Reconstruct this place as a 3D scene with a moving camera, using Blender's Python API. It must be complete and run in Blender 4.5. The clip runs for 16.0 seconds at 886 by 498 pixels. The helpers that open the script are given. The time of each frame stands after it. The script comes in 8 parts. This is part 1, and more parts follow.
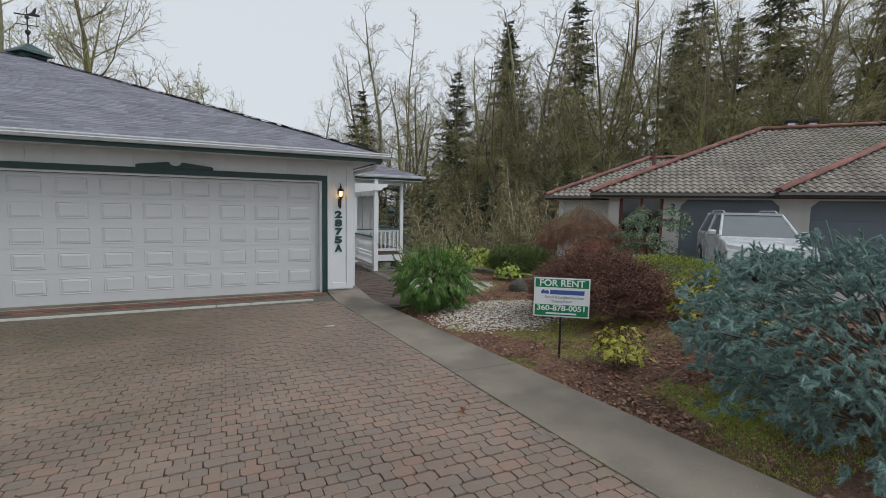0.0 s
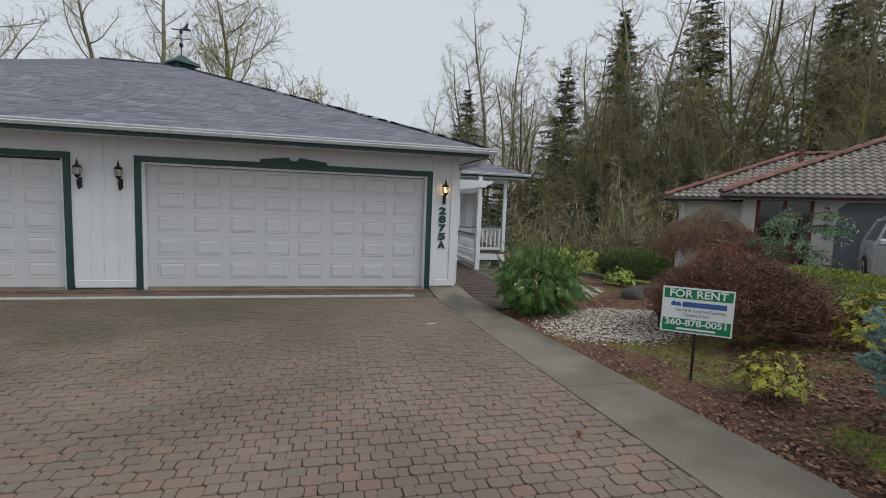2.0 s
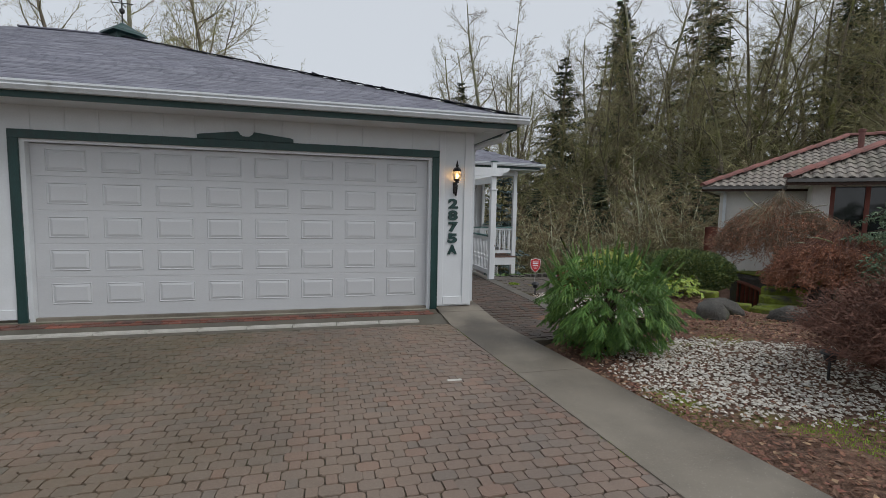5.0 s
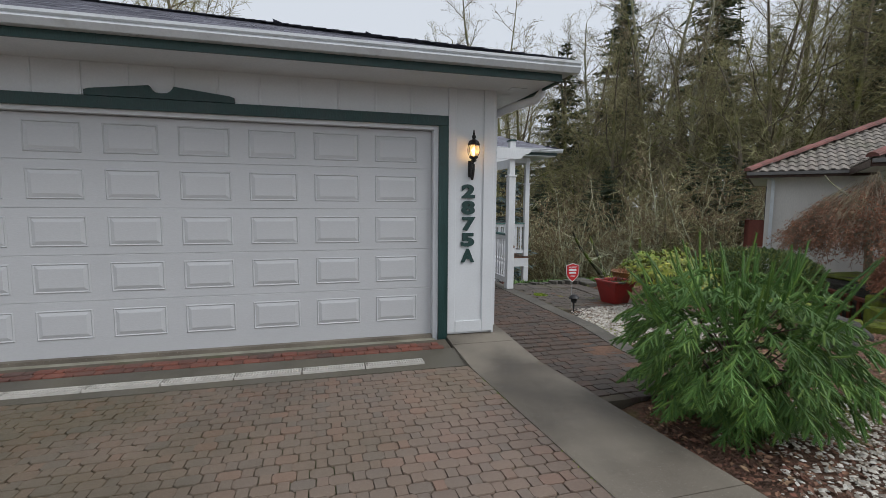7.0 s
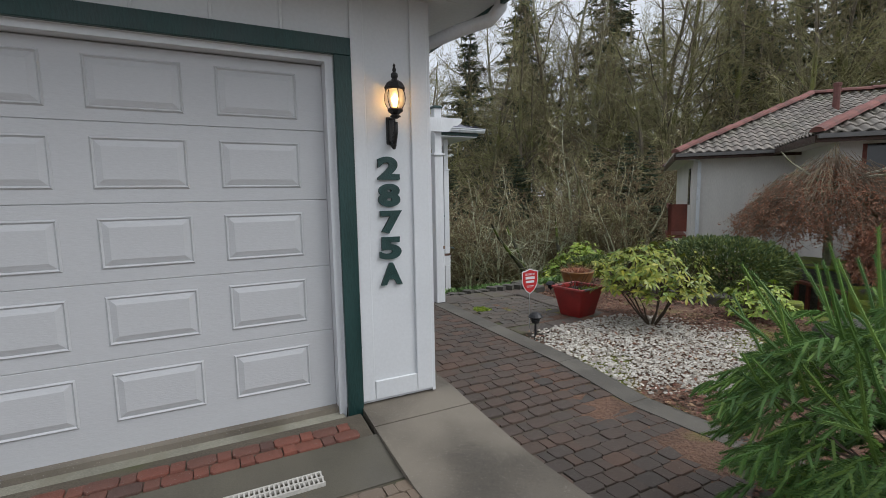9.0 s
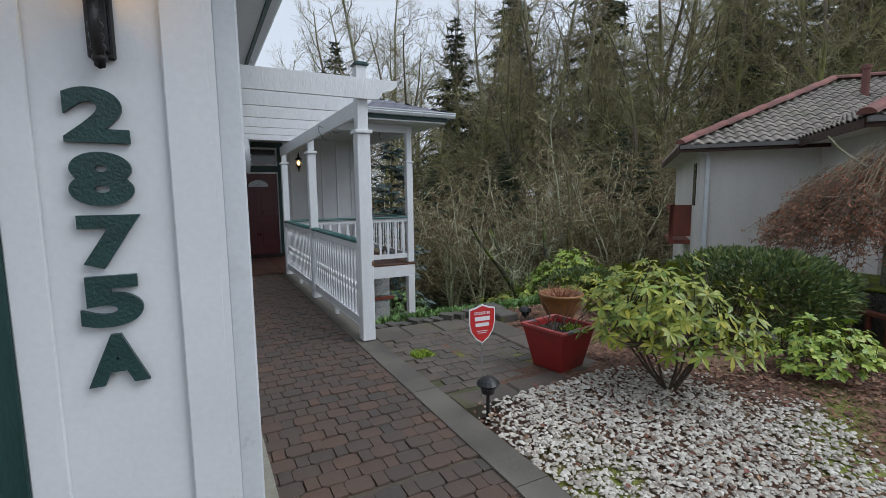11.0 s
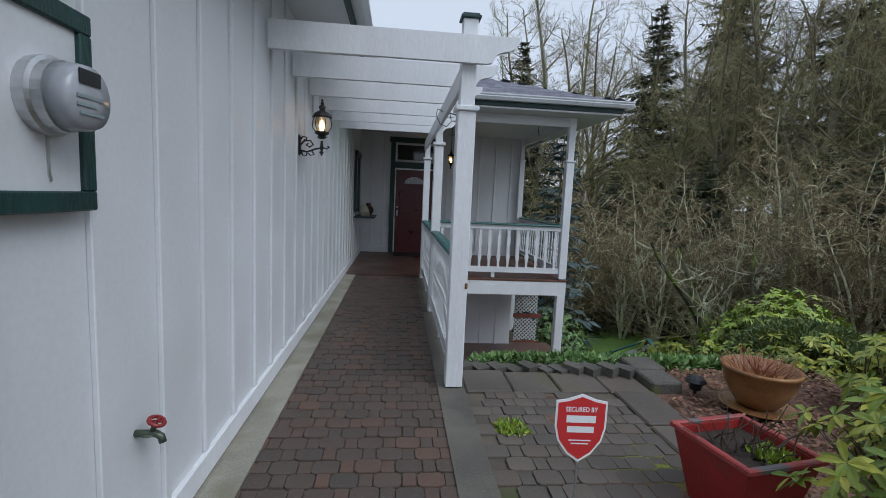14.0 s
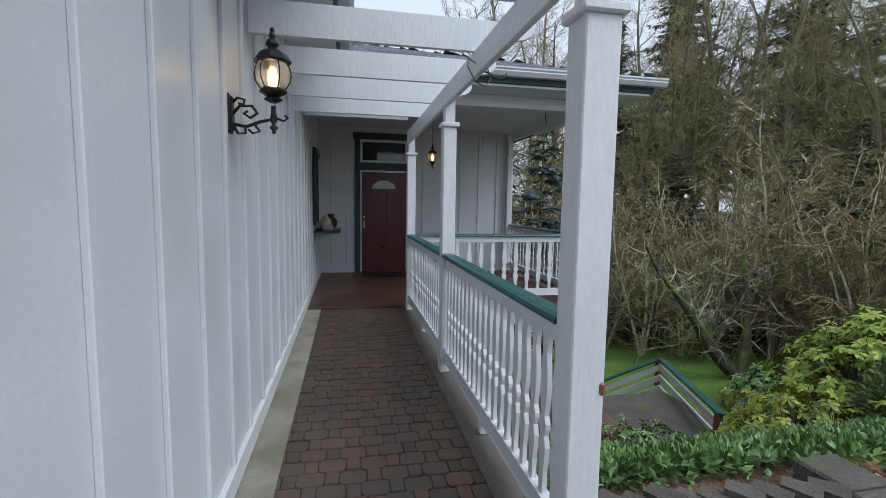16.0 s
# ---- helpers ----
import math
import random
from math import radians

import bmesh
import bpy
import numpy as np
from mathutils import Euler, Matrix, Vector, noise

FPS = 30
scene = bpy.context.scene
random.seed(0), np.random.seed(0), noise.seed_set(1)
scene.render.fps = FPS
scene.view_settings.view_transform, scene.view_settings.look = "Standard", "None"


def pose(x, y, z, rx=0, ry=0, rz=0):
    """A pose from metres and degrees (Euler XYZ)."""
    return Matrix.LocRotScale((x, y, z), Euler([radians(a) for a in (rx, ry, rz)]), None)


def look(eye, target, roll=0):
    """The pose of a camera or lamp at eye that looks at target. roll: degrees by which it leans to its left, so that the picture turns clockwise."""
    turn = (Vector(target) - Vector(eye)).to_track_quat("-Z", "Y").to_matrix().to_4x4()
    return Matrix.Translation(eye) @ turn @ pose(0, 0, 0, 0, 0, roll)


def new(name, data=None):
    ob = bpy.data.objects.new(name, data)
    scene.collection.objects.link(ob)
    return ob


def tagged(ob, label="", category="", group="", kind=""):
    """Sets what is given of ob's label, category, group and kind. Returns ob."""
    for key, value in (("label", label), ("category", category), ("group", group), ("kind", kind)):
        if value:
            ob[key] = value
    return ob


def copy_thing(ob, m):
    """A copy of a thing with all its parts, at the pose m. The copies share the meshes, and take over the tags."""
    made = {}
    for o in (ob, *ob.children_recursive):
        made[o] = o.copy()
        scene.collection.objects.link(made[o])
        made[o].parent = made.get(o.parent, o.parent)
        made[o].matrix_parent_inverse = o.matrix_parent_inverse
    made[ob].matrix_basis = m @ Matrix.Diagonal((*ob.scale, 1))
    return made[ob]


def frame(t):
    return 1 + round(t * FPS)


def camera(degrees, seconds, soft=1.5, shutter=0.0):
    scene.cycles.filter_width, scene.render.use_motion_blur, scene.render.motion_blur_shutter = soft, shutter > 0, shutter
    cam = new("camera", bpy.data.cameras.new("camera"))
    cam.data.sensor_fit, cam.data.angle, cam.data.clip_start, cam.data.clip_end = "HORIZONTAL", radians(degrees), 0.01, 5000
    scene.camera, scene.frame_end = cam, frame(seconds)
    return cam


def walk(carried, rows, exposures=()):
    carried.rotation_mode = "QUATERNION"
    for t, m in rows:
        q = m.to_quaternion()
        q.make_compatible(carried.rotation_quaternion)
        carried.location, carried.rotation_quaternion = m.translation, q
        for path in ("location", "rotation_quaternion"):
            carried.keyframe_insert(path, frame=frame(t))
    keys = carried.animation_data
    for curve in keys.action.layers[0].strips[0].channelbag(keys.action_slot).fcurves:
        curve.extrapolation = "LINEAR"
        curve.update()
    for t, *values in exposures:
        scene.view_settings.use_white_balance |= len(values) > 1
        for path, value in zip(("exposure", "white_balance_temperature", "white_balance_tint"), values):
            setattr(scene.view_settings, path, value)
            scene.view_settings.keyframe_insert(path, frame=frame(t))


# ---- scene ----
cam = camera(87.4, 16.0, soft=0.7)
PATH = [
    (0, (-2.7, -10.548, 1.915), (-1.842, -8.75, 1.738), 1.1),
    (0.5, (-2.73, -10.554, 1.897), (-2.069, -8.676, 1.705), 1.4),
    (1, (-2.732, -10.566, 1.905), (-2.199, -8.65, 1.69), 1.7),
    (1.5, (-2.71, -10.451, 1.878), (-2.239, -8.518, 1.678), 2.0),
    (2, (-2.672, -10.176, 1.865), (-2.214, -8.238, 1.673), 2.2),
    (2.5, (-2.578, -9.883, 1.834), (-2.161, -7.937, 1.644), 2.0),
    (3, (-2.507, -9.497, 1.849), (-2.096, -7.549, 1.657), 1.6),
    (3.2, (-2.51, -9.32, 1.83), (-2.076, -7.377, 1.642), 1.6),
    (5.3, (-2.321, -7.135, 1.647), (-1.825, -5.206, 1.467), 1.2),
    (5.5, (-2.236, -6.906, 1.638), (-1.759, -4.972, 1.458), 0.7),
    (6, (-2.145, -6.362, 1.609), (-1.689, -4.422, 1.436), 0.5),
    (6.5, (-2.13, -5.805, 1.582), (-1.64, -3.876, 1.389), 0.4),
    (7, (-2.039, -5.276, 1.57), (-1.521, -3.354, 1.376), 0.4),
    (7.5, (-1.976, -4.744, 1.571), (-1.397, -2.837, 1.4), 0.1),
    (8, (-1.823, -4.233, 1.535), (-1.195, -2.343, 1.358), -0.6),
    (8.5, (-1.719, -3.678, 1.526), (-1.016, -1.815, 1.339), -0.6),
    (9, (-1.479, -3.197, 1.517), (-0.591, -1.42, 1.289), -1.0),
    (9.5, (-1.203, -2.769, 1.481), (-0.249, -1.024, 1.267), -1.1),
    (9.7, (-1.084, -2.596, 1.455), (-0.106, -0.865, 1.236), -1.0),
    (11.8, (0.506, -1.434, 1.474), (1.239, 0.413, 1.247), 0.2),
    (12, (0.603, -1.351, 1.448), (1.219, 0.54, 1.239), 0.6),
    (12.5, (0.839, -1.212, 1.459), (1.138, 0.755, 1.251), 0.9),
    (13, (1.037, -1.186, 1.453), (1.059, 0.803, 1.241), 1.6),
    (13.5, (1.059, -1.068, 1.451), (1.115, 0.92, 1.236), 2.1),
    (14, (0.936, -0.747, 1.452), (1.131, 1.23, 1.226), 2.6),
    (14.5, (0.832, -0.355, 1.428), (1.082, 1.616, 1.194), 2.6),
    (15, (0.701, 0.104, 1.441), (1.019, 2.063, 1.2), 1.9),
    (15.5, (0.659, 0.61, 1.442), (1.014, 2.566, 1.221), 1.0),
    (16, (0.574, 1.195, 1.439), (0.973, 3.145, 1.244), 0.9),
]
walk(cam, [(t, look(eye, target, roll)) for t, eye, target, roll in PATH],
     [(0, 0.2, 6600, 8), (0.5, 0.08, 6600, 8), (3, 0.06, 6600, 8), (6, 0.1, 6550, 9.5), (8.5, 0.34, 6500, 9.5), (9.0, 0.32, 6500, 9.5), (12, 0.25, 6000, 9), (12.5, 0.24, 5980, 9), (13, 0.02, 5950, 9), (13.5, 0.08, 5950, 9), (15, 0.36, 6000, 9), (15.5, 0.4, 6050, 9), (16, 0.46, 6050, 9)])

# ---- world and light: a bright overcast winter sky ----
world = bpy.data.worlds.new("overcast")
scene.world = world
world.use_nodes = True
wn, wl = world.node_tree.nodes, world.node_tree.links
wn.clear()
sky = wn.new("ShaderNodeTexSky")
sky.sky_type = "NISHITA"
sky.sun_disc = False
sky.sun_elevation = radians(49)
sky.sun_rotation = radians(133)
sky.dust_density = 4.0
veil = wn.new("ShaderNodeMix")
veil.data_type = "RGBA"
veil.inputs[0].default_value = 0.86
veil.inputs[7].default_value = (6.5, 6.9, 7.5, 1)
wl.new(sky.outputs[0], veil.inputs[6])
bg = wn.new("ShaderNodeBackground")
bg.inputs[1].default_value = 0.1
wl.new(veil.outputs[2], bg.inputs[0])
wout = wn.new("ShaderNodeOutputWorld")
wl.new(bg.outputs[0], wout.inputs[0])

sun = new("sun", bpy.data.lights.new("sun", "SUN"))
sun.data.energy = 1.3
sun.data.angle = radians(40)
sun.data.color = (0.97, 0.98, 1.0)
sun.matrix_world = look((14, -13, 22), (0, 0, 0))


# ---- materials ----
def mat(name, base, rough=0.6, metal=0.0, spec=0.5, noise_amt=0.15, scale=6.0, fine=60.0, bump=0.1, tint=None, tint_scale=1.5,
        tint_lo=0.5, tint_hi=0.65, island=0.0, stretch=(1, 1, 1), palette=None, coat=0.0, bump_scale=None, dist=0.01):
    """Base colour broken up by coarse and fine noise, an optional second tint (moss, dirt), a spread of colours over pieces, and a relief."""
    m = bpy.data.materials.new(name)
    m.use_nodes = True
    n, l = m.node_tree.nodes, m.node_tree.links
    b = n["Principled BSDF"]
    b.inputs["Roughness"].default_value = rough
    b.inputs["Metallic"].default_value = metal
    b.inputs["Specular IOR Level"].default_value = spec
    b.inputs["Coat Weight"].default_value = coat
    tc = n.new("ShaderNodeTexCoord")
    mp = n.new("ShaderNodeMapping")
    mp.inputs["Scale"].default_value = stretch
    l.new(tc.outputs["Object"], mp.inputs[0])

    def noisy(s, detail=4):
        t = n.new("ShaderNodeTexNoise")
        t.inputs["Scale"].default_value = s
        t.inputs["Detail"].default_value = detail
        l.new(mp.outputs[0], t.inputs["Vector"])
        return t

    def mixed(f, a, c, kind="MIX"):
        x = n.new("ShaderNodeMix")
        x.data_type, x.blend_type = "RGBA", kind
        for sock, v in ((x.inputs[0], f), (x.inputs[6], a), (x.inputs[7], c)):
            if isinstance(v, bpy.types.NodeSocket):
                l.new(v, sock)
            else:
                sock.default_value = v
        return x.outputs[2]

    def ramp(src, lo, hi, a=0.0, c=1.0):
        r = n.new("ShaderNodeMapRange")
        r.inputs[1].default_value, r.inputs[2].default_value = lo, hi
        r.inputs[3].default_value, r.inputs[4].default_value = a, c
        l.new(src, r.inputs[0])
        return r.outputs[0]

    big, small = noisy(scale), noisy(fine, 6)
    col = (*base, 1)
    if palette or island:
        geo, info = n.new("ShaderNodeNewGeometry"), n.new("ShaderNodeObjectInfo")
        add = n.new("ShaderNodeMath")
        l.new(geo.outputs["Random Per Island"], add.inputs[0])
        l.new(info.outputs["Random"], add.inputs[1])
        fr = n.new("ShaderNodeMath")
        fr.operation = "FRACT"
        l.new(add.outputs[0], fr.inputs[0])
        if palette:
            cr = n.new("ShaderNodeValToRGB")
            cr.color_ramp.interpolation = "LINEAR"
            e = cr.color_ramp.elements
            while len(e) < len(palette):
                e.new(0.5)
            for i, c in enumerate(palette):
                e[i].position = i / (len(palette) - 1)
                e[i].color = (*c, 1)
            l.new(fr.outputs[0], cr.inputs[0])
            col = cr.outputs[0]
        if island:
            g = ramp(fr.outputs[0], 0, 1, 1 - island, 1 + island)
            col = mixed(1.0, col, g, "MULTIPLY")
    g = ramp(big.outputs[0], 0.3, 0.7, 1 - noise_amt, 1 + noise_amt)
    col = mixed(1.0, col, g, "MULTIPLY")
    g = ramp(small.outputs[0], 0.3, 0.7, 1 - noise_amt * 0.8, 1 + noise_amt * 0.8)
    col = mixed(1.0, col, g, "MULTIPLY")
    if tint:
        t = noisy(tint_scale, 8)
        col = mixed(ramp(t.outputs[0], tint_lo, tint_hi), col, (*tint, 1))
    l.new(col, b.inputs["Base Color"])
    l.new(ramp(big.outputs[0], 0.3, 0.7, max(rough - 0.1, 0.02), min(rough + 0.1, 1)), b.inputs["Roughness"])
    if bump:
        bp = n.new("ShaderNodeBump")
        bp.inputs["Strength"].default_value = bump
        bp.inputs["Distance"].default_value = dist
        src = noisy(bump_scale, 6) if bump_scale else small
        l.new(src.outputs[0], bp.inputs["Height"])
        l.new(bp.outputs[0], b.inputs["Normal"])
    return m


def glow(name, colour, strength):
    m = bpy.data.materials.new(name)
    m.use_nodes = True
    b = m.node_tree.nodes["Principled BSDF"]
    b.inputs["Base Color"].default_value = (*colour, 1)
    b.inputs["Emission Color"].default_value = (*colour, 1)
    b.inputs["Emission Strength"].default_value = strength
    return m


def clear_glass(name, colour=(1, 1, 1), rough=0.02):
    m = bpy.data.materials.new(name)
    m.use_nodes = True
    b = m.node_tree.nodes["Principled BSDF"]
    b.inputs["Base Color"].default_value = (*colour, 1)
    b.inputs["Transmission Weight"].default_value = 1.0
    b.inputs["Roughness"].default_value = rough
    b.inputs["IOR"].default_value = 1.45
    return m


def speckled(m, colour, scale=90, size=0.3, share=0.75):
    """Small pale grit scattered through the surface."""
    n, l = m.node_tree.nodes, m.node_tree.links
    b = n["Principled BSDF"]
    col = b.inputs["Base Color"].links[0].from_socket
    geo, vor = n.new("ShaderNodeNewGeometry"), n.new("ShaderNodeTexVoronoi")
    vor.inputs["Scale"].default_value = scale
    l.new(geo.outputs["Position"], vor.inputs["Vector"])
    near, pick = n.new("ShaderNodeMapRange"), n.new("ShaderNodeMapRange")
    near.inputs[1].default_value, near.inputs[2].default_value, near.inputs[3].default_value, near.inputs[4].default_value = size * 0.6, size, 1, 0
    pick.inputs[1].default_value, pick.inputs[2].default_value = share, share + 0.08
    sep = n.new("ShaderNodeSeparateColor")
    l.new(vor.outputs["Color"], sep.inputs[0])
    l.new(vor.outputs["Distance"], near.inputs[0])
    l.new(sep.outputs[0], pick.inputs[0])
    f = n.new("ShaderNodeMath")
    f.operation = "MULTIPLY"
    l.new(near.outputs[0], f.inputs[0])
    l.new(pick.outputs[0], f.inputs[1])
    x = n.new("ShaderNodeMix")
    x.data_type = "RGBA"
    x.inputs[7].default_value = (*colour, 1)
    l.new(f.outputs[0], x.inputs[0])
    l.new(col, x.inputs[6])
    l.new(x.outputs[2], b.inputs["Base Color"])


WHITE = mat("white_paint", (0.66, 0.68, 0.70), 0.42, noise_amt=0.035, scale=2.0, fine=45, bump=0.25, tint=(0.58, 0.60, 0.60), tint_scale=1.1, tint_lo=0.56, tint_hi=0.8, bump_scale=30, dist=0.004)
WHITE_ROUGH = mat("weathered_white_paint", (0.70, 0.72, 0.74), 0.5, noise_amt=0.05, scale=4, fine=50, bump=0.6, tint=(0.36, 0.34, 0.28), tint_scale=5, tint_lo=0.66, tint_hi=0.8, stretch=(1, 1, 0.35), bump_scale=28, dist=0.006)
DOOR_WHITE = mat("embossed_white_steel", (0.53, 0.54, 0.555), 0.38, noise_amt=0.03, scale=1.5, fine=120, bump=0.12, stretch=(0.25, 1, 1), tint=(0.50, 0.51, 0.52), tint_scale=0.8, tint_lo=0.55, tint_hi=0.8)
GREEN = mat("dark_green_paint", (0.012, 0.045, 0.042), 0.45, noise_amt=0.2, scale=8, fine=90, bump=0.5, stretch=(1, 1, 0.2))
TEAL = mat("teal_green_rail_paint", (0.02, 0.10, 0.095), 0.4, noise_amt=0.2, scale=5, fine=60, bump=0.2)
RED_DOOR = mat("dark_red_door_paint", (0.085, 0.008, 0.012), 0.35, noise_amt=0.1, scale=3, fine=70, bump=0.15)
GUTTER = mat("grey_white_gutter_metal", (0.62, 0.65, 0.68), 0.35, spec=0.6, noise_amt=0.06, scale=3, fine=40, bump=0.05, tint=(0.42, 0.43, 0.42), tint_scale=3, tint_lo=0.58, tint_hi=0.75)
DARK_GUTTER = mat("dark_bronze_gutter", (0.13, 0.125, 0.12), 0.45, noise_amt=0.15, scale=4, fine=50, bump=0.1)
SOFFIT = mat("soffit_boards", (0.66, 0.68, 0.70), 0.55, noise_amt=0.05, scale=3, fine=40, bump=0.1)
CONCRETE = mat("wet_concrete", (0.135, 0.116, 0.092), 0.66, noise_amt=0.4, scale=1.3, fine=140, bump=0.7, tint=(0.215, 0.188, 0.15), tint_scale=1.2, tint_lo=0.42, tint_hi=0.62, bump_scale=160, dist=0.003)
KERB = mat("dark_grey_kerb_concrete", (0.105, 0.095, 0.080), 0.68, noise_amt=0.35, scale=1.5, fine=140, bump=0.7, tint=(0.15, 0.138, 0.115), tint_scale=1.4, tint_lo=0.46, tint_hi=0.64, bump_scale=160, dist=0.003)
PALE_CONCRETE = mat("pale_concrete", (0.27, 0.26, 0.21), 0.75, noise_amt=0.25, scale=2.5, fine=120, bump=0.5, tint=(0.19, 0.175, 0.125), tint_scale=2, tint_lo=0.5, tint_hi=0.65, dist=0.003)
PAVER = mat("tumbled_pavers", (0.1, 0.08, 0.07), 0.56, noise_amt=0.24, scale=0.55, fine=130, bump=0.8, bump_scale=140, dist=0.004,
            palette=[(0.180, 0.142, 0.116), (0.215, 0.156, 0.122), (0.192, 0.148, 0.119), (0.240, 0.154, 0.116), (0.178, 0.144, 0.120), (0.220, 0.160, 0.124), (0.200, 0.148, 0.116)],
            tint=(0.165, 0.128, 0.080), tint_scale=0.35, tint_lo=0.5, tint_hi=0.75)


def damp_by_drain(m):
    """Dark algae on the pavers where water stands before the garage."""
    n, l = m.node_tree.nodes, m.node_tree.links
    b = n["Principled BSDF"]
    col = b.inputs["Base Color"].links[0].from_socket
    geo, sep, wob = n.new("ShaderNodeNewGeometry"), n.new("ShaderNodeSeparateXYZ"), n.new("ShaderNodeTexNoise")
    wob.inputs["Scale"].default_value, wob.inputs["Detail"].default_value = 0.9, 6
    l.new(geo.outputs["Position"], sep.inputs[0])
    l.new(geo.outputs["Position"], wob.inputs["Vector"])
    fs = []
    for axis, lo, hi in (("Y", -8.5, -1.5), ("X", -1.2, -4.5)):
        r = n.new("ShaderNodeMapRange")
        r.inputs[1].default_value, r.inputs[2].default_value = lo, hi
        l.new(sep.outputs[axis], r.inputs[0])
        fs.append(r.outputs[0])
    p = n.new("ShaderNodeMath")
    p.operation = "MULTIPLY"
    l.new(fs[0], p.inputs[0])
    l.new(fs[1], p.inputs[1])
    q = n.new("ShaderNodeMath")
    q.operation, q.use_clamp = "MULTIPLY", True
    l.new(p.outputs[0], q.inputs[0])
    w = n.new("ShaderNodeMapRange")
    w.inputs[1].default_value, w.inputs[2].default_value, w.inputs[3].default_value, w.inputs[4].default_value = 0.3, 0.6, 0.5, 1.5
    l.new(wob.outputs[0], w.inputs[0])
    l.new(w.outputs[0], q.inputs[1])
    x = n.new("ShaderNodeMix")
    x.data_type, x.blend_type = "RGBA", "MULTIPLY"
    x.inputs[7].default_value = (0.58, 0.62, 0.5, 1)
    l.new(q.outputs[0], x.inputs[0])
    l.new(col, x.inputs[6])
    l.new(x.outputs[2], b.inputs["Base Color"])


damp_by_drain(PAVER)
WALK_PAVER = mat("walkway_pavers", (0.1, 0.08, 0.07), 0.66, noise_amt=0.28, scale=0.8, fine=130, bump=0.8, bump_scale=140, dist=0.004,
                 palette=[(0.066, 0.053, 0.045), (0.090, 0.062, 0.048), (0.074, 0.058, 0.048), (0.112, 0.067, 0.048), (0.062, 0.053, 0.046)],
                 tint=(0.097, 0.082, 0.057), tint_scale=0.7, tint_lo=0.55, tint_hi=0.7)
RED_PAVER = mat("red_pavers", (0.2, 0.06, 0.04), 0.66, noise_amt=0.3, scale=2, fine=130, bump=0.8, bump_scale=140, dist=0.004,
                palette=[(0.177, 0.061, 0.042), (0.088, 0.052, 0.043), (0.212, 0.071, 0.047), (0.124, 0.061, 0.047)])
PATIO_PAVER = mat("grey_patio_pavers", (0.1, 0.09, 0.08), 0.75, noise_amt=0.3, scale=1.5, fine=130, bump=0.9, bump_scale=120, dist=0.005,
                  palette=[(0.092, 0.078, 0.065), (0.118, 0.098, 0.080), (0.084, 0.073, 0.063), (0.108, 0.085, 0.068)], tint=(0.088, 0.083, 0.033), tint_scale=1.5, tint_lo=0.58, tint_hi=0.72)
BLOCK = mat("mossy_concrete_blocks", (0.095, 0.088, 0.075), 0.85, noise_amt=0.35, scale=3, fine=70, bump=1.0, tint=(0.10, 0.12, 0.02), tint_scale=2.5, tint_lo=0.56, tint_hi=0.7, island=0.2)
MOSS_BLOCK = mat("moss_covered_blocks", (0.14, 0.17, 0.02), 0.95, noise_amt=0.4, scale=5, fine=80, bump=1.0, tint=(0.08, 0.075, 0.06), tint_scale=3, tint_lo=0.55, tint_hi=0.68)
JOINT = mat("sandy_joints", (0.105, 0.088, 0.066), 0.95, noise_amt=0.3, scale=3, fine=90, bump=0.6, tint=(0.07, 0.078, 0.03), tint_scale=1.2, tint_lo=0.52, tint_hi=0.64)
SHINGLE = mat("slate_grey_shingles", (0.1, 0.1, 0.12), 0.78, noise_amt=0.12, scale=0.6, fine=220, bump=0.8,
              palette=[(0.105, 0.107, 0.135), (0.175, 0.178, 0.215), (0.135, 0.135, 0.168), (0.215, 0.218, 0.255), (0.12, 0.12, 0.152)], dist=0.004)
TILE = mat("weathered_clay_tiles", (0.2, 0.15, 0.12), 0.8, noise_amt=0.3, scale=1.2, fine=60, bump=0.5,
           palette=[(0.19, 0.17, 0.148), (0.25, 0.222, 0.19), (0.21, 0.19, 0.168), (0.235, 0.2, 0.175)], tint=(0.17, 0.165, 0.12), tint_scale=0.8, tint_lo=0.5, tint_hi=0.7)
RIDGE_TILE = mat("red_ridge_tiles", (0.19, 0.078, 0.066), 0.75, noise_amt=0.25, scale=3, fine=50, bump=0.5, island=0.25)
STUCCO = mat("grey_siding", (0.60, 0.58, 0.55), 0.75, noise_amt=0.08, scale=2, fine=60, bump=0.3, stretch=(1, 1, 0.2))
DOOR_GREY = mat("blue_grey_garage_door", (0.15, 0.18, 0.21), 0.5, noise_amt=0.08, scale=2, fine=60, bump=0.1)
RED_WOOD = mat("red_brown_stained_wood", (0.17, 0.045, 0.03), 0.6, noise_amt=0.3, scale=4, fine=60, bump=0.4, stretch=(1, 1, 0.3))
IRON = mat("black_cast_iron", (0.012, 0.011, 0.011), 0.42, spec=0.5, noise_amt=0.3, scale=20, fine=120, bump=0.3)
BRONZE = mat("oiled_bronze", (0.045, 0.022, 0.014), 0.4, metal=0.4, noise_amt=0.3, scale=20, fine=120, bump=0.3)
BLACK_PLASTIC = mat("black_plastic", (0.016, 0.017, 0.019), 0.45, noise_amt=0.15, scale=10, fine=60, bump=0.05)
ALU = mat("brushed_metal", (0.55, 0.56, 0.57), 0.35, metal=0.9, noise_amt=0.08, scale=8, fine=80, bump=0.05)
DRAIN = mat("white_plastic_grate", (0.52, 0.50, 0.46), 0.5, noise_amt=0.12, scale=6, fine=60, bump=0.1, tint=(0.2, 0.18, 0.15), tint_scale=4, tint_lo=0.58, tint_hi=0.75)
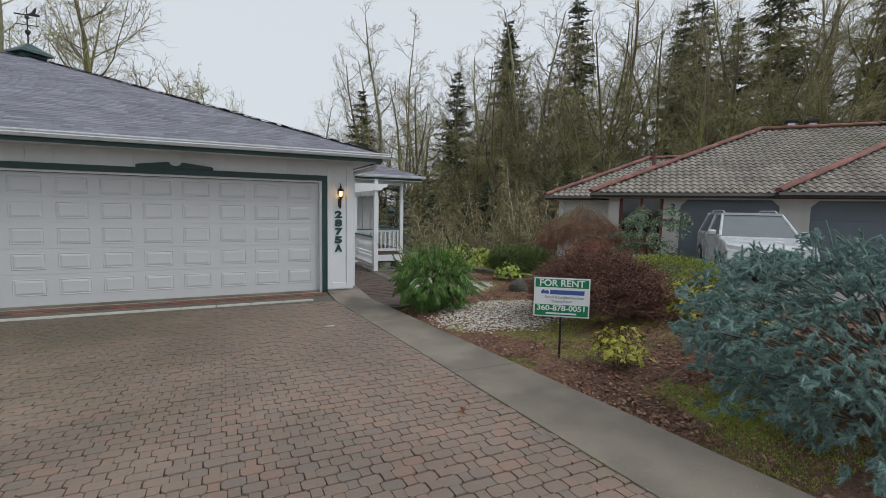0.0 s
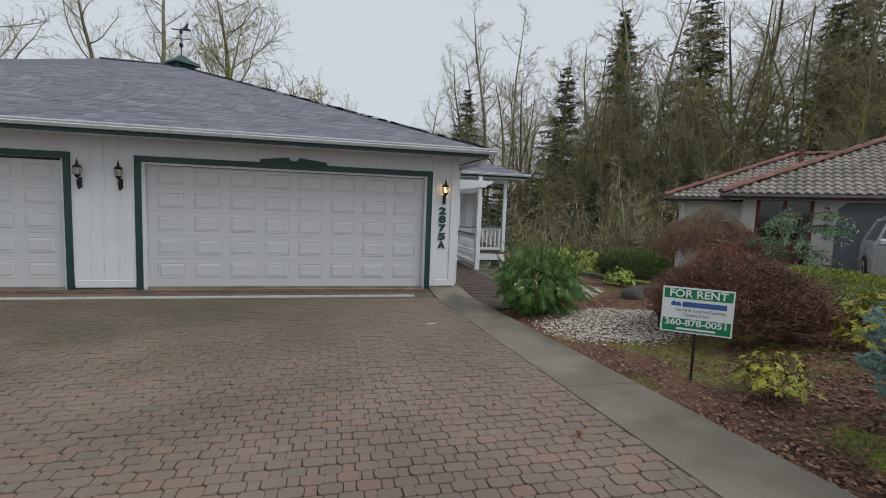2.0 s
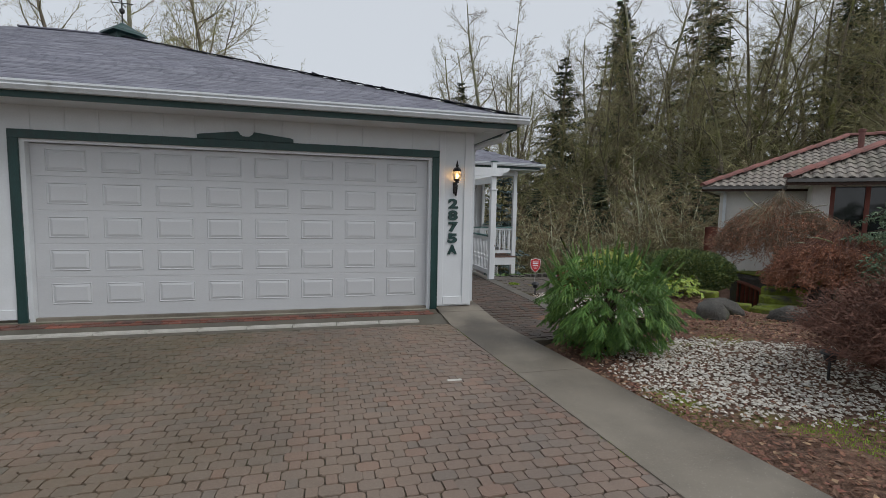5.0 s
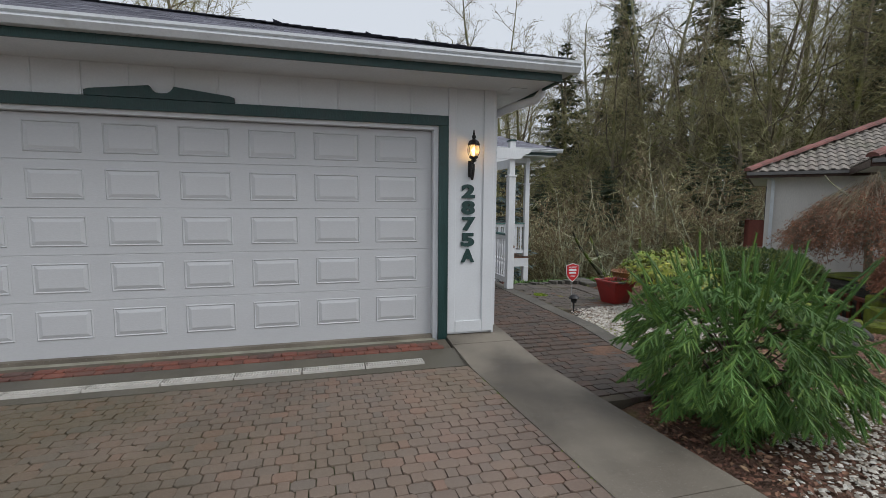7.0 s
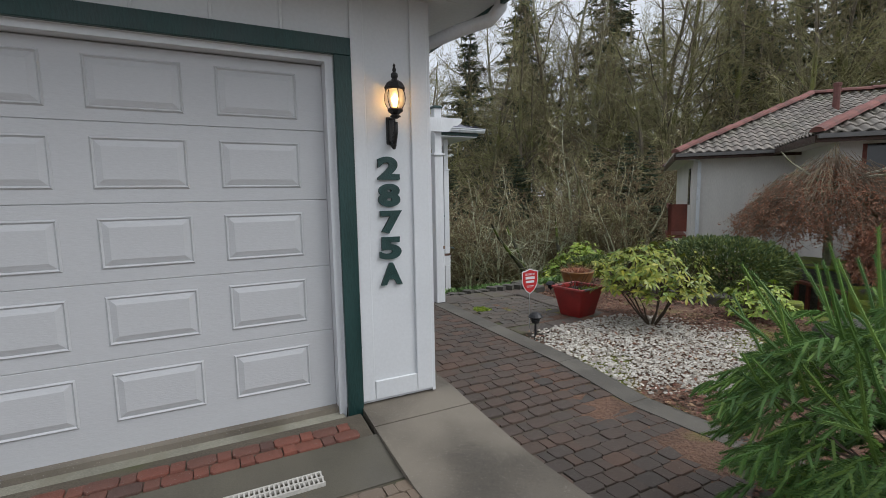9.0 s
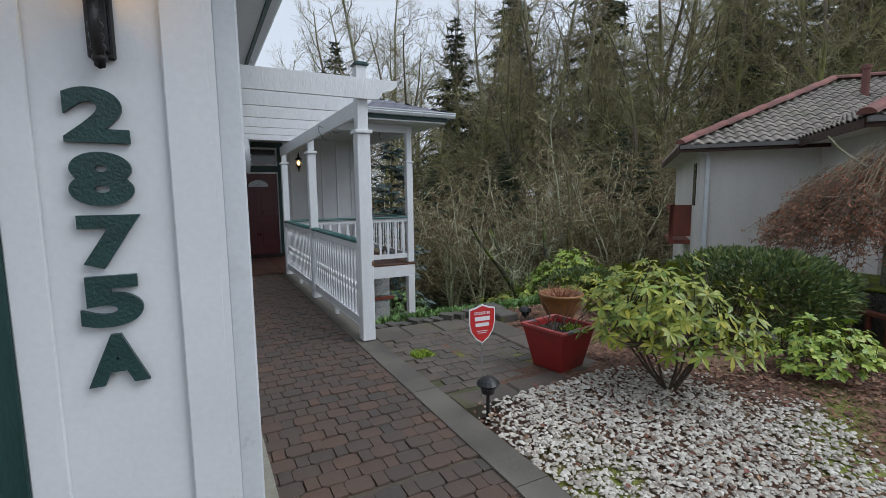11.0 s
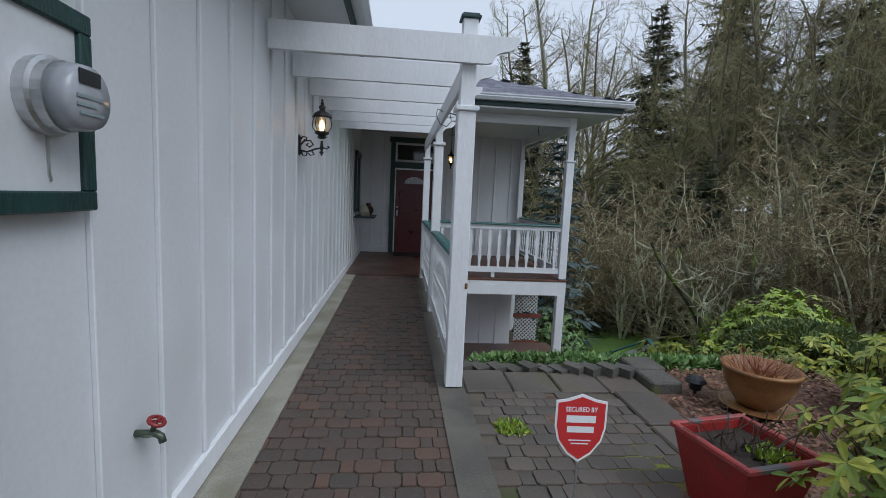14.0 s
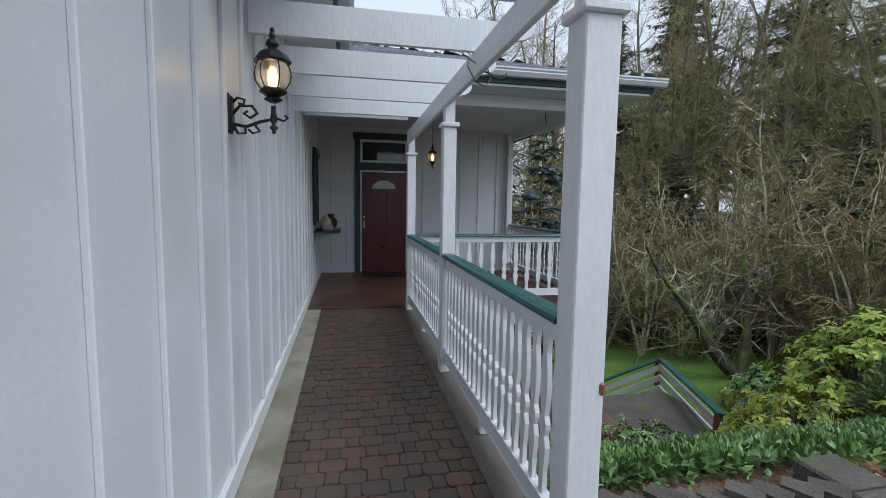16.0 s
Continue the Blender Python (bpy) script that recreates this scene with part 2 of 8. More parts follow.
DECK = mat("brown_painted_deck", (0.10, 0.042, 0.026), 0.45, noise_amt=0.25, scale=3, fine=50, bump=0.3, stretch=(1, 0.2, 1))
SLAB_BROWN = mat("brown_painted_concrete", (0.115, 0.06, 0.042), 0.4, noise_amt=0.25, scale=1.4, fine=70, bump=0.2, tint=(0.05, 0.032, 0.024), tint_scale=1.0, tint_lo=0.48, tint_hi=0.7)
BARK = mat("mossy_bark", (0.15, 0.125, 0.09), 0.95, noise_amt=0.4, scale=1.0, fine=18, bump=1.0, tint=(0.16, 0.17, 0.045), tint_scale=0.9, tint_lo=0.45, tint_hi=0.62, dist=0.03, stretch=(1, 1, 0.4))
TWIG = mat("lichen_twigs", (0.23, 0.195, 0.12), 0.95, noise_amt=0.35, scale=0.5, fine=8, bump=0, tint=(0.36, 0.345, 0.165), tint_scale=0.6, tint_lo=0.42, tint_hi=0.6)
BROWN_TWIG = mat("brown_twigs", (0.20, 0.152, 0.105), 0.95, noise_amt=0.35, scale=0.5, fine=8, bump=0, tint=(0.29, 0.28, 0.14), tint_scale=0.5, tint_lo=0.5, tint_hi=0.66)
RUST_TWIG = mat("rusty_brown_twigs", (0.1, 0.07, 0.045), 0.95, noise_amt=0.3, scale=0.5, fine=8, bump=0, palette=[(0.15, 0.10, 0.062), (0.23, 0.165, 0.10), (0.19, 0.125, 0.078), (0.32, 0.27, 0.15)])
LICHEN_TWIG = mat("half_lichened_twigs", (0.1, 0.08, 0.05), 0.95, noise_amt=0.25, scale=2, fine=14, bump=0, palette=[(0.14, 0.09, 0.055), (0.25, 0.185, 0.11), (0.18, 0.12, 0.07), (0.37, 0.34, 0.19), (0.54, 0.52, 0.31)])
LICHEN = mat("crusted_lichen_limbs", (0.50, 0.50, 0.35), 0.9, noise_amt=0.35, scale=3.0, fine=24, bump=1.0, tint=(0.15, 0.14, 0.08), tint_scale=2.2, tint_lo=0.5, tint_hi=0.64, dist=0.02)
PALE_BARK = mat("pale_lichen_bark", (0.27, 0.26, 0.195), 0.9, noise_amt=0.4, scale=2.0, fine=20, bump=1.0, tint=(0.22, 0.23, 0.11), tint_scale=1.6, tint_lo=0.48, tint_hi=0.62, dist=0.02)
CONIFER = mat("dark_fir_needles", (0.03, 0.05, 0.028), 0.8, noise_amt=0.35, scale=0.6, fine=6, bump=0, palette=[(0.036, 0.058, 0.032), (0.072, 0.100, 0.050), (0.050, 0.078, 0.050), (0.088, 0.105, 0.046)])
SPRUCE = mat("green_spruce_needles", (0.05, 0.11, 0.03), 0.55, noise_amt=0.25, scale=3, fine=30, bump=0, palette=[(0.045, 0.115, 0.024), (0.085, 0.180, 0.034), (0.058, 0.140, 0.028), (0.150, 0.245, 0.042), (0.068, 0.155, 0.032)])
BLUE_SPRUCE = mat("blue_spruce_needles", (0.11, 0.18, 0.18), 0.6, noise_amt=0.25, scale=3, fine=30, bump=0, palette=[(0.095, 0.170, 0.150), (0.165, 0.265, 0.245), (0.125, 0.212, 0.186), (0.22, 0.325, 0.30), (0.105, 0.180, 0.145)])
LEAF_BRIGHT = mat("rhododendron_leaves", (0.2, 0.28, 0.04), 0.4, noise_amt=0.2, scale=4, fine=40, bump=0, palette=[(0.09, 0.16, 0.02), (0.20, 0.25, 0.026), (0.28, 0.29, 0.026), (0.12, 0.19, 0.022), (0.38, 0.35, 0.034)])
LEAF_GREEN = mat("broad_green_leaves", (0.1, 0.2, 0.04), 0.45, noise_amt=0.2, scale=3, fine=30, bump=0, palette=[(0.13, 0.225, 0.03), (0.24, 0.355, 0.042), (0.34, 0.43, 0.05), (0.175, 0.28, 0.038), (0.42, 0.46, 0.06)])
LEAF_COVER = mat("groundcover_leaves", (0.1, 0.2, 0.05), 0.5, noise_amt=0.25, scale=2, fine=30, bump=0, palette=[(0.064, 0.136, 0.040), (0.120, 0.224, 0.056), (0.176, 0.304, 0.096), (0.240, 0.352, 0.144), (0.096, 0.176, 0.048)])
LEAF_YELLOW = mat("yellow_green_leaves", (0.35, 0.33, 0.04), 0.5, noise_amt=0.2, scale=4, fine=40, bump=0, palette=[(0.24, 0.24, 0.025), (0.42, 0.38, 0.03), (0.32, 0.31, 0.03), (0.15, 0.19, 0.025), (0.46, 0.40, 0.05)])
HEDGE = mat("clipped_juniper_foliage", (0.05, 0.09, 0.03), 0.7, noise_amt=0.25, scale=2, fine=30, bump=0, palette=[(0.048, 0.088, 0.037), (0.093, 0.145, 0.048), (0.170, 0.204, 0.051), (0.076, 0.119, 0.051), (0.221, 0.238, 0.068)])
BOX = mat("clipped_box_leaves", (0.1, 0.13, 0.03), 0.6, noise_amt=0.25, scale=2, fine=30, bump=0, palette=[(0.128, 0.187, 0.037), (0.238, 0.289, 0.051), (0.323, 0.340, 0.068), (0.170, 0.238, 0.051)])
BARBERRY = mat("dark_red_barberry_twigs", (0.07, 0.028, 0.025), 0.85, noise_amt=0.35, scale=3, fine=30, bump=0, palette=[(0.105, 0.052, 0.038), (0.160, 0.078, 0.055), (0.125, 0.058, 0.042), (0.20, 0.105, 0.075)])
MAPLE_LEAF = mat("dry_maple_twigs_and_leaves", (0.2, 0.08, 0.05), 0.85, noise_amt=0.3, scale=3, fine=30, bump=0, palette=[(0.25, 0.10, 0.055), (0.38, 0.17, 0.10), (0.30, 0.115, 0.065), (0.42, 0.23, 0.15), (0.28, 0.13, 0.085)])
WEEPING = mat("weeping_cedar_foliage", (0.1, 0.15, 0.1), 0.7, noise_amt=0.25, scale=3, fine=30, bump=0, palette=[(0.098, 0.161, 0.095), (0.168, 0.252, 0.161), (0.133, 0.196, 0.112), (0.210, 0.280, 0.168)])
STEM = mat("brown_stems", (0.075, 0.055, 0.038), 0.9, noise_amt=0.3, scale=10, fine=60, bump=0.5)
PEBBLE = mat("white_quartz_gravel", (0.5, 0.47, 0.42), 0.7, noise_amt=0.15, scale=20, fine=80, bump=0, palette=[(0.36, 0.33, 0.28), (0.55, 0.52, 0.46), (0.64, 0.61, 0.55), (0.47, 0.43, 0.36), (0.26, 0.22, 0.18)])
MULCH = mat("red_brown_mulch_chips", (0.1, 0.05, 0.035), 0.95, noise_amt=0.3, scale=20, fine=80, bump=0, palette=[(0.12, 0.058, 0.04), (0.19, 0.09, 0.06), (0.085, 0.046, 0.034), (0.25, 0.125, 0.08), (0.15, 0.07, 0.048)])
LITTER = mat("dead_leaves", (0.2, 0.1, 0.06), 0.75, noise_amt=0.25, scale=12, fine=70, bump=0, palette=[(0.16, 0.072, 0.045), (0.26, 0.14, 0.085), (0.09, 0.052, 0.035), (0.34, 0.22, 0.13), (0.20, 0.078, 0.055), (0.13, 0.088, 0.062)])
GRASS = mat("grass_and_moss_blades", (0.1, 0.17, 0.02), 0.7, noise_amt=0.2, scale=3, fine=40, bump=0, palette=[(0.140, 0.252, 0.026), (0.244, 0.360, 0.036), (0.338, 0.396, 0.050), (0.188, 0.296, 0.033)])
ROCK = mat("dark_boulder", (0.075, 0.07, 0.062), 0.9, noise_amt=0.4, scale=4, fine=40, bump=1.0, tint=(0.085, 0.10, 0.03), tint_scale=2, tint_lo=0.55, tint_hi=0.7, dist=0.03)
RED_POT = mat("red_plastic_planter", (0.27, 0.022, 0.02), 0.42, noise_amt=0.15, scale=4, fine=60, bump=0.15, tint=(0.16, 0.03, 0.026), tint_scale=3, tint_lo=0.5, tint_hi=0.7)
POT_RIM = mat("scuffed_planter_rim", (0.30, 0.045, 0.04), 0.55, noise_amt=0.2, scale=6, fine=60, bump=0.3, tint=(0.10, 0.095, 0.10), tint_scale=4, tint_lo=0.5, tint_hi=0.6)
TERRACOTTA = mat("glazed_terracotta", (0.26, 0.125, 0.045), 0.35, noise_amt=0.2, scale=5, fine=50, bump=0.15, tint=(0.14, 0.08, 0.04), tint_scale=3, tint_lo=0.5, tint_hi=0.7)
SOIL = mat("potting_soil", (0.035, 0.025, 0.02), 0.95, noise_amt=0.4, scale=20, fine=90, bump=1.0)
SIGN_WHITE = mat("white_sign_board", (0.74, 0.76, 0.77), 0.45, noise_amt=0.02, scale=3, fine=40, bump=0.02)
SIGN_GREEN = mat("green_sign_ink", (0.0, 0.20, 0.075), 0.45, noise_amt=0.03, scale=3, fine=40, bump=0)
SIGN_BLUE = mat("blue_sign_ink", (0.04, 0.10, 0.32), 0.45, noise_amt=0.03, scale=3, fine=40, bump=0)
SIGN_GREY = mat("grey_sign_ink", (0.23, 0.28, 0.29), 0.5, noise_amt=0.03, scale=3, fine=40, bump=0)
SHIELD_RED = mat("red_sign_face", (0.52, 0.028, 0.03), 0.4, noise_amt=0.04, scale=3, fine=40, bump=0)
CAR_PAINT = mat("silver_car_paint", (0.5, 0.52, 0.54), 0.25, metal=0.1, noise_amt=0.02, scale=3, fine=40, bump=0, coat=0.6)
# the lifted grey base stands in for sky reflected in the windows
CAR_GLASS = mat("tinted_car_glass", (0.13, 0.15, 0.16), 0.06, spec=0.8, noise_amt=0.05, scale=3, fine=40, bump=0)
TYRE = mat("tyre_rubber", (0.02, 0.02, 0.02), 0.85, noise_amt=0.2, scale=8, fine=60, bump=0.2)
HEADLIGHT = mat("headlight_glass", (0.6, 0.62, 0.64), 0.08, spec=0.8, noise_amt=0.05, scale=8, fine=60, bump=0)
WINDOW_DARK = mat("dark_window_glass", (0.015, 0.017, 0.018), 0.05, spec=0.7, noise_amt=0.1, scale=2, fine=20, bump=0)
GLASS = clear_glass("clear_glass")
for m_ in (PAVER, WALK_PAVER, PATIO_PAVER, RED_PAVER):
    speckled(m_, (0.27, 0.24, 0.21), 120, 0.3, 0.8)
speckled(CONCRETE, (0.36, 0.33, 0.29), 80, 0.3, 0.8)
speckled(KERB, (0.27, 0.25, 0.22), 90, 0.3, 0.8)
BULB = glow("warm_bulb", (1.0, 0.55, 0.17), 8)
AMBER = clear_glass("seeded_lantern_glass", (1.0, 0.9, 0.76), 0.32)


def ground_material():
    m = mat("garden_soil_and_moss", (0.16, 0.092, 0.062), 0.95, noise_amt=0.4, scale=2.5, fine=45, bump=1.0, tint=(0.21, 0.24, 0.04), tint_scale=0.9, tint_lo=0.55, tint_hi=0.68, dist=0.03)
    return m


SOIL_GROUND = ground_material()
LAWN = mat("damp_lawn", (0.12, 0.22, 0.03), 0.9, noise_amt=0.25, scale=0.8, fine=30, bump=1.0, tint=(0.085, 0.16, 0.024), tint_scale=0.5, tint_lo=0.45, tint_hi=0.65, dist=0.03)
FOREST_FLOOR = mat("forest_litter", (0.08, 0.06, 0.038), 0.95, noise_amt=0.4, scale=1.0, fine=20, bump=1.0, tint=(0.035, 0.05, 0.015), tint_scale=0.4, tint_lo=0.45, tint_hi=0.6, dist=0.05)
APRON = mat("dark_wet_concrete", (0.105, 0.095, 0.072), 0.6, noise_amt=0.3, scale=1.6, fine=140, bump=0.6, tint=(0.12, 0.11, 0.095), tint_scale=0.9, tint_lo=0.48, tint_hi=0.68, bump_scale=160, dist=0.003)
ASPHALT = mat("neighbour_drive_concrete", (0.17, 0.165, 0.155), 0.8, noise_amt=0.2, scale=1.0, fine=90, bump=0.5)


# ---- building helpers ----
def obj_from(name, verts, faces, material, smooth=False):
    me = bpy.data.meshes.new(name)
    me.from_pydata(verts, [], faces)
    me.materials.append(material)
    if smooth:
        me.shade_smooth()
    me.update()
    return new(name, me)


def thing(name, label, category, at=(0, 0, 0), group="", rz=0):
    e = new(name)
    e.empty_display_size = 0.1
    e.matrix_basis = pose(*at, 0, 0, rz)
    return tagged(e, label, category, group)


def part(name, bm, material, parent=None, label="", smooth=False):
    me = bpy.data.meshes.new(name)
    bmesh.ops.recalc_face_normals(bm, faces=bm.faces)
    bm.to_mesh(me)
    bm.free()
    me.materials.append(material)
    if smooth:
        me.shade_smooth()
    ob = new(name, me)
    ob.parent = parent
    if label:
        ob["label"] = label
    return ob


def again(ob, parent, m, name=None):
    """One more piece on the same mesh."""
    o = new(name or ob.name.split(".")[0], ob.data)
    o.parent = parent
    o.matrix_basis = m
    return o


def structure(name, bm, material, label, category, smooth=False):
    return tagged(part(name, bm, material, None, "", smooth), label, category, kind="structure")


def box(bm, x0, x1, y0, y1, z0, z1, bevel=0.0):
    g = bmesh.ops.create_cube(bm, size=1.0, matrix=Matrix.Translation(((x0 + x1) / 2, (y0 + y1) / 2, (z0 + z1) / 2)) @ Matrix.Diagonal((x1 - x0, y1 - y0, z1 - z0, 1)))
    if bevel:
        es = list({e for v in g["verts"] for e in v.link_edges})
        bmesh.ops.bevel(bm, geom=es, offset=bevel, segments=1, affect="EDGES")
    return bm


def boxes(*rows, bevel=0.0):
    bm = bmesh.new()
    for r in rows:
        box(bm, *r, bevel=bevel)
    return bm


def prism(bm, pts, place, depth):
    """A flat outline pts (u, v) pushed depth along w; place(u, v, w) gives the point."""
    a = [bm.verts.new(place(u, v, 0)) for u, v in pts]
    b = [bm.verts.new(place(u, v, depth)) for u, v in pts]
    bm.faces.new(a)
    bm.faces.new(b[::-1])
    k = len(pts)
    for i in range(k):
        bm.faces.new((a[i], b[i], b[(i + 1) % k], a[(i + 1) % k]))
    return bm


def lathe(bm, profile, c=(0, 0, 0), sides=14):
    rings = []
    for r, z in profile:
        rings.append([bm.verts.new((c[0] + r * math.cos(2 * math.pi * i / sides), c[1] + r * math.sin(2 * math.pi * i / sides), c[2] + z)) for i in range(sides)])
    for a, b in zip(rings, rings[1:]):
        for i in range(sides):
            j = (i + 1) % sides
            bm.faces.new((a[i], a[j], b[j], b[i]))
    bm.faces.new(rings[0][::-1])
    bm.faces.new(rings[-1])
    return bm


def tube(bm, pts, r, sides=6, r_end=None):
    pts = [Vector(p) for p in pts]
    rings = []
    for i, p in enumerate(pts):
        d = (pts[min(i + 1, len(pts) - 1)] - pts[max(i - 1, 0)]).normalized()
        u = d.orthogonal().normalized() if i == 0 else (u - d * u.dot(d)).normalized()
        v = d.cross(u)
        rr = r if r_end is None else r + (r_end - r) * i / (len(pts) - 1)
        rings.append([bm.verts.new(p + (u * math.cos(2 * math.pi * k / sides) + v * math.sin(2 * math.pi * k / sides)) * rr) for k in range(sides)])
    for a, b in zip(rings, rings[1:]):
        for i in range(sides):
            j = (i + 1) % sides
            bm.faces.new((a[i], a[j], b[j], b[i]))
    bm.faces.new(rings[0][::-1])
    bm.faces.new(rings[-1])
    return bm


def text_mesh(name, body, size, material, parent, m, depth=0.004, heavy=0.0, label="", width=None):
    cu = bpy.data.curves.new(name, "FONT")
    cu.body, cu.size, cu.extrude, cu.offset = body, size, depth, heavy
    cu.align_x, cu.align_y = "CENTER", "CENTER"
    ob = new(name, cu)
    me = bpy.data.meshes.new_from_object(ob.evaluated_get(bpy.context.evaluated_depsgraph_get()))
    bpy.data.objects.remove(ob)
    me.materials.append(material)
    me.name = name
    o = new(name, me)
    o.parent = parent
    if width:
        xs = [v.co.x for v in me.vertices]
        k = width / (max(xs) - min(xs))
        for v in me.vertices:
            v.co.x *= k
    o.matrix_basis = m
    if label:
        o["label"] = label
    return o


def smooth(a, b, x):
    t = min(max((x - a) / (b - a), 0), 1)
    return t * t * (3 - 2 * t)


# ---- the lie of the land ----
def drive_z(y):
    """Height of the paved drive: it falls towards the garage."""
    if y >= 0:
        return -0.02
    if y > -0.8:
        return -0.09 + 0.07 * (y + 0.8) / 0.8
    return -0.09 + 0.055 * (-y - 0.8)


def land(x, y):
    z = drive_z(max(y, -22))
    if x > 0.2:
        z += 0.05 * smooth(0.25, 1.2, x) * (1 - smooth(2.0, 3.2, y))
        z += 0.22 * smooth(-9, -6.5, y) * smooth(-1.5, -4.5, y) * smooth(1.2, 3.0, x)
    fall = smooth(2.9, 6.8, y) * 1.72 * smooth(-30, -12, -abs(x - 4))
    fall += max(0, min(y, 26) - 8) * 0.16
    gap = smooth(4.9, 5.6, x) * (1 - smooth(7.0, 7.4, x)) * smooth(-1.4, 0.6, y) * (1 - smooth(3, 6, y)) * 0.75
    hill = max(0, y - 45) * 0.02
    fall += 0.85 * smooth(4.5, 5.5, x) * smooth(5.2, 6.8, y)
    if y > 2 and x < 1.6:
        fall = max(fall, 0.4)
    return z - fall - gap + hill


def build_ground():
    xs = sorted({*np.arange(-12, 22.01, 0.5).tolist(), *np.arange(-200, 201, 12.0).tolist()})
    ys = sorted({*np.arange(-14, 30.01, 0.5).tolist(), *np.arange(-150, 260, 12.0).tolist()})
    verts = []
    for y in ys:
        for x in xs:
            z = land(x, y) - 0.05
            if -11.5 < x < 0.4 and y < 0.5:
                z -= 0.15
            if -11.5 < x < 1.6 and y >= 0.5:
                z -= 0.3
            z += 0.03 * noise.noise((x * 0.9, y * 0.9, 0))
            verts.append((x, y, z))
    k = len(xs)
    faces, kinds = [], []
    for j in range(len(ys) - 1):
        for i in range(k - 1):
            faces.append((j * k + i, j * k + i + 1, (j + 1) * k + i + 1, (j + 1) * k + i))
            cx, cy = (xs[i] + xs[i + 1]) / 2, (ys[j] + ys[j + 1]) / 2
            wob = noise.noise((cx * 0.3, cy * 0.3, 3)) * 1.2
            lawn = 4.6 < cx + wob < 15.5 and 7.6 < cy + wob * 0.5 < 24.5 - 0.35 * (cx - 6)
            kinds.append(1 if lawn else 2 if cy > 9 or cx < -14 else 0)
    ob = obj_from("ground", verts, faces, SOIL_GROUND, True)
    ob.data.materials.append(LAWN)
    ob.data.materials.append(FOREST_FLOOR)
    ob.data.polygons.foreach_set("material_index", kinds)
    tagged(ob, "dark garden soil running into mown lawn and wooded slope", "ground", kind="structure")


build_ground()

# ---- main house: walls ----
DOOR1 = (-6.33, -0.68)
DOOR2 = (-13.28, -7.63)
DOOR_TOP = 2.46
front = boxes((DOOR1[1], 0, 0, 0.16, 0, 3.02), (DOOR2[1], DOOR1[0], 0, 0.16, 0, 3.02), (-15.5, DOOR2[0], 0, 0.16, 0, 3.02),
              (DOOR1[0], DOOR1[1], 0, 0.16, DOOR_TOP, 3.02), (DOOR2[0], DOOR2[1], 0, 0.16, DOOR_TOP, 3.02),
              (DOOR1[0], DOOR1[0] + 0.05, 0.02, 0.16, -0.1, DOOR_TOP), (DOOR1[1] - 0.05, DOOR1[1], 0.02, 0.16, -0.1, DOOR_TOP), (DOOR1[0] + 0.05, DOOR1[1] - 0.05, 0.02, 0.16, DOOR_TOP - 0.04, DOOR_TOP - 0.001),
              (DOOR2[1] - 0.05, DOOR2[1], 0.02, 0.16, -0.1, DOOR_TOP))
wall_front = structure("wall_front", front, WHITE, "white board-and-batten garage wall with two wide door openings", "wall")
side = boxes((-0.16, 0, 0.16, 10.84, 0.0, 3.02))
wall_side = structure("wall_side", side, WHITE, "long white board-and-batten side wall along the walkway", "wall")
wall_end = structure("wall_end", boxes((0, 0.74, 10.84, 11.0, -1.9, 3.1), (1.86, 4.02, 10.84, 11.0, -1.9, 3.1), (0.74, 1.86, 10.84, 11.0, 2.8, 3.1), (0.74, 1.86, 10.84, 11.0, -1.9, 0.0)), WHITE, "white entry wall behind the covered porch", "wall")
structure("wall_back", boxes((-15.5, -15.34, 0.16, 18, -2, 3.02), (-15.34, 4.02, 17.84, 18, -2, 3.02), (3.86, 4.02, 11.0, 17.84, -2, 3.02)), WHITE, "plain white outer walls at the rear", "wall")
structure("foundation", boxes((-15.4, -0.02, 0.05, 17.9, -2.0, -0.005)), CONCRETE, "concrete foundation and garage floor", "foundation")


def batten(parent, x0, x1, y0, y1, z0, z1):
    part("batten", boxes((x0, x1, y0, y1, z0, z1), bevel=0.004), WHITE, parent)


for k in range(27):
    y = 0.36 + 0.4 * k
    batten(wall_side, -0.001, 0.02, y - 0.024, y + 0.024, 0.13, 2.95)
part("base_board", boxes((-0.001, 0.028, 0.0, 10.83, 0.0, 0.125), bevel=0.006), WHITE_ROUGH, wall_side, "rough painted base board")
part("corner_board", boxes((-0.001, 0.022, -0.02, 0.10, 0.0, 2.95)), WHITE, wall_side)
for x in (-0.515, -0.07):
    batten(wall_front, x - 0.05 if x < -0.3 else -0.13, x + 0.045 if x < -0.3 else 0.0, -0.022, 0.001, 0.02, 2.95)
part("base_board", boxes((-0.465, -0.13, -0.02, 0.001, 0.02, 0.16), bevel=0.004), WHITE, wall_front)
for x in np.arange(-6.2, -0.6, 0.4):
    batten(wall_front, x - 0.012, x + 0.012, -0.012, 0.001, DOOR_TOP + 0.12, 2.95)
for x in (-7.2, -6.98, -6.72):
    batten(wall_front, x - 0.022, x + 0.022, -0.016, 0.001, 0.02, 2.95)
part("base_board", boxes((-7.5, -6.46, -0.02, 0.001, 0.0, 0.14), bevel=0.004), WHITE, wall_front)
for x in np.arange(0.25, 0.7, 0.3):
    batten(wall_end, x - 0.02, x + 0.02, 10.82, 10.841, 0.15, 3.0)
for x in np.arange(2.1, 3.95, 0.4):
    batten(wall_end, x - 0.02, x + 0.02, 10.82, 10.841, 0.1, 3.0)
part("base_board", boxes((0.03, 0.7, 10.81, 10.841, 0.0, 0.17)), WHITE, wall_end)


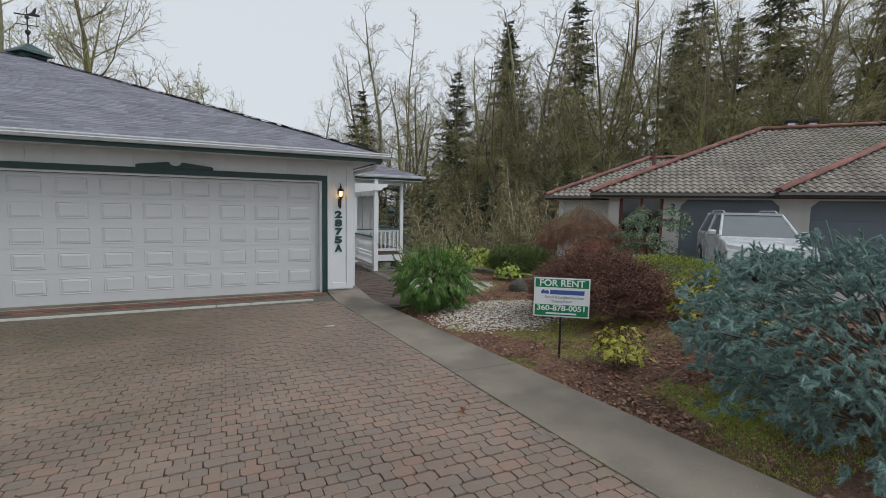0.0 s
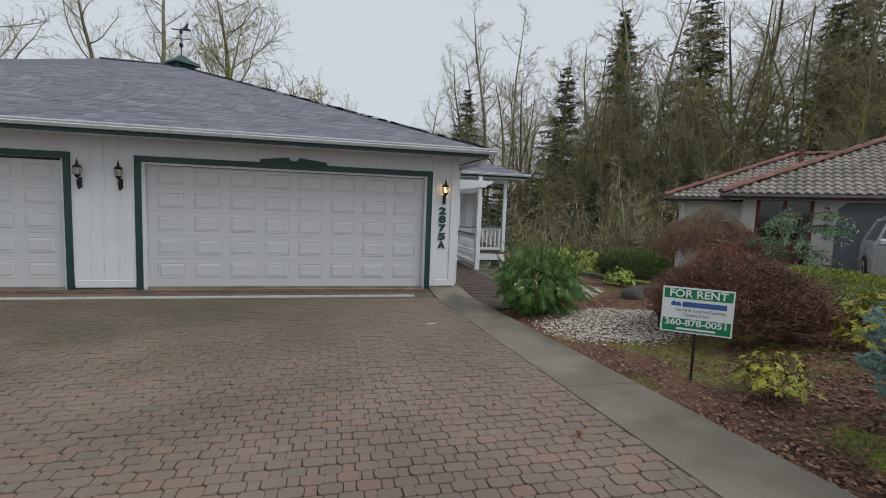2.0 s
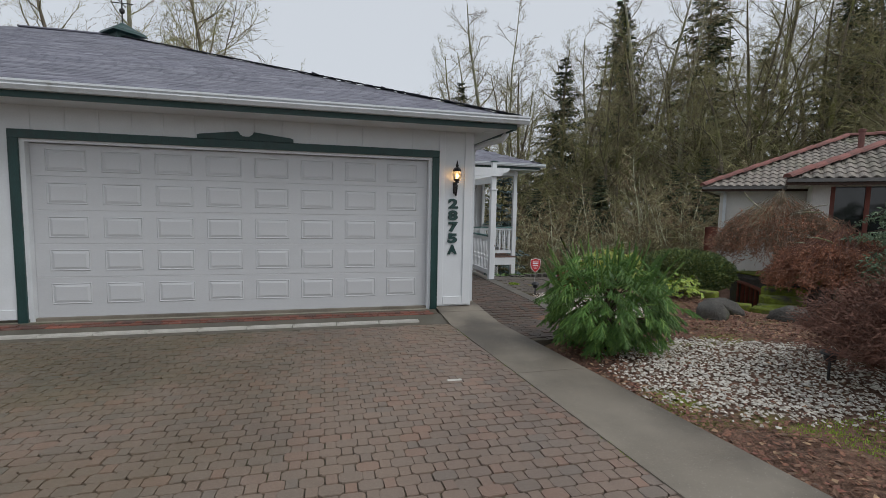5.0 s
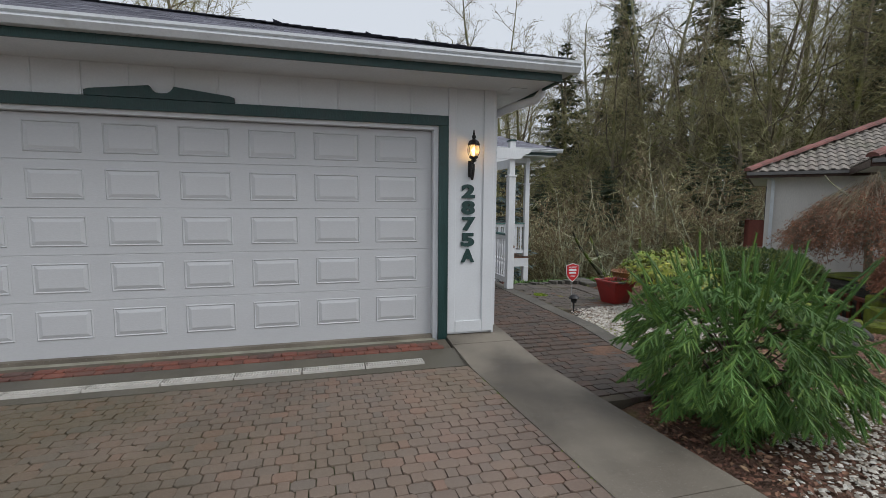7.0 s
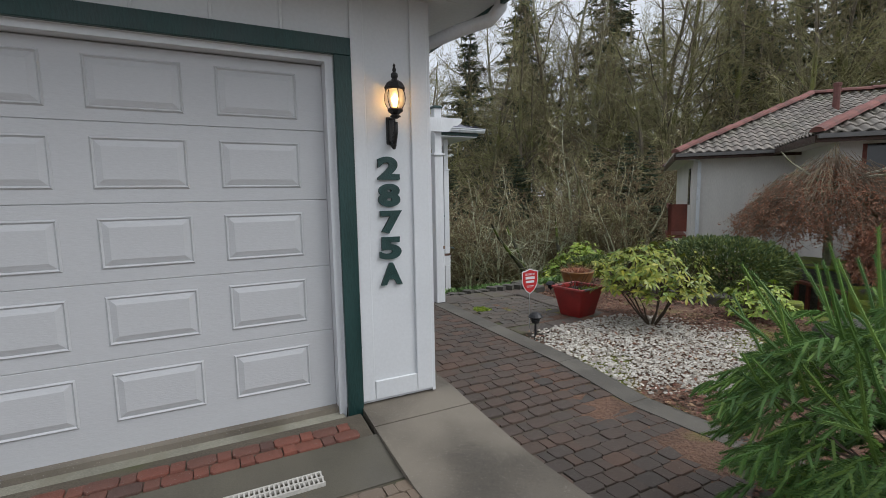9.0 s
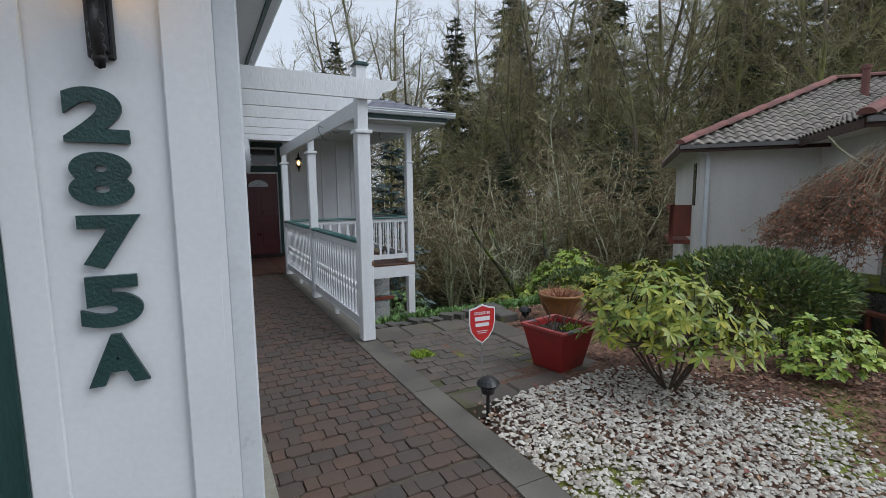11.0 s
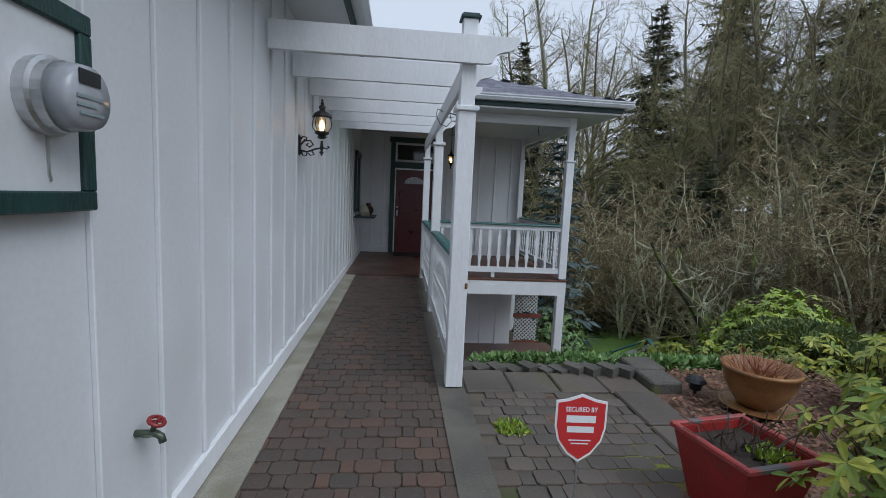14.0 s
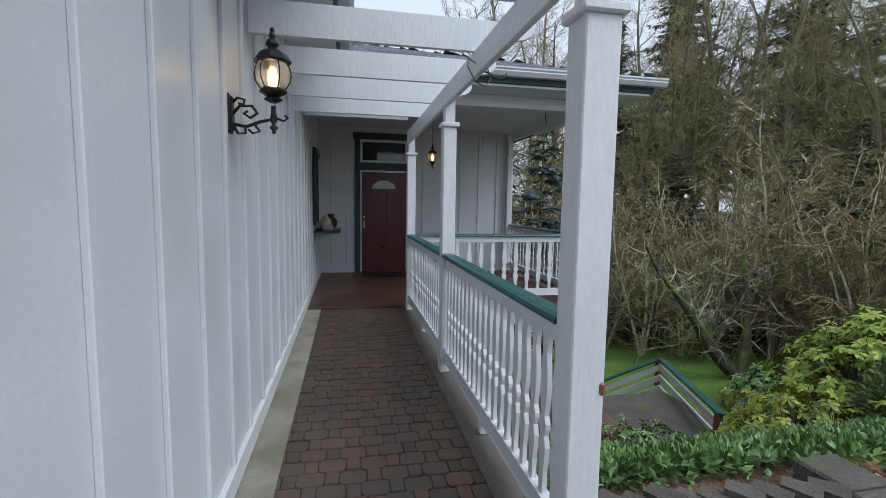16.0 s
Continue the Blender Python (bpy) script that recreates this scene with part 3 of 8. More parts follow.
def door_trim(x0, x1, left=True):
    t = thing("door_trim", "dark green painted wooden trim round the garage door", "door trim", (0, 0, 0), "garage door trims")
    part("side_board", boxes((x1, x1 + 0.115, -0.034, 0.002, -0.075, DOOR_TOP), bevel=0.004), GREEN, t)
    if left:
        part("side_board", boxes((x0 - 0.115, x0, -0.034, 0.002, -0.085, DOOR_TOP), bevel=0.004), GREEN, t)
    part("head_board", boxes((x0 - 0.115, x1 + 0.115, -0.034, 0.002, DOOR_TOP + 0.001, DOOR_TOP + 0.115), bevel=0.004), GREEN, t)
    return t


trim1 = door_trim(*DOOR1)
trim2 = door_trim(*DOOR2)
bm = bmesh.new()
for s in (-1, 1):
    c = -3.5
    prism(bm, [(c + s * 0.0, 2.576), (c + s * 0.66, 2.576), (c + s * 0.66, 2.625), (c + s * 0.62, 2.64), (c + s * 0.11, 2.70), (c + s * 0.085, 2.66), (c + s * 0.05, 2.635), (c, 2.63)], lambda u, v, w: (u, -0.045 + w, v), 0.045)
part("pediment", bm, GREEN, trim1, "dark green broken pediment board")


def garage_door(x0, x1, cols, label):
    d = thing("garage_door", label, "garage door", ((x0 + x1) / 2, 0.13, 0), "garage doors")
    w = (x1 - x0) / 2 - 0.051
    cuts = [-0.02, 0.565, 1.035, 1.505, 1.975, 2.415]
    tops = [0.47, 0.945, 1.41, 1.88, 2.335]
    pitch = 0.672
    proto = None
    for k in range(5):
        sec = part("section", boxes((-w, w, -0.012, 0.03, cuts[k] + 0.0008, cuts[k + 1] - 0.0008), bevel=0.004), DOOR_WHITE, d)
        for c in range(cols):
            px, pz = (c - (cols - 1) / 2) * pitch, tops[k] - 0.14
            if proto is None:
                bm = bmesh.new()
                rings = []
                for hw, hh, dy in ((0.246, 0.151, 0.0145), (0.236, 0.141, 0.004), (0.226, 0.131, 0.0135), (0.19, 0.095, 0.001)):
                    rings.append([bm.verts.new((sx * hw, dy, sz * hh)) for sx, sz in ((-1, -1), (1, -1), (1, 1), (-1, 1))])
                for a, b in zip(rings, rings[1:]):
                    for i in range(4):
                        bm.faces.new((a[i], a[(i + 1) % 4], b[(i + 1) % 4], b[i]))
                bm.faces.new(rings[-1])
                proto = part("panel", bm, DOOR_WHITE, sec)
                proto.matrix_basis = pose(px, -0.0125 - 0.0145, pz)
            else:
                again(proto, sec, pose(px, -0.027, pz), "panel")
    part("bottom_seal", boxes((-w, w, -0.01, 0.02, -0.045, -0.021)), BLACK_PLASTIC, d, "black rubber seal")
    return d


garage_door(*DOOR1, 8, "wide white garage door with forty raised panels, closed")
garage_door(*DOOR2, 8, "second white raised-panel garage door, closed")

# ---- main roof ----
EX, EY, EZ, SL = 0.52, -0.72, 3.06, 0.372
RY = 7.7


def slope_frame(o, along, up):
    o, a, u = Vector(o), Vector(along).normalized(), Vector(up)
    run = u.length
    return o, a, u.normalized(), run


def shingle_field(name, parent, origin, along, up, inside, width, expose=0.145, tab=0.32, seed=1):
    """Courses of overlapping shingles, laid on a slope; inside(s, r) says whether the spot s along and r up belongs to the roof."""
    rnd = random.Random(seed)
    o, a = Vector(origin), Vector(along).normalized()
    u = Vector(up)
    run = u.length
    u = u.normalized()
    nrm = a.cross(u).normalized()
    if nrm.z < 0:
        nrm = -nrm
    verts, faces = [], []
    rows = int(run / expose)
    for r in range(rows):
        s = -rnd.random() * tab
        while s < width:
            w = tab * rnd.choice((0.5, 0.75, 1.0, 1.25))
            if inside(s + w / 2, (r + 0.5) * expose):
                h = rnd.uniform(0.004, 0.0075)
                lo = o + u * (r * expose - rnd.uniform(0, 0.008))
                hi = o + u * ((r + 1) * expose + 0.02)
                k = len(verts)
                for p, e in ((lo, 0.0), (lo, h), (hi, 0.003)):
                    for q in (s + 0.004, s + w - 0.004):
                        verts.append(p + a * q + nrm * e)
                faces += [(k, k + 1, k + 3, k + 2), (k + 2, k + 3, k + 5, k + 4)]
            s += w
    ob = obj_from(name, verts, faces, SHINGLE)
    ob.parent = parent
    ob["kind"] = "stuff"
    return ob


def main_roof():
    roof = thing("main_roof", "hipped roof with slate-grey composition shingles and white gutters", "roof")
    roof["kind"] = "structure"
    run = RY - EY
    zt = EZ + run * SL
    x_l = -16.2
    v = [(x_l, EY, EZ), (EX, EY, EZ), (EX, 18.3, EZ), (x_l, 18.3, EZ), (x_l + 6, RY, zt), (EX - run, RY, zt)]
    f = [(0, 1, 5, 4), (1, 2, 5), (2, 3, 4, 5), (3, 0, 4)]
    low = len(v)
    v += [(x, y, z - 0.06) for x, y, z in v]
    f += [tuple(i + low for i in q[::-1]) for q in f] + [(0, low, low + 1, 1), (1, low + 1, low + 2, 2), (2, low + 2, low + 3, 3), (3, low + 3, low, 0)]
    core = obj_from("roof_deck", [(x, y, z - 0.004) for x, y, z in v], f, SHINGLE)
    core.parent = roof
    L = math.sqrt(1 + SL * SL)
    shingle_field("shingles", roof, (-14.0, EY, EZ), (1, 0, 0), (0, run, run * SL), lambda s, r: -14 + s < EX - r / L and -14 + s > -14.2 + r / L * 0.6, 14.6, seed=3)
    shingle_field("shingles", roof, (EX, EY, EZ), (0, 1, 0), (-run, 0, run * SL), lambda s, r: s > r / L and s < 17 and r < 9.9, 12, seed=4)
    # hip and ridge caps
    proto = None
    d = Vector((-1, 1, SL))
    n_caps = int(run / 0.17)
    for k in range(n_caps):
        p = Vector((EX, EY, EZ)) + d * (k * 0.17) + Vector((0, 0, 0.012))
        if proto is None:
            bm = bmesh.new()
            q = [bm.verts.new(c) for c in ((0.13, 0.03, 0.0), (0, 0, 0.022), (-0.03, -0.13, 0.0), (0.13 - 0.2, 0.03 + 0.2, 0.2 * SL - 0.012), (-0.2, 0.2, 0.2 * SL + 0.002), (-0.23, 0.07, 0.2 * SL - 0.012))]
            bm.faces.new((q[0], q[1], q[4], q[3]))
            bm.faces.new((q[1], q[2], q[5], q[4]))
            proto = part("hip_cap", bm, SHINGLE, roof)
            proto.matrix_basis = pose(*p)
        else:
            again(proto, roof, pose(*p), "hip_cap")
    part("ridge_cap", boxes((x_l + 6, EX - run, RY - 0.13, RY + 0.13, zt - 0.03, zt + 0.015), bevel=0.01), SHINGLE, roof)
    # fascia and soffit
    part("fascia_front", boxes((x_l, EX - 0.03, EY + 0.02, EY + 0.05, EZ - 0.19, EZ - 0.065)), GREEN, roof, "dark green fascia board")
    part("fascia_side", boxes((EX - 0.05, EX - 0.02, EY + 0.05, 7.4, EZ - 0.19, EZ - 0.065)), GREEN, roof, "dark green fascia board")
    part("soffit_front", boxes((x_l, EX - 0.05, EY + 0.05, -0.001, EZ - 0.165, EZ - 0.14)), SOFFIT, roof)
    part("soffit_side", boxes((0.001, EX - 0.05, -0.0005, 7.4, EZ - 0.165, EZ - 0.14)), SOFFIT, roof)
    part("soffit_vent", boxes((0.12, 0.3, -0.24, -0.12, EZ - 0.172, EZ - 0.166)), GUTTER, roof)
    prof = [(0, 0), (0.085, 0), (0.12, 0.05), (0.10, 0.075), (0.125, 0.09), (0.125, 0.115), (0.105, 0.115), (0.105, 0.1), (0.02, 0.1), (0, 0.12)]
    bm = bmesh.new()
    prism(bm, [(u, w) for u, w in prof], lambda u, v, w: (x_l + w, EY + 0.018 - u, EZ - 0.115 + v), EX + 0.125 - x_l)
    part("gutter_front", bm, GUTTER, roof, "white metal gutter")
    bm = bmesh.new()
    prism(bm, prof, lambda u, v, w: (EX - 0.018 + u, EY + w, EZ - 0.115 + v), 8.0)
    part("gutter_side", bm, GUTTER, roof, "white metal gutter")
    # cupola and weather vane on the hip's head
    cup = thing("cupola", "small dark green roof cupola with a weather vane on the ridge", "cupola", (EX - run + 0.1, RY, zt))
    bm = bmesh.new()
    lathe(bm, [(0.42, -0.25), (0.42, 0.0), (0.62, 0.02), (0.55, 0.1), (0.3, 0.22), (0.05, 0.36)], sides=4)
    part("hood", bm, GREEN, cup)
    bm = bmesh.new()
    lathe(bm, [(0.02, 0.3), (0.02, 0.6), (0.07, 0.65), (0.07, 0.72), (0.02, 0.76), (0.018, 1.05), (0.06, 1.08), (0.06, 1.14), (0.012, 1.17), (0.012, 1.4)], sides=8)
    box(bm, -0.28, 0.28, -0.01, 0.01, 0.88, 0.9)
    box(bm, -0.01, 0.01, -0.28, 0.28, 0.88, 0.9)
    prism(bm, [(-0.3, 1.2), (-0.05, 1.19), (0.1, 1.25), (0.2, 1.42), (0.24, 1.4), (0.2, 1.25), (0.3, 1.22), (0.3, 1.16), (-0.3, 1.16)], lambda u, v, w: (u, -0.006 + w, v), 0.012)
    part("weather_vane", bm, IRON, cup, "black weather vane")


main_roof()
# downspout at the corner
ds = thing("downspout", "white square downspout with an elbow under the eave", "downspout", (0.075, 0.22, 0))
part("pipe", boxes((-0.05, 0.04, -0.05, 0.05, 0.03, 2.62), bevel=0.008), GUTTER, ds)
bm = bmesh.new()
tube(bm, [(-0.005, 0, 2.6), (0.03, -0.03, 2.68), (0.2, -0.25, 2.74), (0.36, -0.42, 2.78), (0.42, -0.46, 2.86), (0.43, -0.46, 2.96)], 0.05, 8)
part("elbow", bm, GUTTER, ds, smooth=True)
part("bracket", boxes((-0.07, -0.051, -0.09, 0.02, 0.665, 0.69), bevel=0.004), GUTTER, ds)

# ---- paving ----
def octagon(w, h, c):
    return [(-w + c, -h), (w - c, -h), (w, -h + c), (w, h - c), (w - c, h), (-w + c, h), (-w, h - c), (-w, -h + c)]


def square(w, h):
    return [(-w, -h), (w, -h), (w, h), (-w, h)]


def paver_mesh(name, outline, material, thick=0.04):
    k = len(outline)
    v = [(x, y, -thick) for x, y in outline] + [(x, y, -0.006) for x, y in outline] + [(x * 0.97, y * 0.97, 0.0) for x, y in outline]
    f = [tuple(range(2 * k, 3 * k))]
    for r in (0, k):
        f += [(r + i, r + (i + 1) % k, r + k + (i + 1) % k, r + k + i) for i in range(k)]
    me = bpy.data.meshes.new(name)
    me.from_pydata(v, [], f)
    me.materials.append(material)
    return me


def pave(parent, inside, near, x0, x1, y0, y1, height, material, period=0.262, row=0.142, turn=False, seed=5):
    """Rows of eight-sided pavers with small square ones between; those near are parts of their own, the rest one joined field."""
    rnd = random.Random(seed)
    hb = row / 2 - 0.0018
    big, small = octagon(period * 0.335 - 0.0018, hb, 0.019), square(period * 0.165 - 0.0018, hb * 0.9)
    meshes = [paver_mesh("paver", big, material), paver_mesh("paver", small, material)]
    verts, faces, made = [], [], 0
    r = 0
    y = y0
    while y < y1:
        x = x0 + (period / 2 if r % 2 else 0)
        while x < x1:
            for k, dx in ((0, 0), (1, period / 2)):
                px, py = x + dx + rnd.uniform(-0.003, 0.003), y + rnd.uniform(-0.003, 0.003)
                if turn:
                    px, py = x0 + (py - y0), y0 + (px - x0)
                if not inside(px, py):
                    continue
                z = height(px, py) + rnd.uniform(-0.004, 0.004)
                tilt, roll, spin = rnd.uniform(-0.9, 0.9), rnd.uniform(-0.9, 0.9), rnd.uniform(-1.6, 1.6)
                slope = -math.degrees(math.atan(0.055)) if py < -0.8 else 0
                m = pose(px, py, z, tilt + slope, roll, spin + (90 if turn else 0))
                if near(px, py) and made < 296:
                    o = new("paver", meshes[k])
                    o.parent = parent
                    o.matrix_basis = m
                    made += 1
                else:
                    b = len(verts)
                    me = meshes[k]
                    verts += [m @ v.co for v in me.vertices]
                    faces += [tuple(b + i for i in p.vertices) for p in me.polygons]
            x += period
        y += row
        r += 1
    ob = obj_from("paver_field", verts, faces, material)
    ob.parent = parent
    ob["kind"] = "stuff"


def sheet(name, x0, x1, y0, y1, drop, material, label, category, step=0.8, height=lambda x, y: drive_z(y)):
    """A slab that follows the lie of the land."""
    xs, ys = np.linspace(x0, x1, 3), np.append(np.arange(y0, y1, step), y1)
    verts = [(x, y, height(x, y) - drop) for y in ys for x in xs] + [(x, y, height(x, y) - drop - 0.1) for y in ys for x in xs]
    f, n0 = [], 3 * len(ys)
    for j in range(len(ys) - 1):
        for i in range(2):
            q = (3 * j + i, 3 * j + i + 1, 3 * j + i + 4, 3 * j + i + 3)
            f += [q, tuple(n0 + t for t in q[::-1])]
        f += [(3 * j, 3 * j + 3, n0 + 3 * j + 3, n0 + 3 * j), (3 * j + 2, n0 + 3 * j + 2, n0 + 3 * j + 5, 3 * j + 5)]
    e = 3 * (len(ys) - 1)
    f += [(0, n0, n0 + 1, 1), (1, n0 + 1, n0 + 2, 2), (e, e + 1, n0 + e + 1, n0 + e), (e + 1, e + 2, n0 + e + 2, n0 + e + 1)]
    ob = obj_from(name, verts, f, material)
    return tagged(ob, label, category, kind="structure")


driveway = sheet("driveway", -11.4, -0.56, -13.0, -0.84, 0.013, JOINT, "brown and grey interlocking paver driveway, damp", "driveway")
apron = sheet("garage_apron", -11.4, -0.56, -0.84, -0.36, 0.004, APRON, "damp dark concrete strip before the garage with a drain", "concrete strip", 0.24)
soldier = sheet("paver_border", -11.4, -0.6, -0.36, -0.06, 0.014, JOINT, "row of red pavers along the garage threshold", "paving", 0.15)
sill = structure("garage_sill", boxes((-11.4, -0.7, -0.06, 0.1, -0.16, -0.045), bevel=0.01), PALE_CONCRETE, "pale concrete sill under the garage doors", "sill")
strip = thing("concrete_strip", "broom-finished damp concrete strip beside the driveway", "concrete path")
strip["kind"] = "structure"
for y0, y1 in ((-12.9, -9.4), (-9.4, -6.4), (-6.4, -3.4), (-3.4, -0.3)):
    o = sheet("slab", -0.575, 0.185, y0 + 0.004, y1 - 0.004, -0.009, CONCRETE, "", "")
    o.parent = strip
    del o["kind"]
o = sheet("slab", -0.575, 0.185, -0.292, 0.34, -0.009, CONCRETE, "", "", 0.3)
o.parent = strip
del o["kind"]
sheet("driveway_outer", -40, -11.4, -40, -0.4, 0.02, CONCRETE, "concrete drive beyond the pavers", "driveway", 4.0, lambda x, y: drive_z(max(y, -22)))
sheet("street", -11.4, 60, -40, -13.0, 0.02, ASPHALT, "grey street behind", "road", 3.0, lambda x, y: drive_z(max(y, -22)))

walkway = sheet("walkway", 0.0, 1.285, 0.35, 7.56, 0.013, JOINT, "narrow paver walkway along the house wall", "walkway")
structure("walkway_base", boxes((0.0, 1.48, 0.35, 7.5, -1.9, -0.131)), CONCRETE, "concrete retaining base of the walkway", "foundation")
walk_mouth = sheet("walkway_mouth", 0.178, 1.285, -2.1, 0.348, 0.013, JOINT, "flared paver start of the walkway", "walkway", 0.3)
wall_strip = sheet("wall_strip", 0.0, 0.205, 0.35, 7.56, -0.008, PALE_CONCRETE, "pale concrete strip at the foot of the wall", "concrete strip")
kerb = thing("walkway_kerb", "flush grey concrete kerb beside the walkway", "kerb")
kerb["kind"] = "structure"
for y0, y1 in ((-2.2, -0.8), (-0.8, 0.0), (0.0, 1.3), (1.3, 2.9), (2.9, 5.0), (5.0, 7.5)):
    o = sheet("kerb_slab", 1.278, 1.488, y0 + 0.003, y1 - 0.003, -0.009, KERB, "", "", 0.4)
    o.parent = kerb
    del o["kind"]
patio = sheet("patio", 1.49, 2.98, 0.92, 2.98, 0.014, JOINT, "square patio of grey pavers below the porch", "patio")
for i, (x0, x1) in enumerate(((1.495, 1.86), (1.868, 2.24), (2.248, 2.63), (2.638, 2.985))):
    part("edge_slab", boxes((x0, x1, 2.605, 3.03 - 0.03 * i, -0.14, -0.008 - 0.004 * (i % 2)), bevel=0.012), PATIO_PAVER, patio)
for i, y in enumerate((1.0, 1.54, 2.08)):
    part("edge_slab", boxes((2.66, 2.985, y, y + 0.518, -0.14, -0.012 + 0.004 * i), bevel=0.012), PATIO_PAVER, patio)
part("edge_slab", boxes((1.495, 2.0, 0.9, 1.12, -0.14, -0.012), bevel=0.012), PATIO_PAVER, patio)
part("edge_slab", boxes((2.508, 2.985, 0.9, 1.0, -0.14, -0.014), bevel=0.012), PATIO_PAVER, patio)
part("edge_slab", boxes((2.008, 2.5, 0.9, 1.12, -0.14, -0.008), bevel=0.012), PATIO_PAVER, patio)

# trench drain
dr = thing("trench_drain", "long white plastic trench drain grate in the apron", "drain", (0, -0.66, drive_z(-0.66) + 0.004))
x = -1.0
proto = None
while x > -9.5:
    if proto is None:
        bm = boxes((-0.60, 0.0, -0.062, -0.05, -0.02, 0.012), (-0.60, 0.0, 0.05, 0.062, -0.02, 0.012), (-0.60, 0.0, -0.006, 0.006, -0.02, 0.012))
        for k in range(24):
            box(bm, -0.6 + k * 0.0255, -0.6 + k * 0.0255 + 0.0095, -0.05, 0.05, -0.02, 0.011)
        proto = part("grate", bm, DRAIN, dr)
        proto.matrix_basis = pose(x, 0, 0)
    else:
        again(proto, dr, pose(x, random.uniform(-0.003, 0.003), 0, 0, 0, random.uniform(-0.25, 0.25)), "grate")
    x -= 0.612
part("channel", boxes((-9.8, -1.0, -0.05, 0.05, -0.03, -0.019)), BLACK_PLASTIC, dr)


# ---- pergola, porch and railings ----
def post(x, y, z0, z1, w, label, collar=2.07, cap=False, foot=False):
    p = thing("porch_post", label, "post", (x, y, z0), "porch posts")
    h = z1 - z0
    part("shaft", boxes((-w, w, -w, w, 0.012 if foot else 0, collar - z0), bevel=0.006), WHITE_ROUGH, p)
    part("collar", boxes((-w - 0.02, w + 0.02, -w - 0.02, w + 0.02, collar - z0, collar - z0 + 0.035), bevel=0.006), WHITE_ROUGH, p)
    part("neck", boxes((-w + 0.012, w - 0.012, -w + 0.012, w - 0.012, collar - z0 + 0.035, h), bevel=0.005), WHITE_ROUGH, p)
    if cap:
        part("cap", boxes((-w - 0.006, w + 0.006, -w - 0.006, w + 0.006, h, h + 0.02), (-w + 0.006, w - 0.006, -w + 0.006, w - 0.006, h + 0.02, h + 0.035), bevel=0.004), GREEN, p, "dark green cap")
    if foot:
        part("rotten_foot", boxes((-w + 0.008, w - 0.008, -w + 0.008, w - 0.008, 0.0, 0.014)), BLACK_PLASTIC, p, "dark rotted foot")
        chip = boxes((w - 0.02, w + 0.003, -0.075, -0.035, 0.78, 0.83), bevel=0.008)
        part("chipped_patch", chip, TERRACOTTA, p, "chipped patch of bare brown wood")
    return p


post(1.40, 2.71, -0.015, 2.71, 0.066, "tall white wooden pergola post with peeling paint and green cap", cap=True, foot=True)
post(1.40, 5.06, -0.015, 2.389, 0.055, "white wooden pergola post between two railings")
post(1.40, 7.44, -0.015, 2.389, 0.055, "white wooden post at the porch corner")
post(3.99, 7.55, 0.02, 2.93, 0.07, "white wooden porch post on the deck corner", 2.16)
lower = thing("lower_post", "white wooden post under the porch deck", "post", (3.99, 7.55, -1.9))
part("shaft", boxes((-0.075, 0.075, -0.075, 0.075, 0, 1.61), bevel=0.006), WHITE_ROUGH, lower)
post(3.95, 10.74, 0.02, 2.93, 0.06, "white wooden post against the porch wall", 2.4)

pergola = thing("pergola", "white painted wooden pergola over the walkway", "pergola")
proto = None
tip = [(u, v - 0.1) for u, v in ((0.0, 2.49), (1.5, 2.49), (1.535, 2.50), (1.55, 2.53), (1.575, 2.56), (1.61, 2.575), (1.66, 2.585), (1.70, 2.61), (1.725, 2.645), (1.725, 2.68), (0.0, 2.68))]
for i, y in enumerate((2.62, 3.36, 4.12, 4.92, 5.68, 6.42)):
    if proto is None:
        bm = bmesh.new()
        prism(bm, tip, lambda u, v, w: (u, -0.02 + w, v), 0.04)
        proto = part("cross_beam", bm, WHITE_ROUGH, pergola)
        proto.matrix_basis = pose(0.021, y, 0)
    else:
        again(proto, pergola, pose(0.021, y, 0), "cross_beam")
part("side_beam", boxes((1.345, 1.385, 2.72, 7.5, 2.23, 2.389), bevel=0.005), WHITE_ROUGH, pergola)
bm = bmesh.new()
tube(bm, [(x, y, z - 0.1) for x, y, z in ((1.35, 4.05, 2.4), (1.29, 4.02, 2.42), (1.27, 3.95, 2.35), (1.31, 3.92, 2.26), (1.38, 3.95, 2.24), (1.43, 4.0, 2.30), (1.42, 4.05, 2.38))], 0.004, 5)
part("loose_wire", bm, BLACK_PLASTIC, pergola, "loop of black wire")
hook = thing("plant_hook", "black iron plant hook on the pergola beam", "hook", (1.386, 4.3, 2.32))
bm = bmesh.new()
tube(bm, [(0, 0, 0), (0.06, -0.01, 0.012), (0.11, -0.01, 0.0), (0.15, 0, -0.02), (0.19, 0, -0.035), (0.235, 0, -0.02), (0.245, 0, 0.005)], 0.007, 6)
part("bar", bm, IRON, hook, smooth=True)
part("plate", boxes((0, 0.006, -0.02, 0.02, -0.03, 0.03)), IRON, hook)

# shaped flat balusters
BAL = [(0.020, 0.0), (0.020, 0.10), (0.030, 0.16), (0.036, 0.22), (0.020, 0.27), (0.034, 0.305), (0.034, 0.33), (0.018, 0.365), (0.030, 0.43), (0.036, 0.50), (0.030, 0.58), (0.020, 0.65), (0.026, 0.70), (0.032, 0.74)]


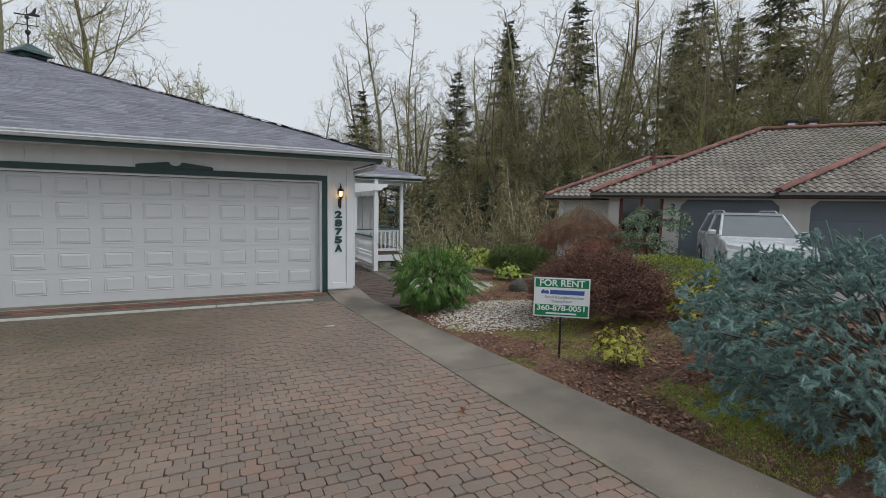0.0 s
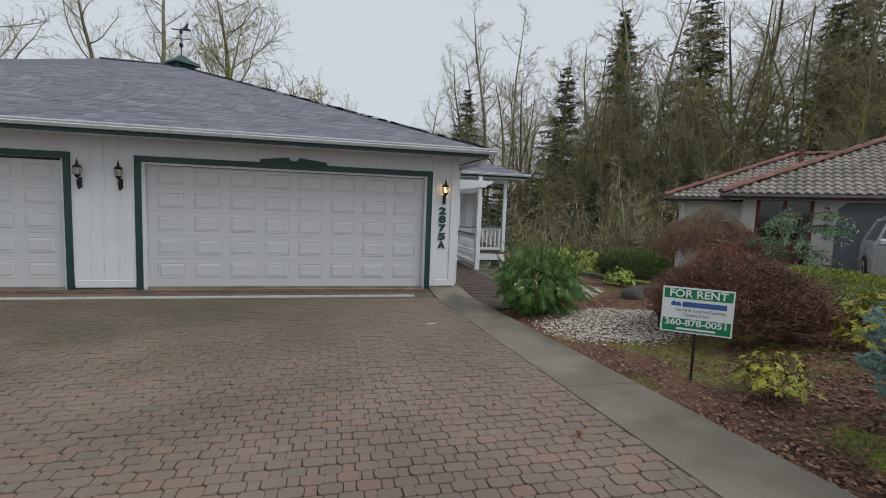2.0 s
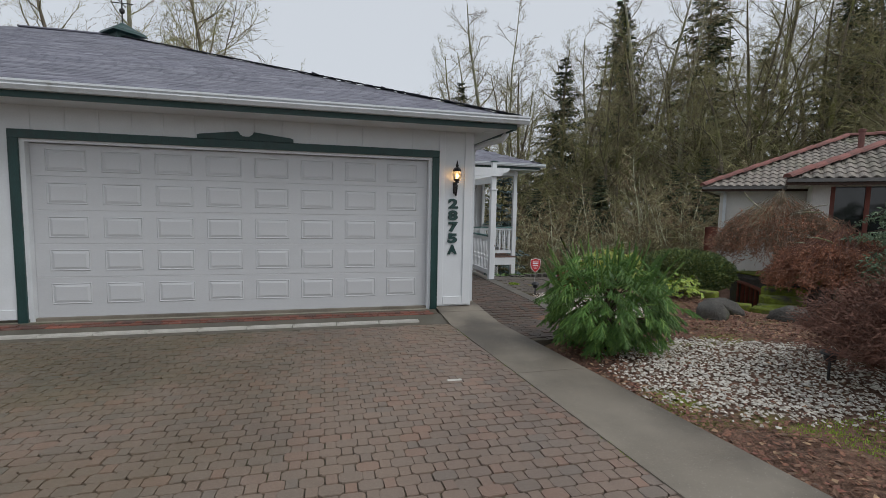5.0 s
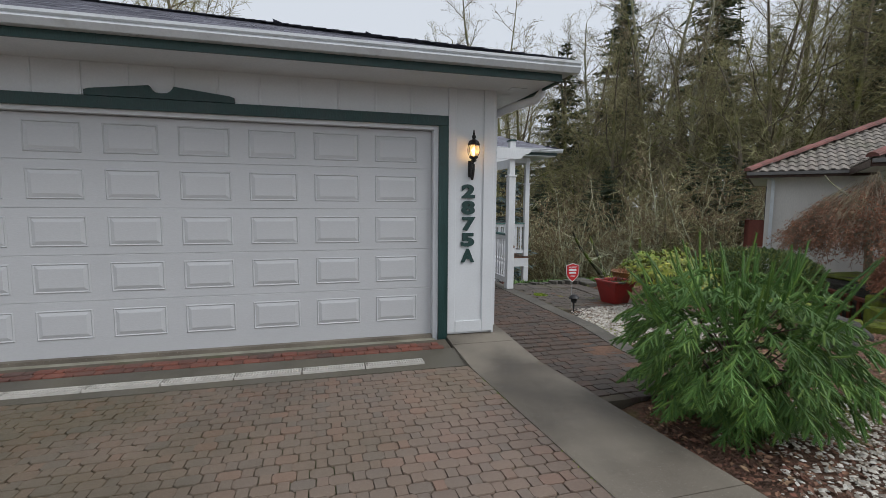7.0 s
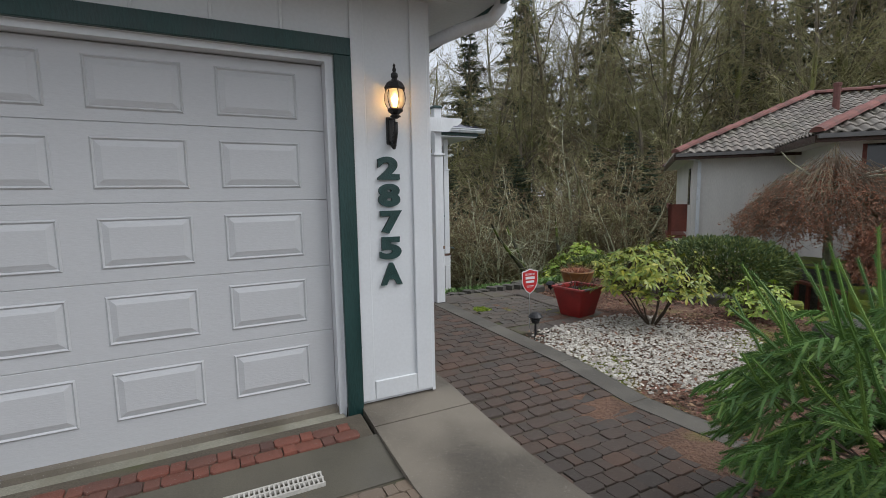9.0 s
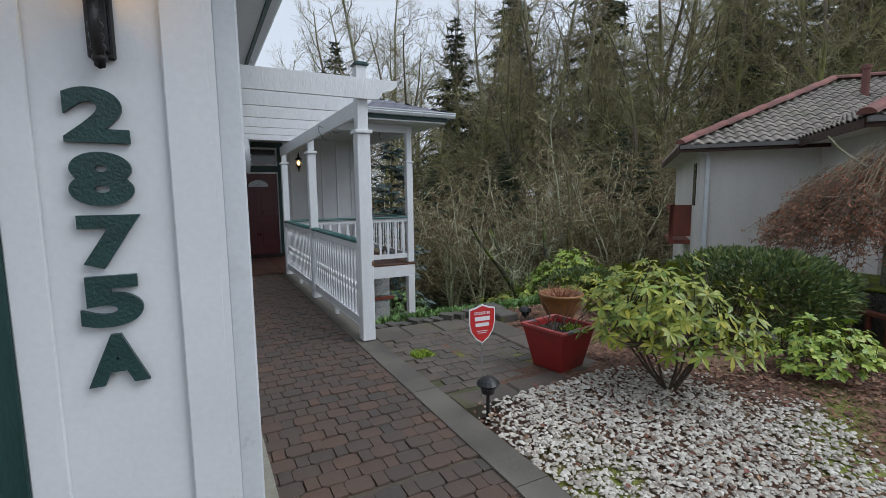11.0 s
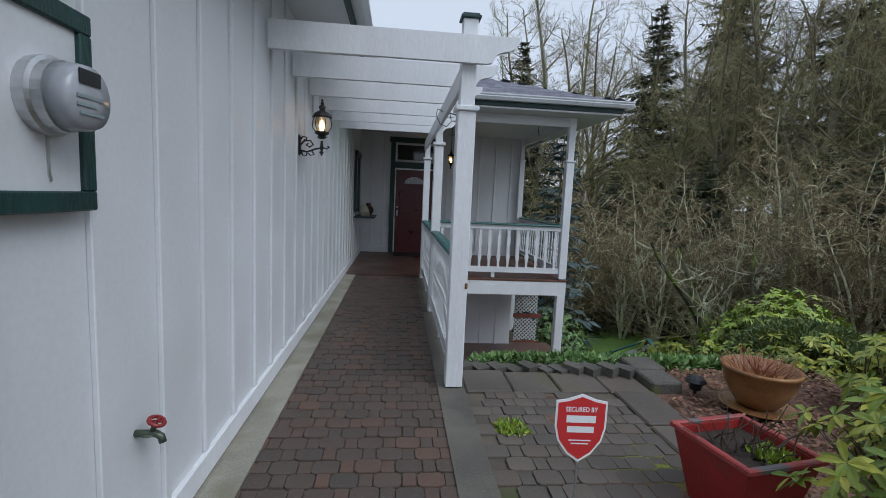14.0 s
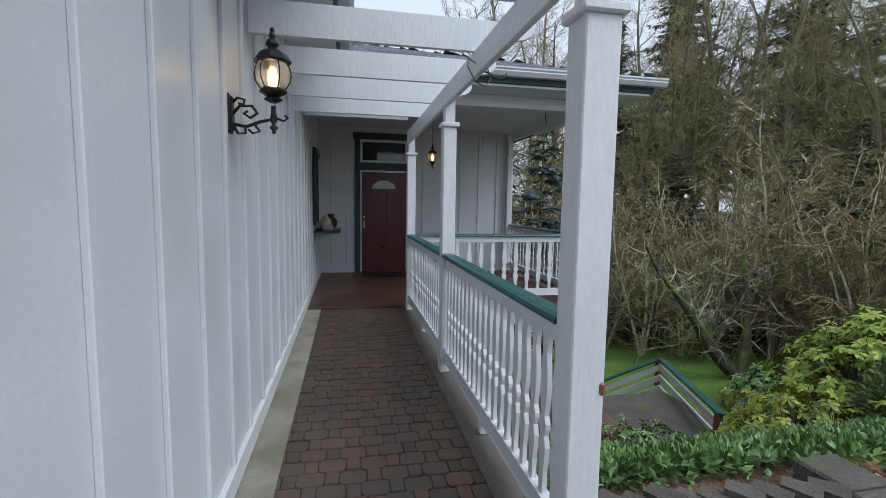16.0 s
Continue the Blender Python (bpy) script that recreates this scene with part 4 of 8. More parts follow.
def railing(label, p0, p1, zb, zt, spacing=0.115, thin=False):
    """A rail run from p0 to p1: cap, top and bottom rails and sawn balusters."""
    a, b = Vector((*p0, 0)), Vector((*p1, 0))
    L = (b - a).length
    ang = math.degrees(math.atan2(b.y - a.y, b.x - a.x))
    t = thing("railing", label, "railing", (a.x, a.y, 0), "porch railings", ang)
    bm = bmesh.new()
    prism(bm, [(-0.055, 0.0), (0.055, 0.0), (0.06, 0.012), (0.05, 0.026), (0.03, 0.034), (-0.03, 0.034), (-0.05, 0.026), (-0.06, 0.012)], lambda u, v, w: (w, u, zt - 0.034 + v), L)
    part("hand_rail", bm, TEAL, t, "moulded teal-green hand rail")
    part("top_rail", boxes((0, L, -0.022, 0.022, zt - 0.115, zt - 0.035)), WHITE, t)
    part("bottom_rail", boxes((0, L, -0.026, 0.026, zb, zb + 0.085), (0, L, -0.034, 0.034, zb - 0.012, zb)), WHITE, t)
    hgt = zt - 0.115 - (zb + 0.085)
    n = int(L / spacing)
    proto = None
    for k in range(n):
        u = (k + 0.5) * L / n
        if proto is None:
            bm = bmesh.new()
            out = [(r, z / 0.74 * hgt) for r, z in BAL]
            prism(bm, out + [(-r, z) for r, z in out[::-1]], lambda p, q, w: (p, -0.011 + w, q), 0.022)
            proto = part("baluster", bm, WHITE, t)
            proto.matrix_basis = pose(u, 0, zb + 0.085)
        else:
            again(proto, t, pose(u, 0, zb + 0.085), "baluster")
    part("support_block", boxes((L / 2 - 0.03, L / 2 + 0.03, -0.02, 0.02, zb - 0.11, zb - 0.012)), WHITE, t)
    return t


railing("white walkway railing with sawn balusters and teal hand rail", (1.40, 2.81), (1.40, 5.0), 0.11, 1.02)
railing("white walkway railing with sawn balusters beside the entry", (1.40, 5.12), (1.40, 7.38), 0.11, 1.02)
railing("white porch railing with sawn balusters above the deck", (1.46, 7.53), (3.915, 7.53), 0.13, 1.02, 0.165)
railing("white side railing at the porch edge", (3.99, 7.63), (3.99, 10.66), 0.13, 1.02, 0.165)

deck = thing("porch_deck", "raised porch deck with brown boards and white fascia", "deck")
deck["kind"] = "structure"
for k in range(20):
    part("deck_board", boxes((1.3, 4.1, 7.47 + k * 0.168, 7.632 + k * 0.168, -0.035, 0.0), bevel=0.004), DECK, deck)
part("rim_board", boxes((1.47, 4.07, 7.478, 7.515, -0.29, -0.037)), WHITE_ROUGH, deck)
part("rim_side", boxes((4.03, 4.068, 7.516, 10.84, -0.29, -0.037)), WHITE_ROUGH, deck)
structure("entry_floor", boxes((0.0, 1.298, 7.565, 10.84, -0.15, 0.004), bevel=0.004), SLAB_BROWN, "brown painted entry floor, slightly glossy", "floor")
structure("lower_wall", boxes((1.5, 3.42, 8.9, 9.02, -2.0, -0.29)), WHITE, "white board-and-batten wall under the porch", "wall")
lw = bpy.data.objects["lower_wall"]
for x in np.arange(1.75, 3.4, 0.34):
    part("batten", boxes((x - 0.022, x + 0.022, 8.88, 8.901, -1.9, -0.3)), WHITE, lw)
structure("lower_floor", boxes((1.5, 4.3, 3.9, 9.0, -1.95, -1.68)), SLAB_BROWN, "brown painted lower landing", "floor")
structure("walk_side_wall", boxes((1.482, 1.5, 3.0, 8.9, -1.95, -0.14)), WHITE, "white painted side of the raised walkway", "wall")


def lattice():
    t = thing("lattice_screen", "white diagonal lattice screen under the porch", "lattice", (3.56, 9.06, -1.66))
    bm = bmesh.new()
    for z0 in (0.0, 0.62):
        for k in range(-6, 12):
            for s in (1, -1):
                x0 = k * 0.085
                a, b = (0.0, 0.5)
                za, zb = (a - x0) if s > 0 else (x0 - a), (b - x0) if s > 0 else (x0 - b)
                pts = []
                for i in range(11):
                    x = a + (b - a) * i / 10
                    z = (x - x0) if s > 0 else (x0 - x + 0.5)
                    if 0 <= z <= 0.52:
                        pts.append((x, z))
                if len(pts) > 1:
                    (xa, z1), (xb, z2) = pts[0], pts[-1]
                    prism(bm, [(xa - 0.014, z1 + z0), (xa + 0.014, z1 + z0), (xb + 0.014, z2 + z0), (xb - 0.014, z2 + z0)], lambda u, v, w: (u, (0.006 if s > 0 else -0.006) + w, v), 0.006)
    part("slats", bm, WHITE, t)
    part("middle_rail", boxes((-0.03, 0.6, -0.02, 0.03, 0.53, 0.61)), RED_WOOD, t)
    part("bottom_rail", boxes((-0.03, 0.6, -0.02, 0.03, -0.3, -0.01)), RED_WOOD, t)


lattice()


def porch_roof():
    roof = thing("porch_roof", "low hipped porch roof with slate-grey shingles", "roof")
    roof["kind"] = "structure"
    ex, ey, ez, s = 4.68, 6.98, 3.16, 0.36
    d = 5.0
    v = [(-0.6, ey, ez), (ex, ey, ez), (ex, ey + 11, ez), (ex - d, ey + d, ez + d * s), (-0.6, ey + d, ez + d * s)]
    f = [(0, 1, 3, 4), (1, 2, 3)]
    n = len(v)
    v += [(x, y, z - 0.05) for x, y, z in v]
    f += [tuple(n + i for i in q[::-1]) for q in f] + [(0, n, n + 1, 1), (1, n + 1, n + 2, 2)]
    o = obj_from("roof_deck", [(x, y, z - 0.004) for x, y, z in v], f, SHINGLE)
    o.parent = roof
    L = math.sqrt(1 + s * s)
    shingle_field("shingles", roof, (0.55, ey, ez), (1, 0, 0), (0, d, d * s), lambda q, r: 0.55 + q < ex - r / L, 4.3, seed=7)
    shingle_field("shingles", roof, (ex, ey, ez), (0, 1, 0), (-d, 0, d * s), lambda q, r: q > r / L, 8, seed=8)
    part("fascia", boxes((0.55, ex - 0.02, ey + 0.02, ey + 0.05, ez - 0.18, ez - 0.06)), GREEN, roof, "dark green fascia board")
    part("fascia_side", boxes((ex - 0.05, ex - 0.02, ey + 0.05, 13, ez - 0.18, ez - 0.06)), GREEN, roof, "dark green fascia board")
    prof = [(0, 0), (0.085, 0), (0.115, 0.05), (0.10, 0.07), (0.12, 0.085), (0.12, 0.105), (0, 0.11)]
    bm = bmesh.new()
    prism(bm, prof, lambda u, w, k: (0.55 + k, ey + 0.018 - u, ez - 0.11 + w), ex - 0.43)
    part("gutter", bm, GUTTER, roof, "white metal gutter")
    bm = bmesh.new()
    prism(bm, prof, lambda u, w, k: (ex - 0.018 + u, ey + k, ez - 0.11 + w), 6)
    part("gutter_side", bm, GUTTER, roof, "white metal gutter")
    part("beam", boxes((1.35, 4.06, 7.5, 7.6, 2.78, 2.94)), WHITE, roof)
    part("beam_side", boxes((3.94, 4.04, 7.6, 10.8, 2.78, 2.94)), WHITE, roof)
    c = boxes((0.0, ex - 0.05, ey + 0.05, 10.84, 2.945, 2.975))
    ob = structure("ceiling", c, SOFFIT, "white painted porch ceiling", "ceiling")
    part("entry_header", boxes((0.021, 1.35, 7.42, 7.5, 2.53, 2.944)), WHITE_ROUGH, roof)
    ch = thing("hanging_chime_hook", "black hook hanging from the porch ceiling", "hook", (3.45, 7.8, 2.6))
    bm = bmesh.new()
    tube(bm, [(0, 0, 0.345), (0, 0, 0.1), (0.02, 0, 0.06), (0.0, 0, 0.03)], 0.006, 5)
    part("rod", bm, IRON, ch)


porch_roof()

# front door with transom
fd = thing("front_door", "dark red front door with a small fan light, closed, in dark green trim", "door", (0.74, 10.82, 0.0))
fd["kind"] = "structure"
part("trim_left", boxes((-0.04, 0.07, -0.03, 0.02, 0.0, 2.7)), GREEN, fd)
part("trim_right", boxes((1.03, 1.14, -0.03, 0.02, 0.0, 2.7)), GREEN, fd)
part("trim_head", boxes((-0.07, 1.17, -0.045, 0.02, 2.7, 2.83)), GREEN, fd)
part("trim_middle", boxes((0.07, 1.03, -0.03, 0.02, 2.09, 2.24)), GREEN, fd)
part("jamb", boxes((0.0701, 0.095, -0.01, 0.05, 0.0, 2.0899), (1.005, 1.0299, -0.01, 0.05, 0.0, 2.0899), (0.095, 1.005, -0.01, 0.05, 2.06, 2.0899)), WHITE, fd)
leaf = boxes((0.098, 1.002, 0.02, 0.06, 0.02, 2.055))
for x0 in (0.2, 0.6):
    for z0, z1 in ((0.2, 0.85), (0.98, 1.62)):
        box(leaf, x0, x0 + 0.31, 0.008, 0.0201, z0, z1, bevel=0.006)
door_leaf = part("leaf", leaf, RED_DOOR, fd)
bm = bmesh.new()
fan = [(0.55 + 0.24 * math.cos(math.pi * k / 12), 1.72 + 0.17 * math.sin(math.pi * k / 12)) for k in range(13)]
prism(bm, fan, lambda u, v, w: (u, 0.012 + w, v), 0.0079)
part("fan_light", bm, mat("frosted_fan_glass", (0.45, 0.47, 0.5), 0.15, noise_amt=0.2, scale=14, fine=40, bump=0.3), door_leaf, "pale fan-shaped glass")
part("handle", boxes((0.135, 0.165, -0.01, 0.02, 0.92, 1.06), (0.13, 0.17, 0.005, 0.02, 1.12, 1.16), bevel=0.004), ALU, door_leaf, "brass-toned handle set")
part("transom_frame", boxes((0.07, 1.03, -0.01, 0.03, 2.24, 2.29), (0.07, 1.03, -0.01, 0.03, 2.65, 2.7), (0.07, 0.12, -0.01, 0.03, 2.29, 2.65), (0.98, 1.03, -0.01, 0.03, 2.29, 2.65)), WHITE, fd)
part("transom_pane", boxes((0.12, 0.98, 0.012, 0.02, 2.29, 2.65)), WINDOW_DARK, fd, "dark glass pane")
part("threshold", boxes((0.07, 1.03, -0.06, 0.06, 0.004, 0.02)), BRONZE, fd)
mat_ = thing("door_mat", "black rubber door mat before the front door", "door mat", (1.3, 10.45, 0.004))
part("pad", boxes((-0.45, 0.45, -0.3, 0.3, 0, 0.012), bevel=0.004), BLACK_PLASTIC, mat_)
sw = thing("door_bell", "small grey door bell beside the front door", "door bell", (0.62, 10.83, 1.1))
part("plate", boxes((-0.015, 0.015, -0.012, 0.0, -0.05, 0.05), bevel=0.003), ALU, sw)

# shelf with two pots and a dark mirror frame on the side wall
sh = thing("wall_shelf", "dark green wall shelf on a white bracket", "shelf", (0.021, 9.35, 0.93))
part("board", boxes((0, 0.42, -0.45, 0.45, 0, 0.035), bevel=0.006), GREEN, sh)
bm = bmesh.new()
prism(bm, [(0, 0), (0.34, 0), (0.32, -0.04), (0.16, -0.10), (0.08, -0.24), (0, -0.34)], lambda u, v, w: (u, -0.03 + w, v), 0.06)
part("bracket", bm, WHITE, sh)
v1 = thing("vase", "cream stoneware vase on the wall shelf", "vase", (0.2, 9.2, 0.965))
part("body", lathe(bmesh.new(), [(0.06, 0), (0.10, 0.06), (0.105, 0.12), (0.075, 0.19), (0.04, 0.23), (0.02, 0.24)]), mat("cream_stoneware", (0.4, 0.37, 0.31), 0.5), v1, smooth=True)
v2 = thing("jug", "dark brown pottery jug on the wall shelf", "jug", (0.27, 9.5, 0.965))
part("body", lathe(bmesh.new(), [(0.05, 0), (0.11, 0.07), (0.12, 0.13), (0.08, 0.2), (0.05, 0.22), (0.06, 0.26), (0.03, 0.265)]), BRONZE, v2, smooth=True)
bx = thing("stone_box", "small pale stone block on the wall shelf", "ornament", (0.23, 9.12, 0.965))
part("block", boxes((-0.08, 0.1, -0.08, 0.06, 0, 0.09), bevel=0.01), PALE_CONCRETE, bx)
mf = thing("wall_mirror", "tall dark green framed mirror on the side wall", "mirror", (0.021, 9.35, 1.05))
part("frame", boxes((0, 0.04, -0.4, 0.4, 0, 0.06), (0, 0.04, -0.4, -0.34, 0.06, 1.15), (0, 0.04, 0.34, 0.4, 0.06, 1.15), (0, 0.06, -0.44, 0.44, 1.15, 1.25), bevel=0.006), GREEN, mf)
part("glass", boxes((0, 0.012, -0.34, 0.34, 0.06, 1.15)), mat("mirror_glass", (0.75, 0.76, 0.77), 0.03, metal=1.0, noise_amt=0.01, bump=0), mf)


# ---- lanterns ----
def lantern(label, at, rz, lit=True, scroll=False, hanging=False):
    """A cast coach lantern; local +y points away from the wall, the origin is on the wall at the backplate's middle."""
    t = thing("wall_lantern" if not hanging else "pendant_lantern", label, "lantern", at, "coach lanterns", rz)
    t.scale = (0.95, 0.95, 0.78) if scroll else (0.8, 0.8, 0.8)
    cy, cz = (0.0, 0.0) if hanging else ((0.225, 0.07) if scroll else (0.13, 0.08))
    if not hanging:
        part("backplate", boxes((-0.045, 0.045, 0.0, 0.02, -0.13, 0.11), (-0.03, 0.03, 0.02, 0.03, -0.11, 0.09), bevel=0.008), IRON, t)
        bm = bmesh.new()
        if scroll:
            tube(bm, [(0, 0.02, -0.07), (0, 0.09, -0.085), (0, 0.16, -0.05), (0, cy, -0.03), (0, cy, 0.05)], 0.011, 6)
            tube(bm, [(0, 0.02, -0.02), (0, 0.06, 0.04), (0, 0.12, 0.045), (0, 0.145, 0.0), (0, 0.11, -0.03), (0, 0.08, -0.005), (0, 0.1, 0.012)], 0.009, 6)
            tube(bm, [(0, 0.02, 0.05), (0, 0.05, 0.09), (0, 0.085, 0.08), (0, 0.08, 0.05), (0, 0.055, 0.055)], 0.008, 6)
            tube(bm, [(0, 0.13, -0.07), (0, 0.155, -0.11), (0, 0.12, -0.125), (0, 0.1, -0.10)], 0.008, 6)
            tube(bm, [(0, 0.03, -0.08), (0, 0.05, -0.13), (0, 0.085, -0.125), (0, 0.085, -0.095)], 0.008, 6)
            tube(bm, [(0, cy, -0.02), (0, cy + 0.05, -0.04), (0, cy + 0.07, -0.02), (0, cy + 0.055, -0.005)], 0.008, 6)
            lathe(bm, [(0.004, -0.125), (0.012, -0.115), (0.008, -0.105), (0.024, -0.085), (0.008, -0.065), (0.02, -0.04), (0.012, 0.02), (0.012, 0.05)], (0, cy, 0), 8)
        else:
            tube(bm, [(0, 0.02, -0.12), (0, 0.07, -0.16), (0, 0.10, -0.10), (0, cy, -0.03), (0, cy, 0.05)], 0.02, 6)
            for k in range(4):
                lathe(bm, [(0.004, -0.022), (0.022, -0.012), (0.026, 0), (0.022, 0.012), (0.004, 0.022)], (0, 0.075 + 0.012 * k, -0.14 + 0.035 * k), 8)
        part("arm", bm, IRON, t, smooth=True)
    base = bmesh.new()
    lathe(base, [(0.02, 0.03), (0.05, 0.05), (0.03, 0.065), (0.066, 0.09), (0.072, 0.10), (0.06, 0.115)], (0, cy, cz - 0.03), 8)
    part("base", base, IRON, t)
    roof = bmesh.new()
    lathe(roof, [(0.09, 0.27), (0.095, 0.285), (0.072, 0.325), (0.045, 0.345), (0.03, 0.35), (0.022, 0.365), (0.034, 0.385), (0.03, 0.405), (0.014, 0.42), (0.018, 0.44), (0.010, 0.46), (0.013, 0.475), (0.004, 0.49)], (0, cy, cz - 0.03), 8)
    part("roof", roof, IRON, t)
    part("globe", lathe(bmesh.new(), [(0.058, 0.115), (0.082, 0.16), (0.087, 0.20), (0.082, 0.24), (0.07, 0.27)], (0, cy, cz - 0.03), 16), AMBER, t, "seeded glass globe", smooth=True).visible_shadow = False
    for k in range(6):
        bm = bmesh.new()
        a = math.pi * k / 3 + 0.5
        tube(bm, [(r * math.cos(a), cy + r * math.sin(a), cz - 0.03 + z) for r, z in ((0.061, 0.113), (0.086, 0.16), (0.091, 0.20), (0.086, 0.24), (0.073, 0.272))], 0.004, 5)
        part("rib", bm, IRON, t)
    if lit:
        part("bulb", lathe(bmesh.new(), [(0.008, 0.12), (0.012, 0.15), (0.018, 0.175), (0.014, 0.205), (0.004, 0.235)], (0, cy, cz - 0.03), 10), BULB, t, "glowing warm bulb", smooth=True)
        lamp = new("lantern_light", bpy.data.lights.new("lantern_light", "POINT"))
        lamp.data.energy, lamp.data.color, lamp.data.shadow_soft_size = 3.2, (1.0, 0.52, 0.16), 0.015
        lamp.matrix_world = t.matrix_basis @ Matrix.Translation((0, cy, cz + 0.16))
    if hanging:
        bm = bmesh.new()
        tube(bm, [(0, 0, cz + 0.45), (0, 0, cz + 1.12)], 0.006, 6)
        lathe(bm, [(0.05, 1.10), (0.05, 1.135), (0.02, 1.14)], (0, 0, cz), 10)
        part("chain", bm, IRON, t)
        part("drop", lathe(bmesh.new(), [(0.004, -0.09), (0.02, -0.06), (0.01, -0.03), (0.03, 0.02)], (0, 0, cz), 8), IRON, t)
    return t


lantern("lit black coach lantern on the garage corner wall", (-0.285, -0.002, 1.99), 180)
lantern("unlit black coach lantern between the garage doors", (-6.68, -0.002, 2.03), 180, lit=False)
lantern("unlit black coach lantern beside the second garage door", (-7.36, -0.002, 2.03), 180, lit=False)
lantern("lit black scrolled lantern on the side wall", (0.0, 3.66, 1.865), -90, scroll=True)
lantern("lit hanging lantern over the porch", (2.0, 9.2, 2.1), 0, hanging=True)

# house number
num = thing("house_number", "dark green house number 2875A set upright on the wall", "house number", (-0.315, -0.001, 0))
for k, ch in enumerate("2875A"):
    text_mesh("numeral", ch, 0.205, GREEN, num, pose(0, -0.012, 1.71 - 0.191 * k, 90, 0, 0), 0.011, 0.011, width=0.165)

# electricity meter in a green frame, faucet
me_ = thing("electric_meter", "round electricity meter on a white panel in a dark green frame", "electric meter", (0.022, 0.51, 1.635))
part("panel", boxes((0, 0.02, -0.15, 0.15, -0.215, 0.215)), WHITE, me_)
part("frame", boxes((0, 0.035, -0.2, 0.2, 0.215, 0.27), (0, 0.035, -0.2, 0.2, -0.27, -0.215), (0, 0.035, -0.2, -0.15, -0.215, 0.215), (0, 0.035, 0.15, 0.2, -0.215, 0.215), bevel=0.004), GREEN, me_)
bm = lathe(bmesh.new(), [(0.095, 0.0), (0.098, 0.03), (0.088, 0.035), (0.088, 0.06)], sides=24)
bm.transform(Matrix.Rotation(radians(90), 4, "Y") @ Matrix.Identity(4))
bm.transform(Matrix.Translation((0.02, 0.02, 0.02)))
part("collar", bm, ALU, me_, "metal collar", smooth=False)
bm = lathe(bmesh.new(), [(0.084, 0.06), (0.082, 0.10), (0.076, 0.118), (0.02, 0.12)], sides=24)
bm.transform(Matrix.Translation((0.02, 0.02, 0.02)) @ Matrix.Rotation(radians(90), 4, "Y"))
cover = part("cover", bm, mat("grey_meter_cover", (0.36, 0.38, 0.41), 0.18, noise_amt=0.05, scale=5, bump=0), me_, "clear grey glass cover", smooth=True)
part("display", boxes((0.1405, 0.143, -0.03, 0.05, 0.05, 0.085)), BLACK_PLASTIC, me_, "dark digital display")
for k, (y0, y1, z) in enumerate(((-0.04, 0.06, 0.02), (-0.04, 0.03, 0.0), (-0.03, 0.06, -0.02))):
    part("print_line", boxes((0.1405, 0.1425, y0, y1, z - 0.004, z + 0.004)), SIGN_GREY, me_)
bm = bmesh.new()
tube(bm, [(0.02, 0.03, -0.07), (0.022, 0.03, -0.17), (0.022, 0.035, -0.19)], 0.005, 5)
part("seal_wire", bm, ALU, me_)
fc = thing("garden_faucet", "brass garden faucet with a red wheel handle", "faucet", (0.0, 0.965, 0.535))
fc.scale = (0.95, 0.95, 0.95)
bm = bmesh.new()
tube(bm, [(0, 0, 0), (0.04, 0, 0), (0.075, 0, 0), (0.095, 0, -0.012), (0.10, 0, -0.035)], 0.015, 8)
lathe(bm, [(0.028, 0.0), (0.028, 0.004), (0.014, 0.01)], (0.05, 0, -0.005), 10)
tube(bm, [(0.06, 0, 0.0), (0.075, 0, 0.045)], 0.011, 8)
part("spout", bm, mat("verdigris_brass", (0.10, 0.12, 0.09), 0.5, metal=0.6), fc, smooth=True)
bm = bmesh.new()
tube(bm, [(0.08 + 0.026 * math.cos(a), 0.03 * math.sin(a), 0.05 - 0.012 * math.cos(a)) for a in np.linspace(0, 2 * math.pi, 13)], 0.008, 6)
box(bm, 0.055, 0.105, -0.004, 0.004, 0.045, 0.053)
box(bm, 0.076, 0.084, -0.03, 0.03, 0.045, 0.053)
part("wheel", bm, mat("red_faucet_wheel", (0.22, 0.02, 0.02), 0.5), fc, "red wheel handle")
hb = thing("wall_hook", "small metal bracket low on the wall", "bracket", (0.0, 0.12, 0.62))
part("plate", boxes((0, 0.02, -0.02, 0.02, -0.03, 0.03), bevel=0.004), ALU, hb)


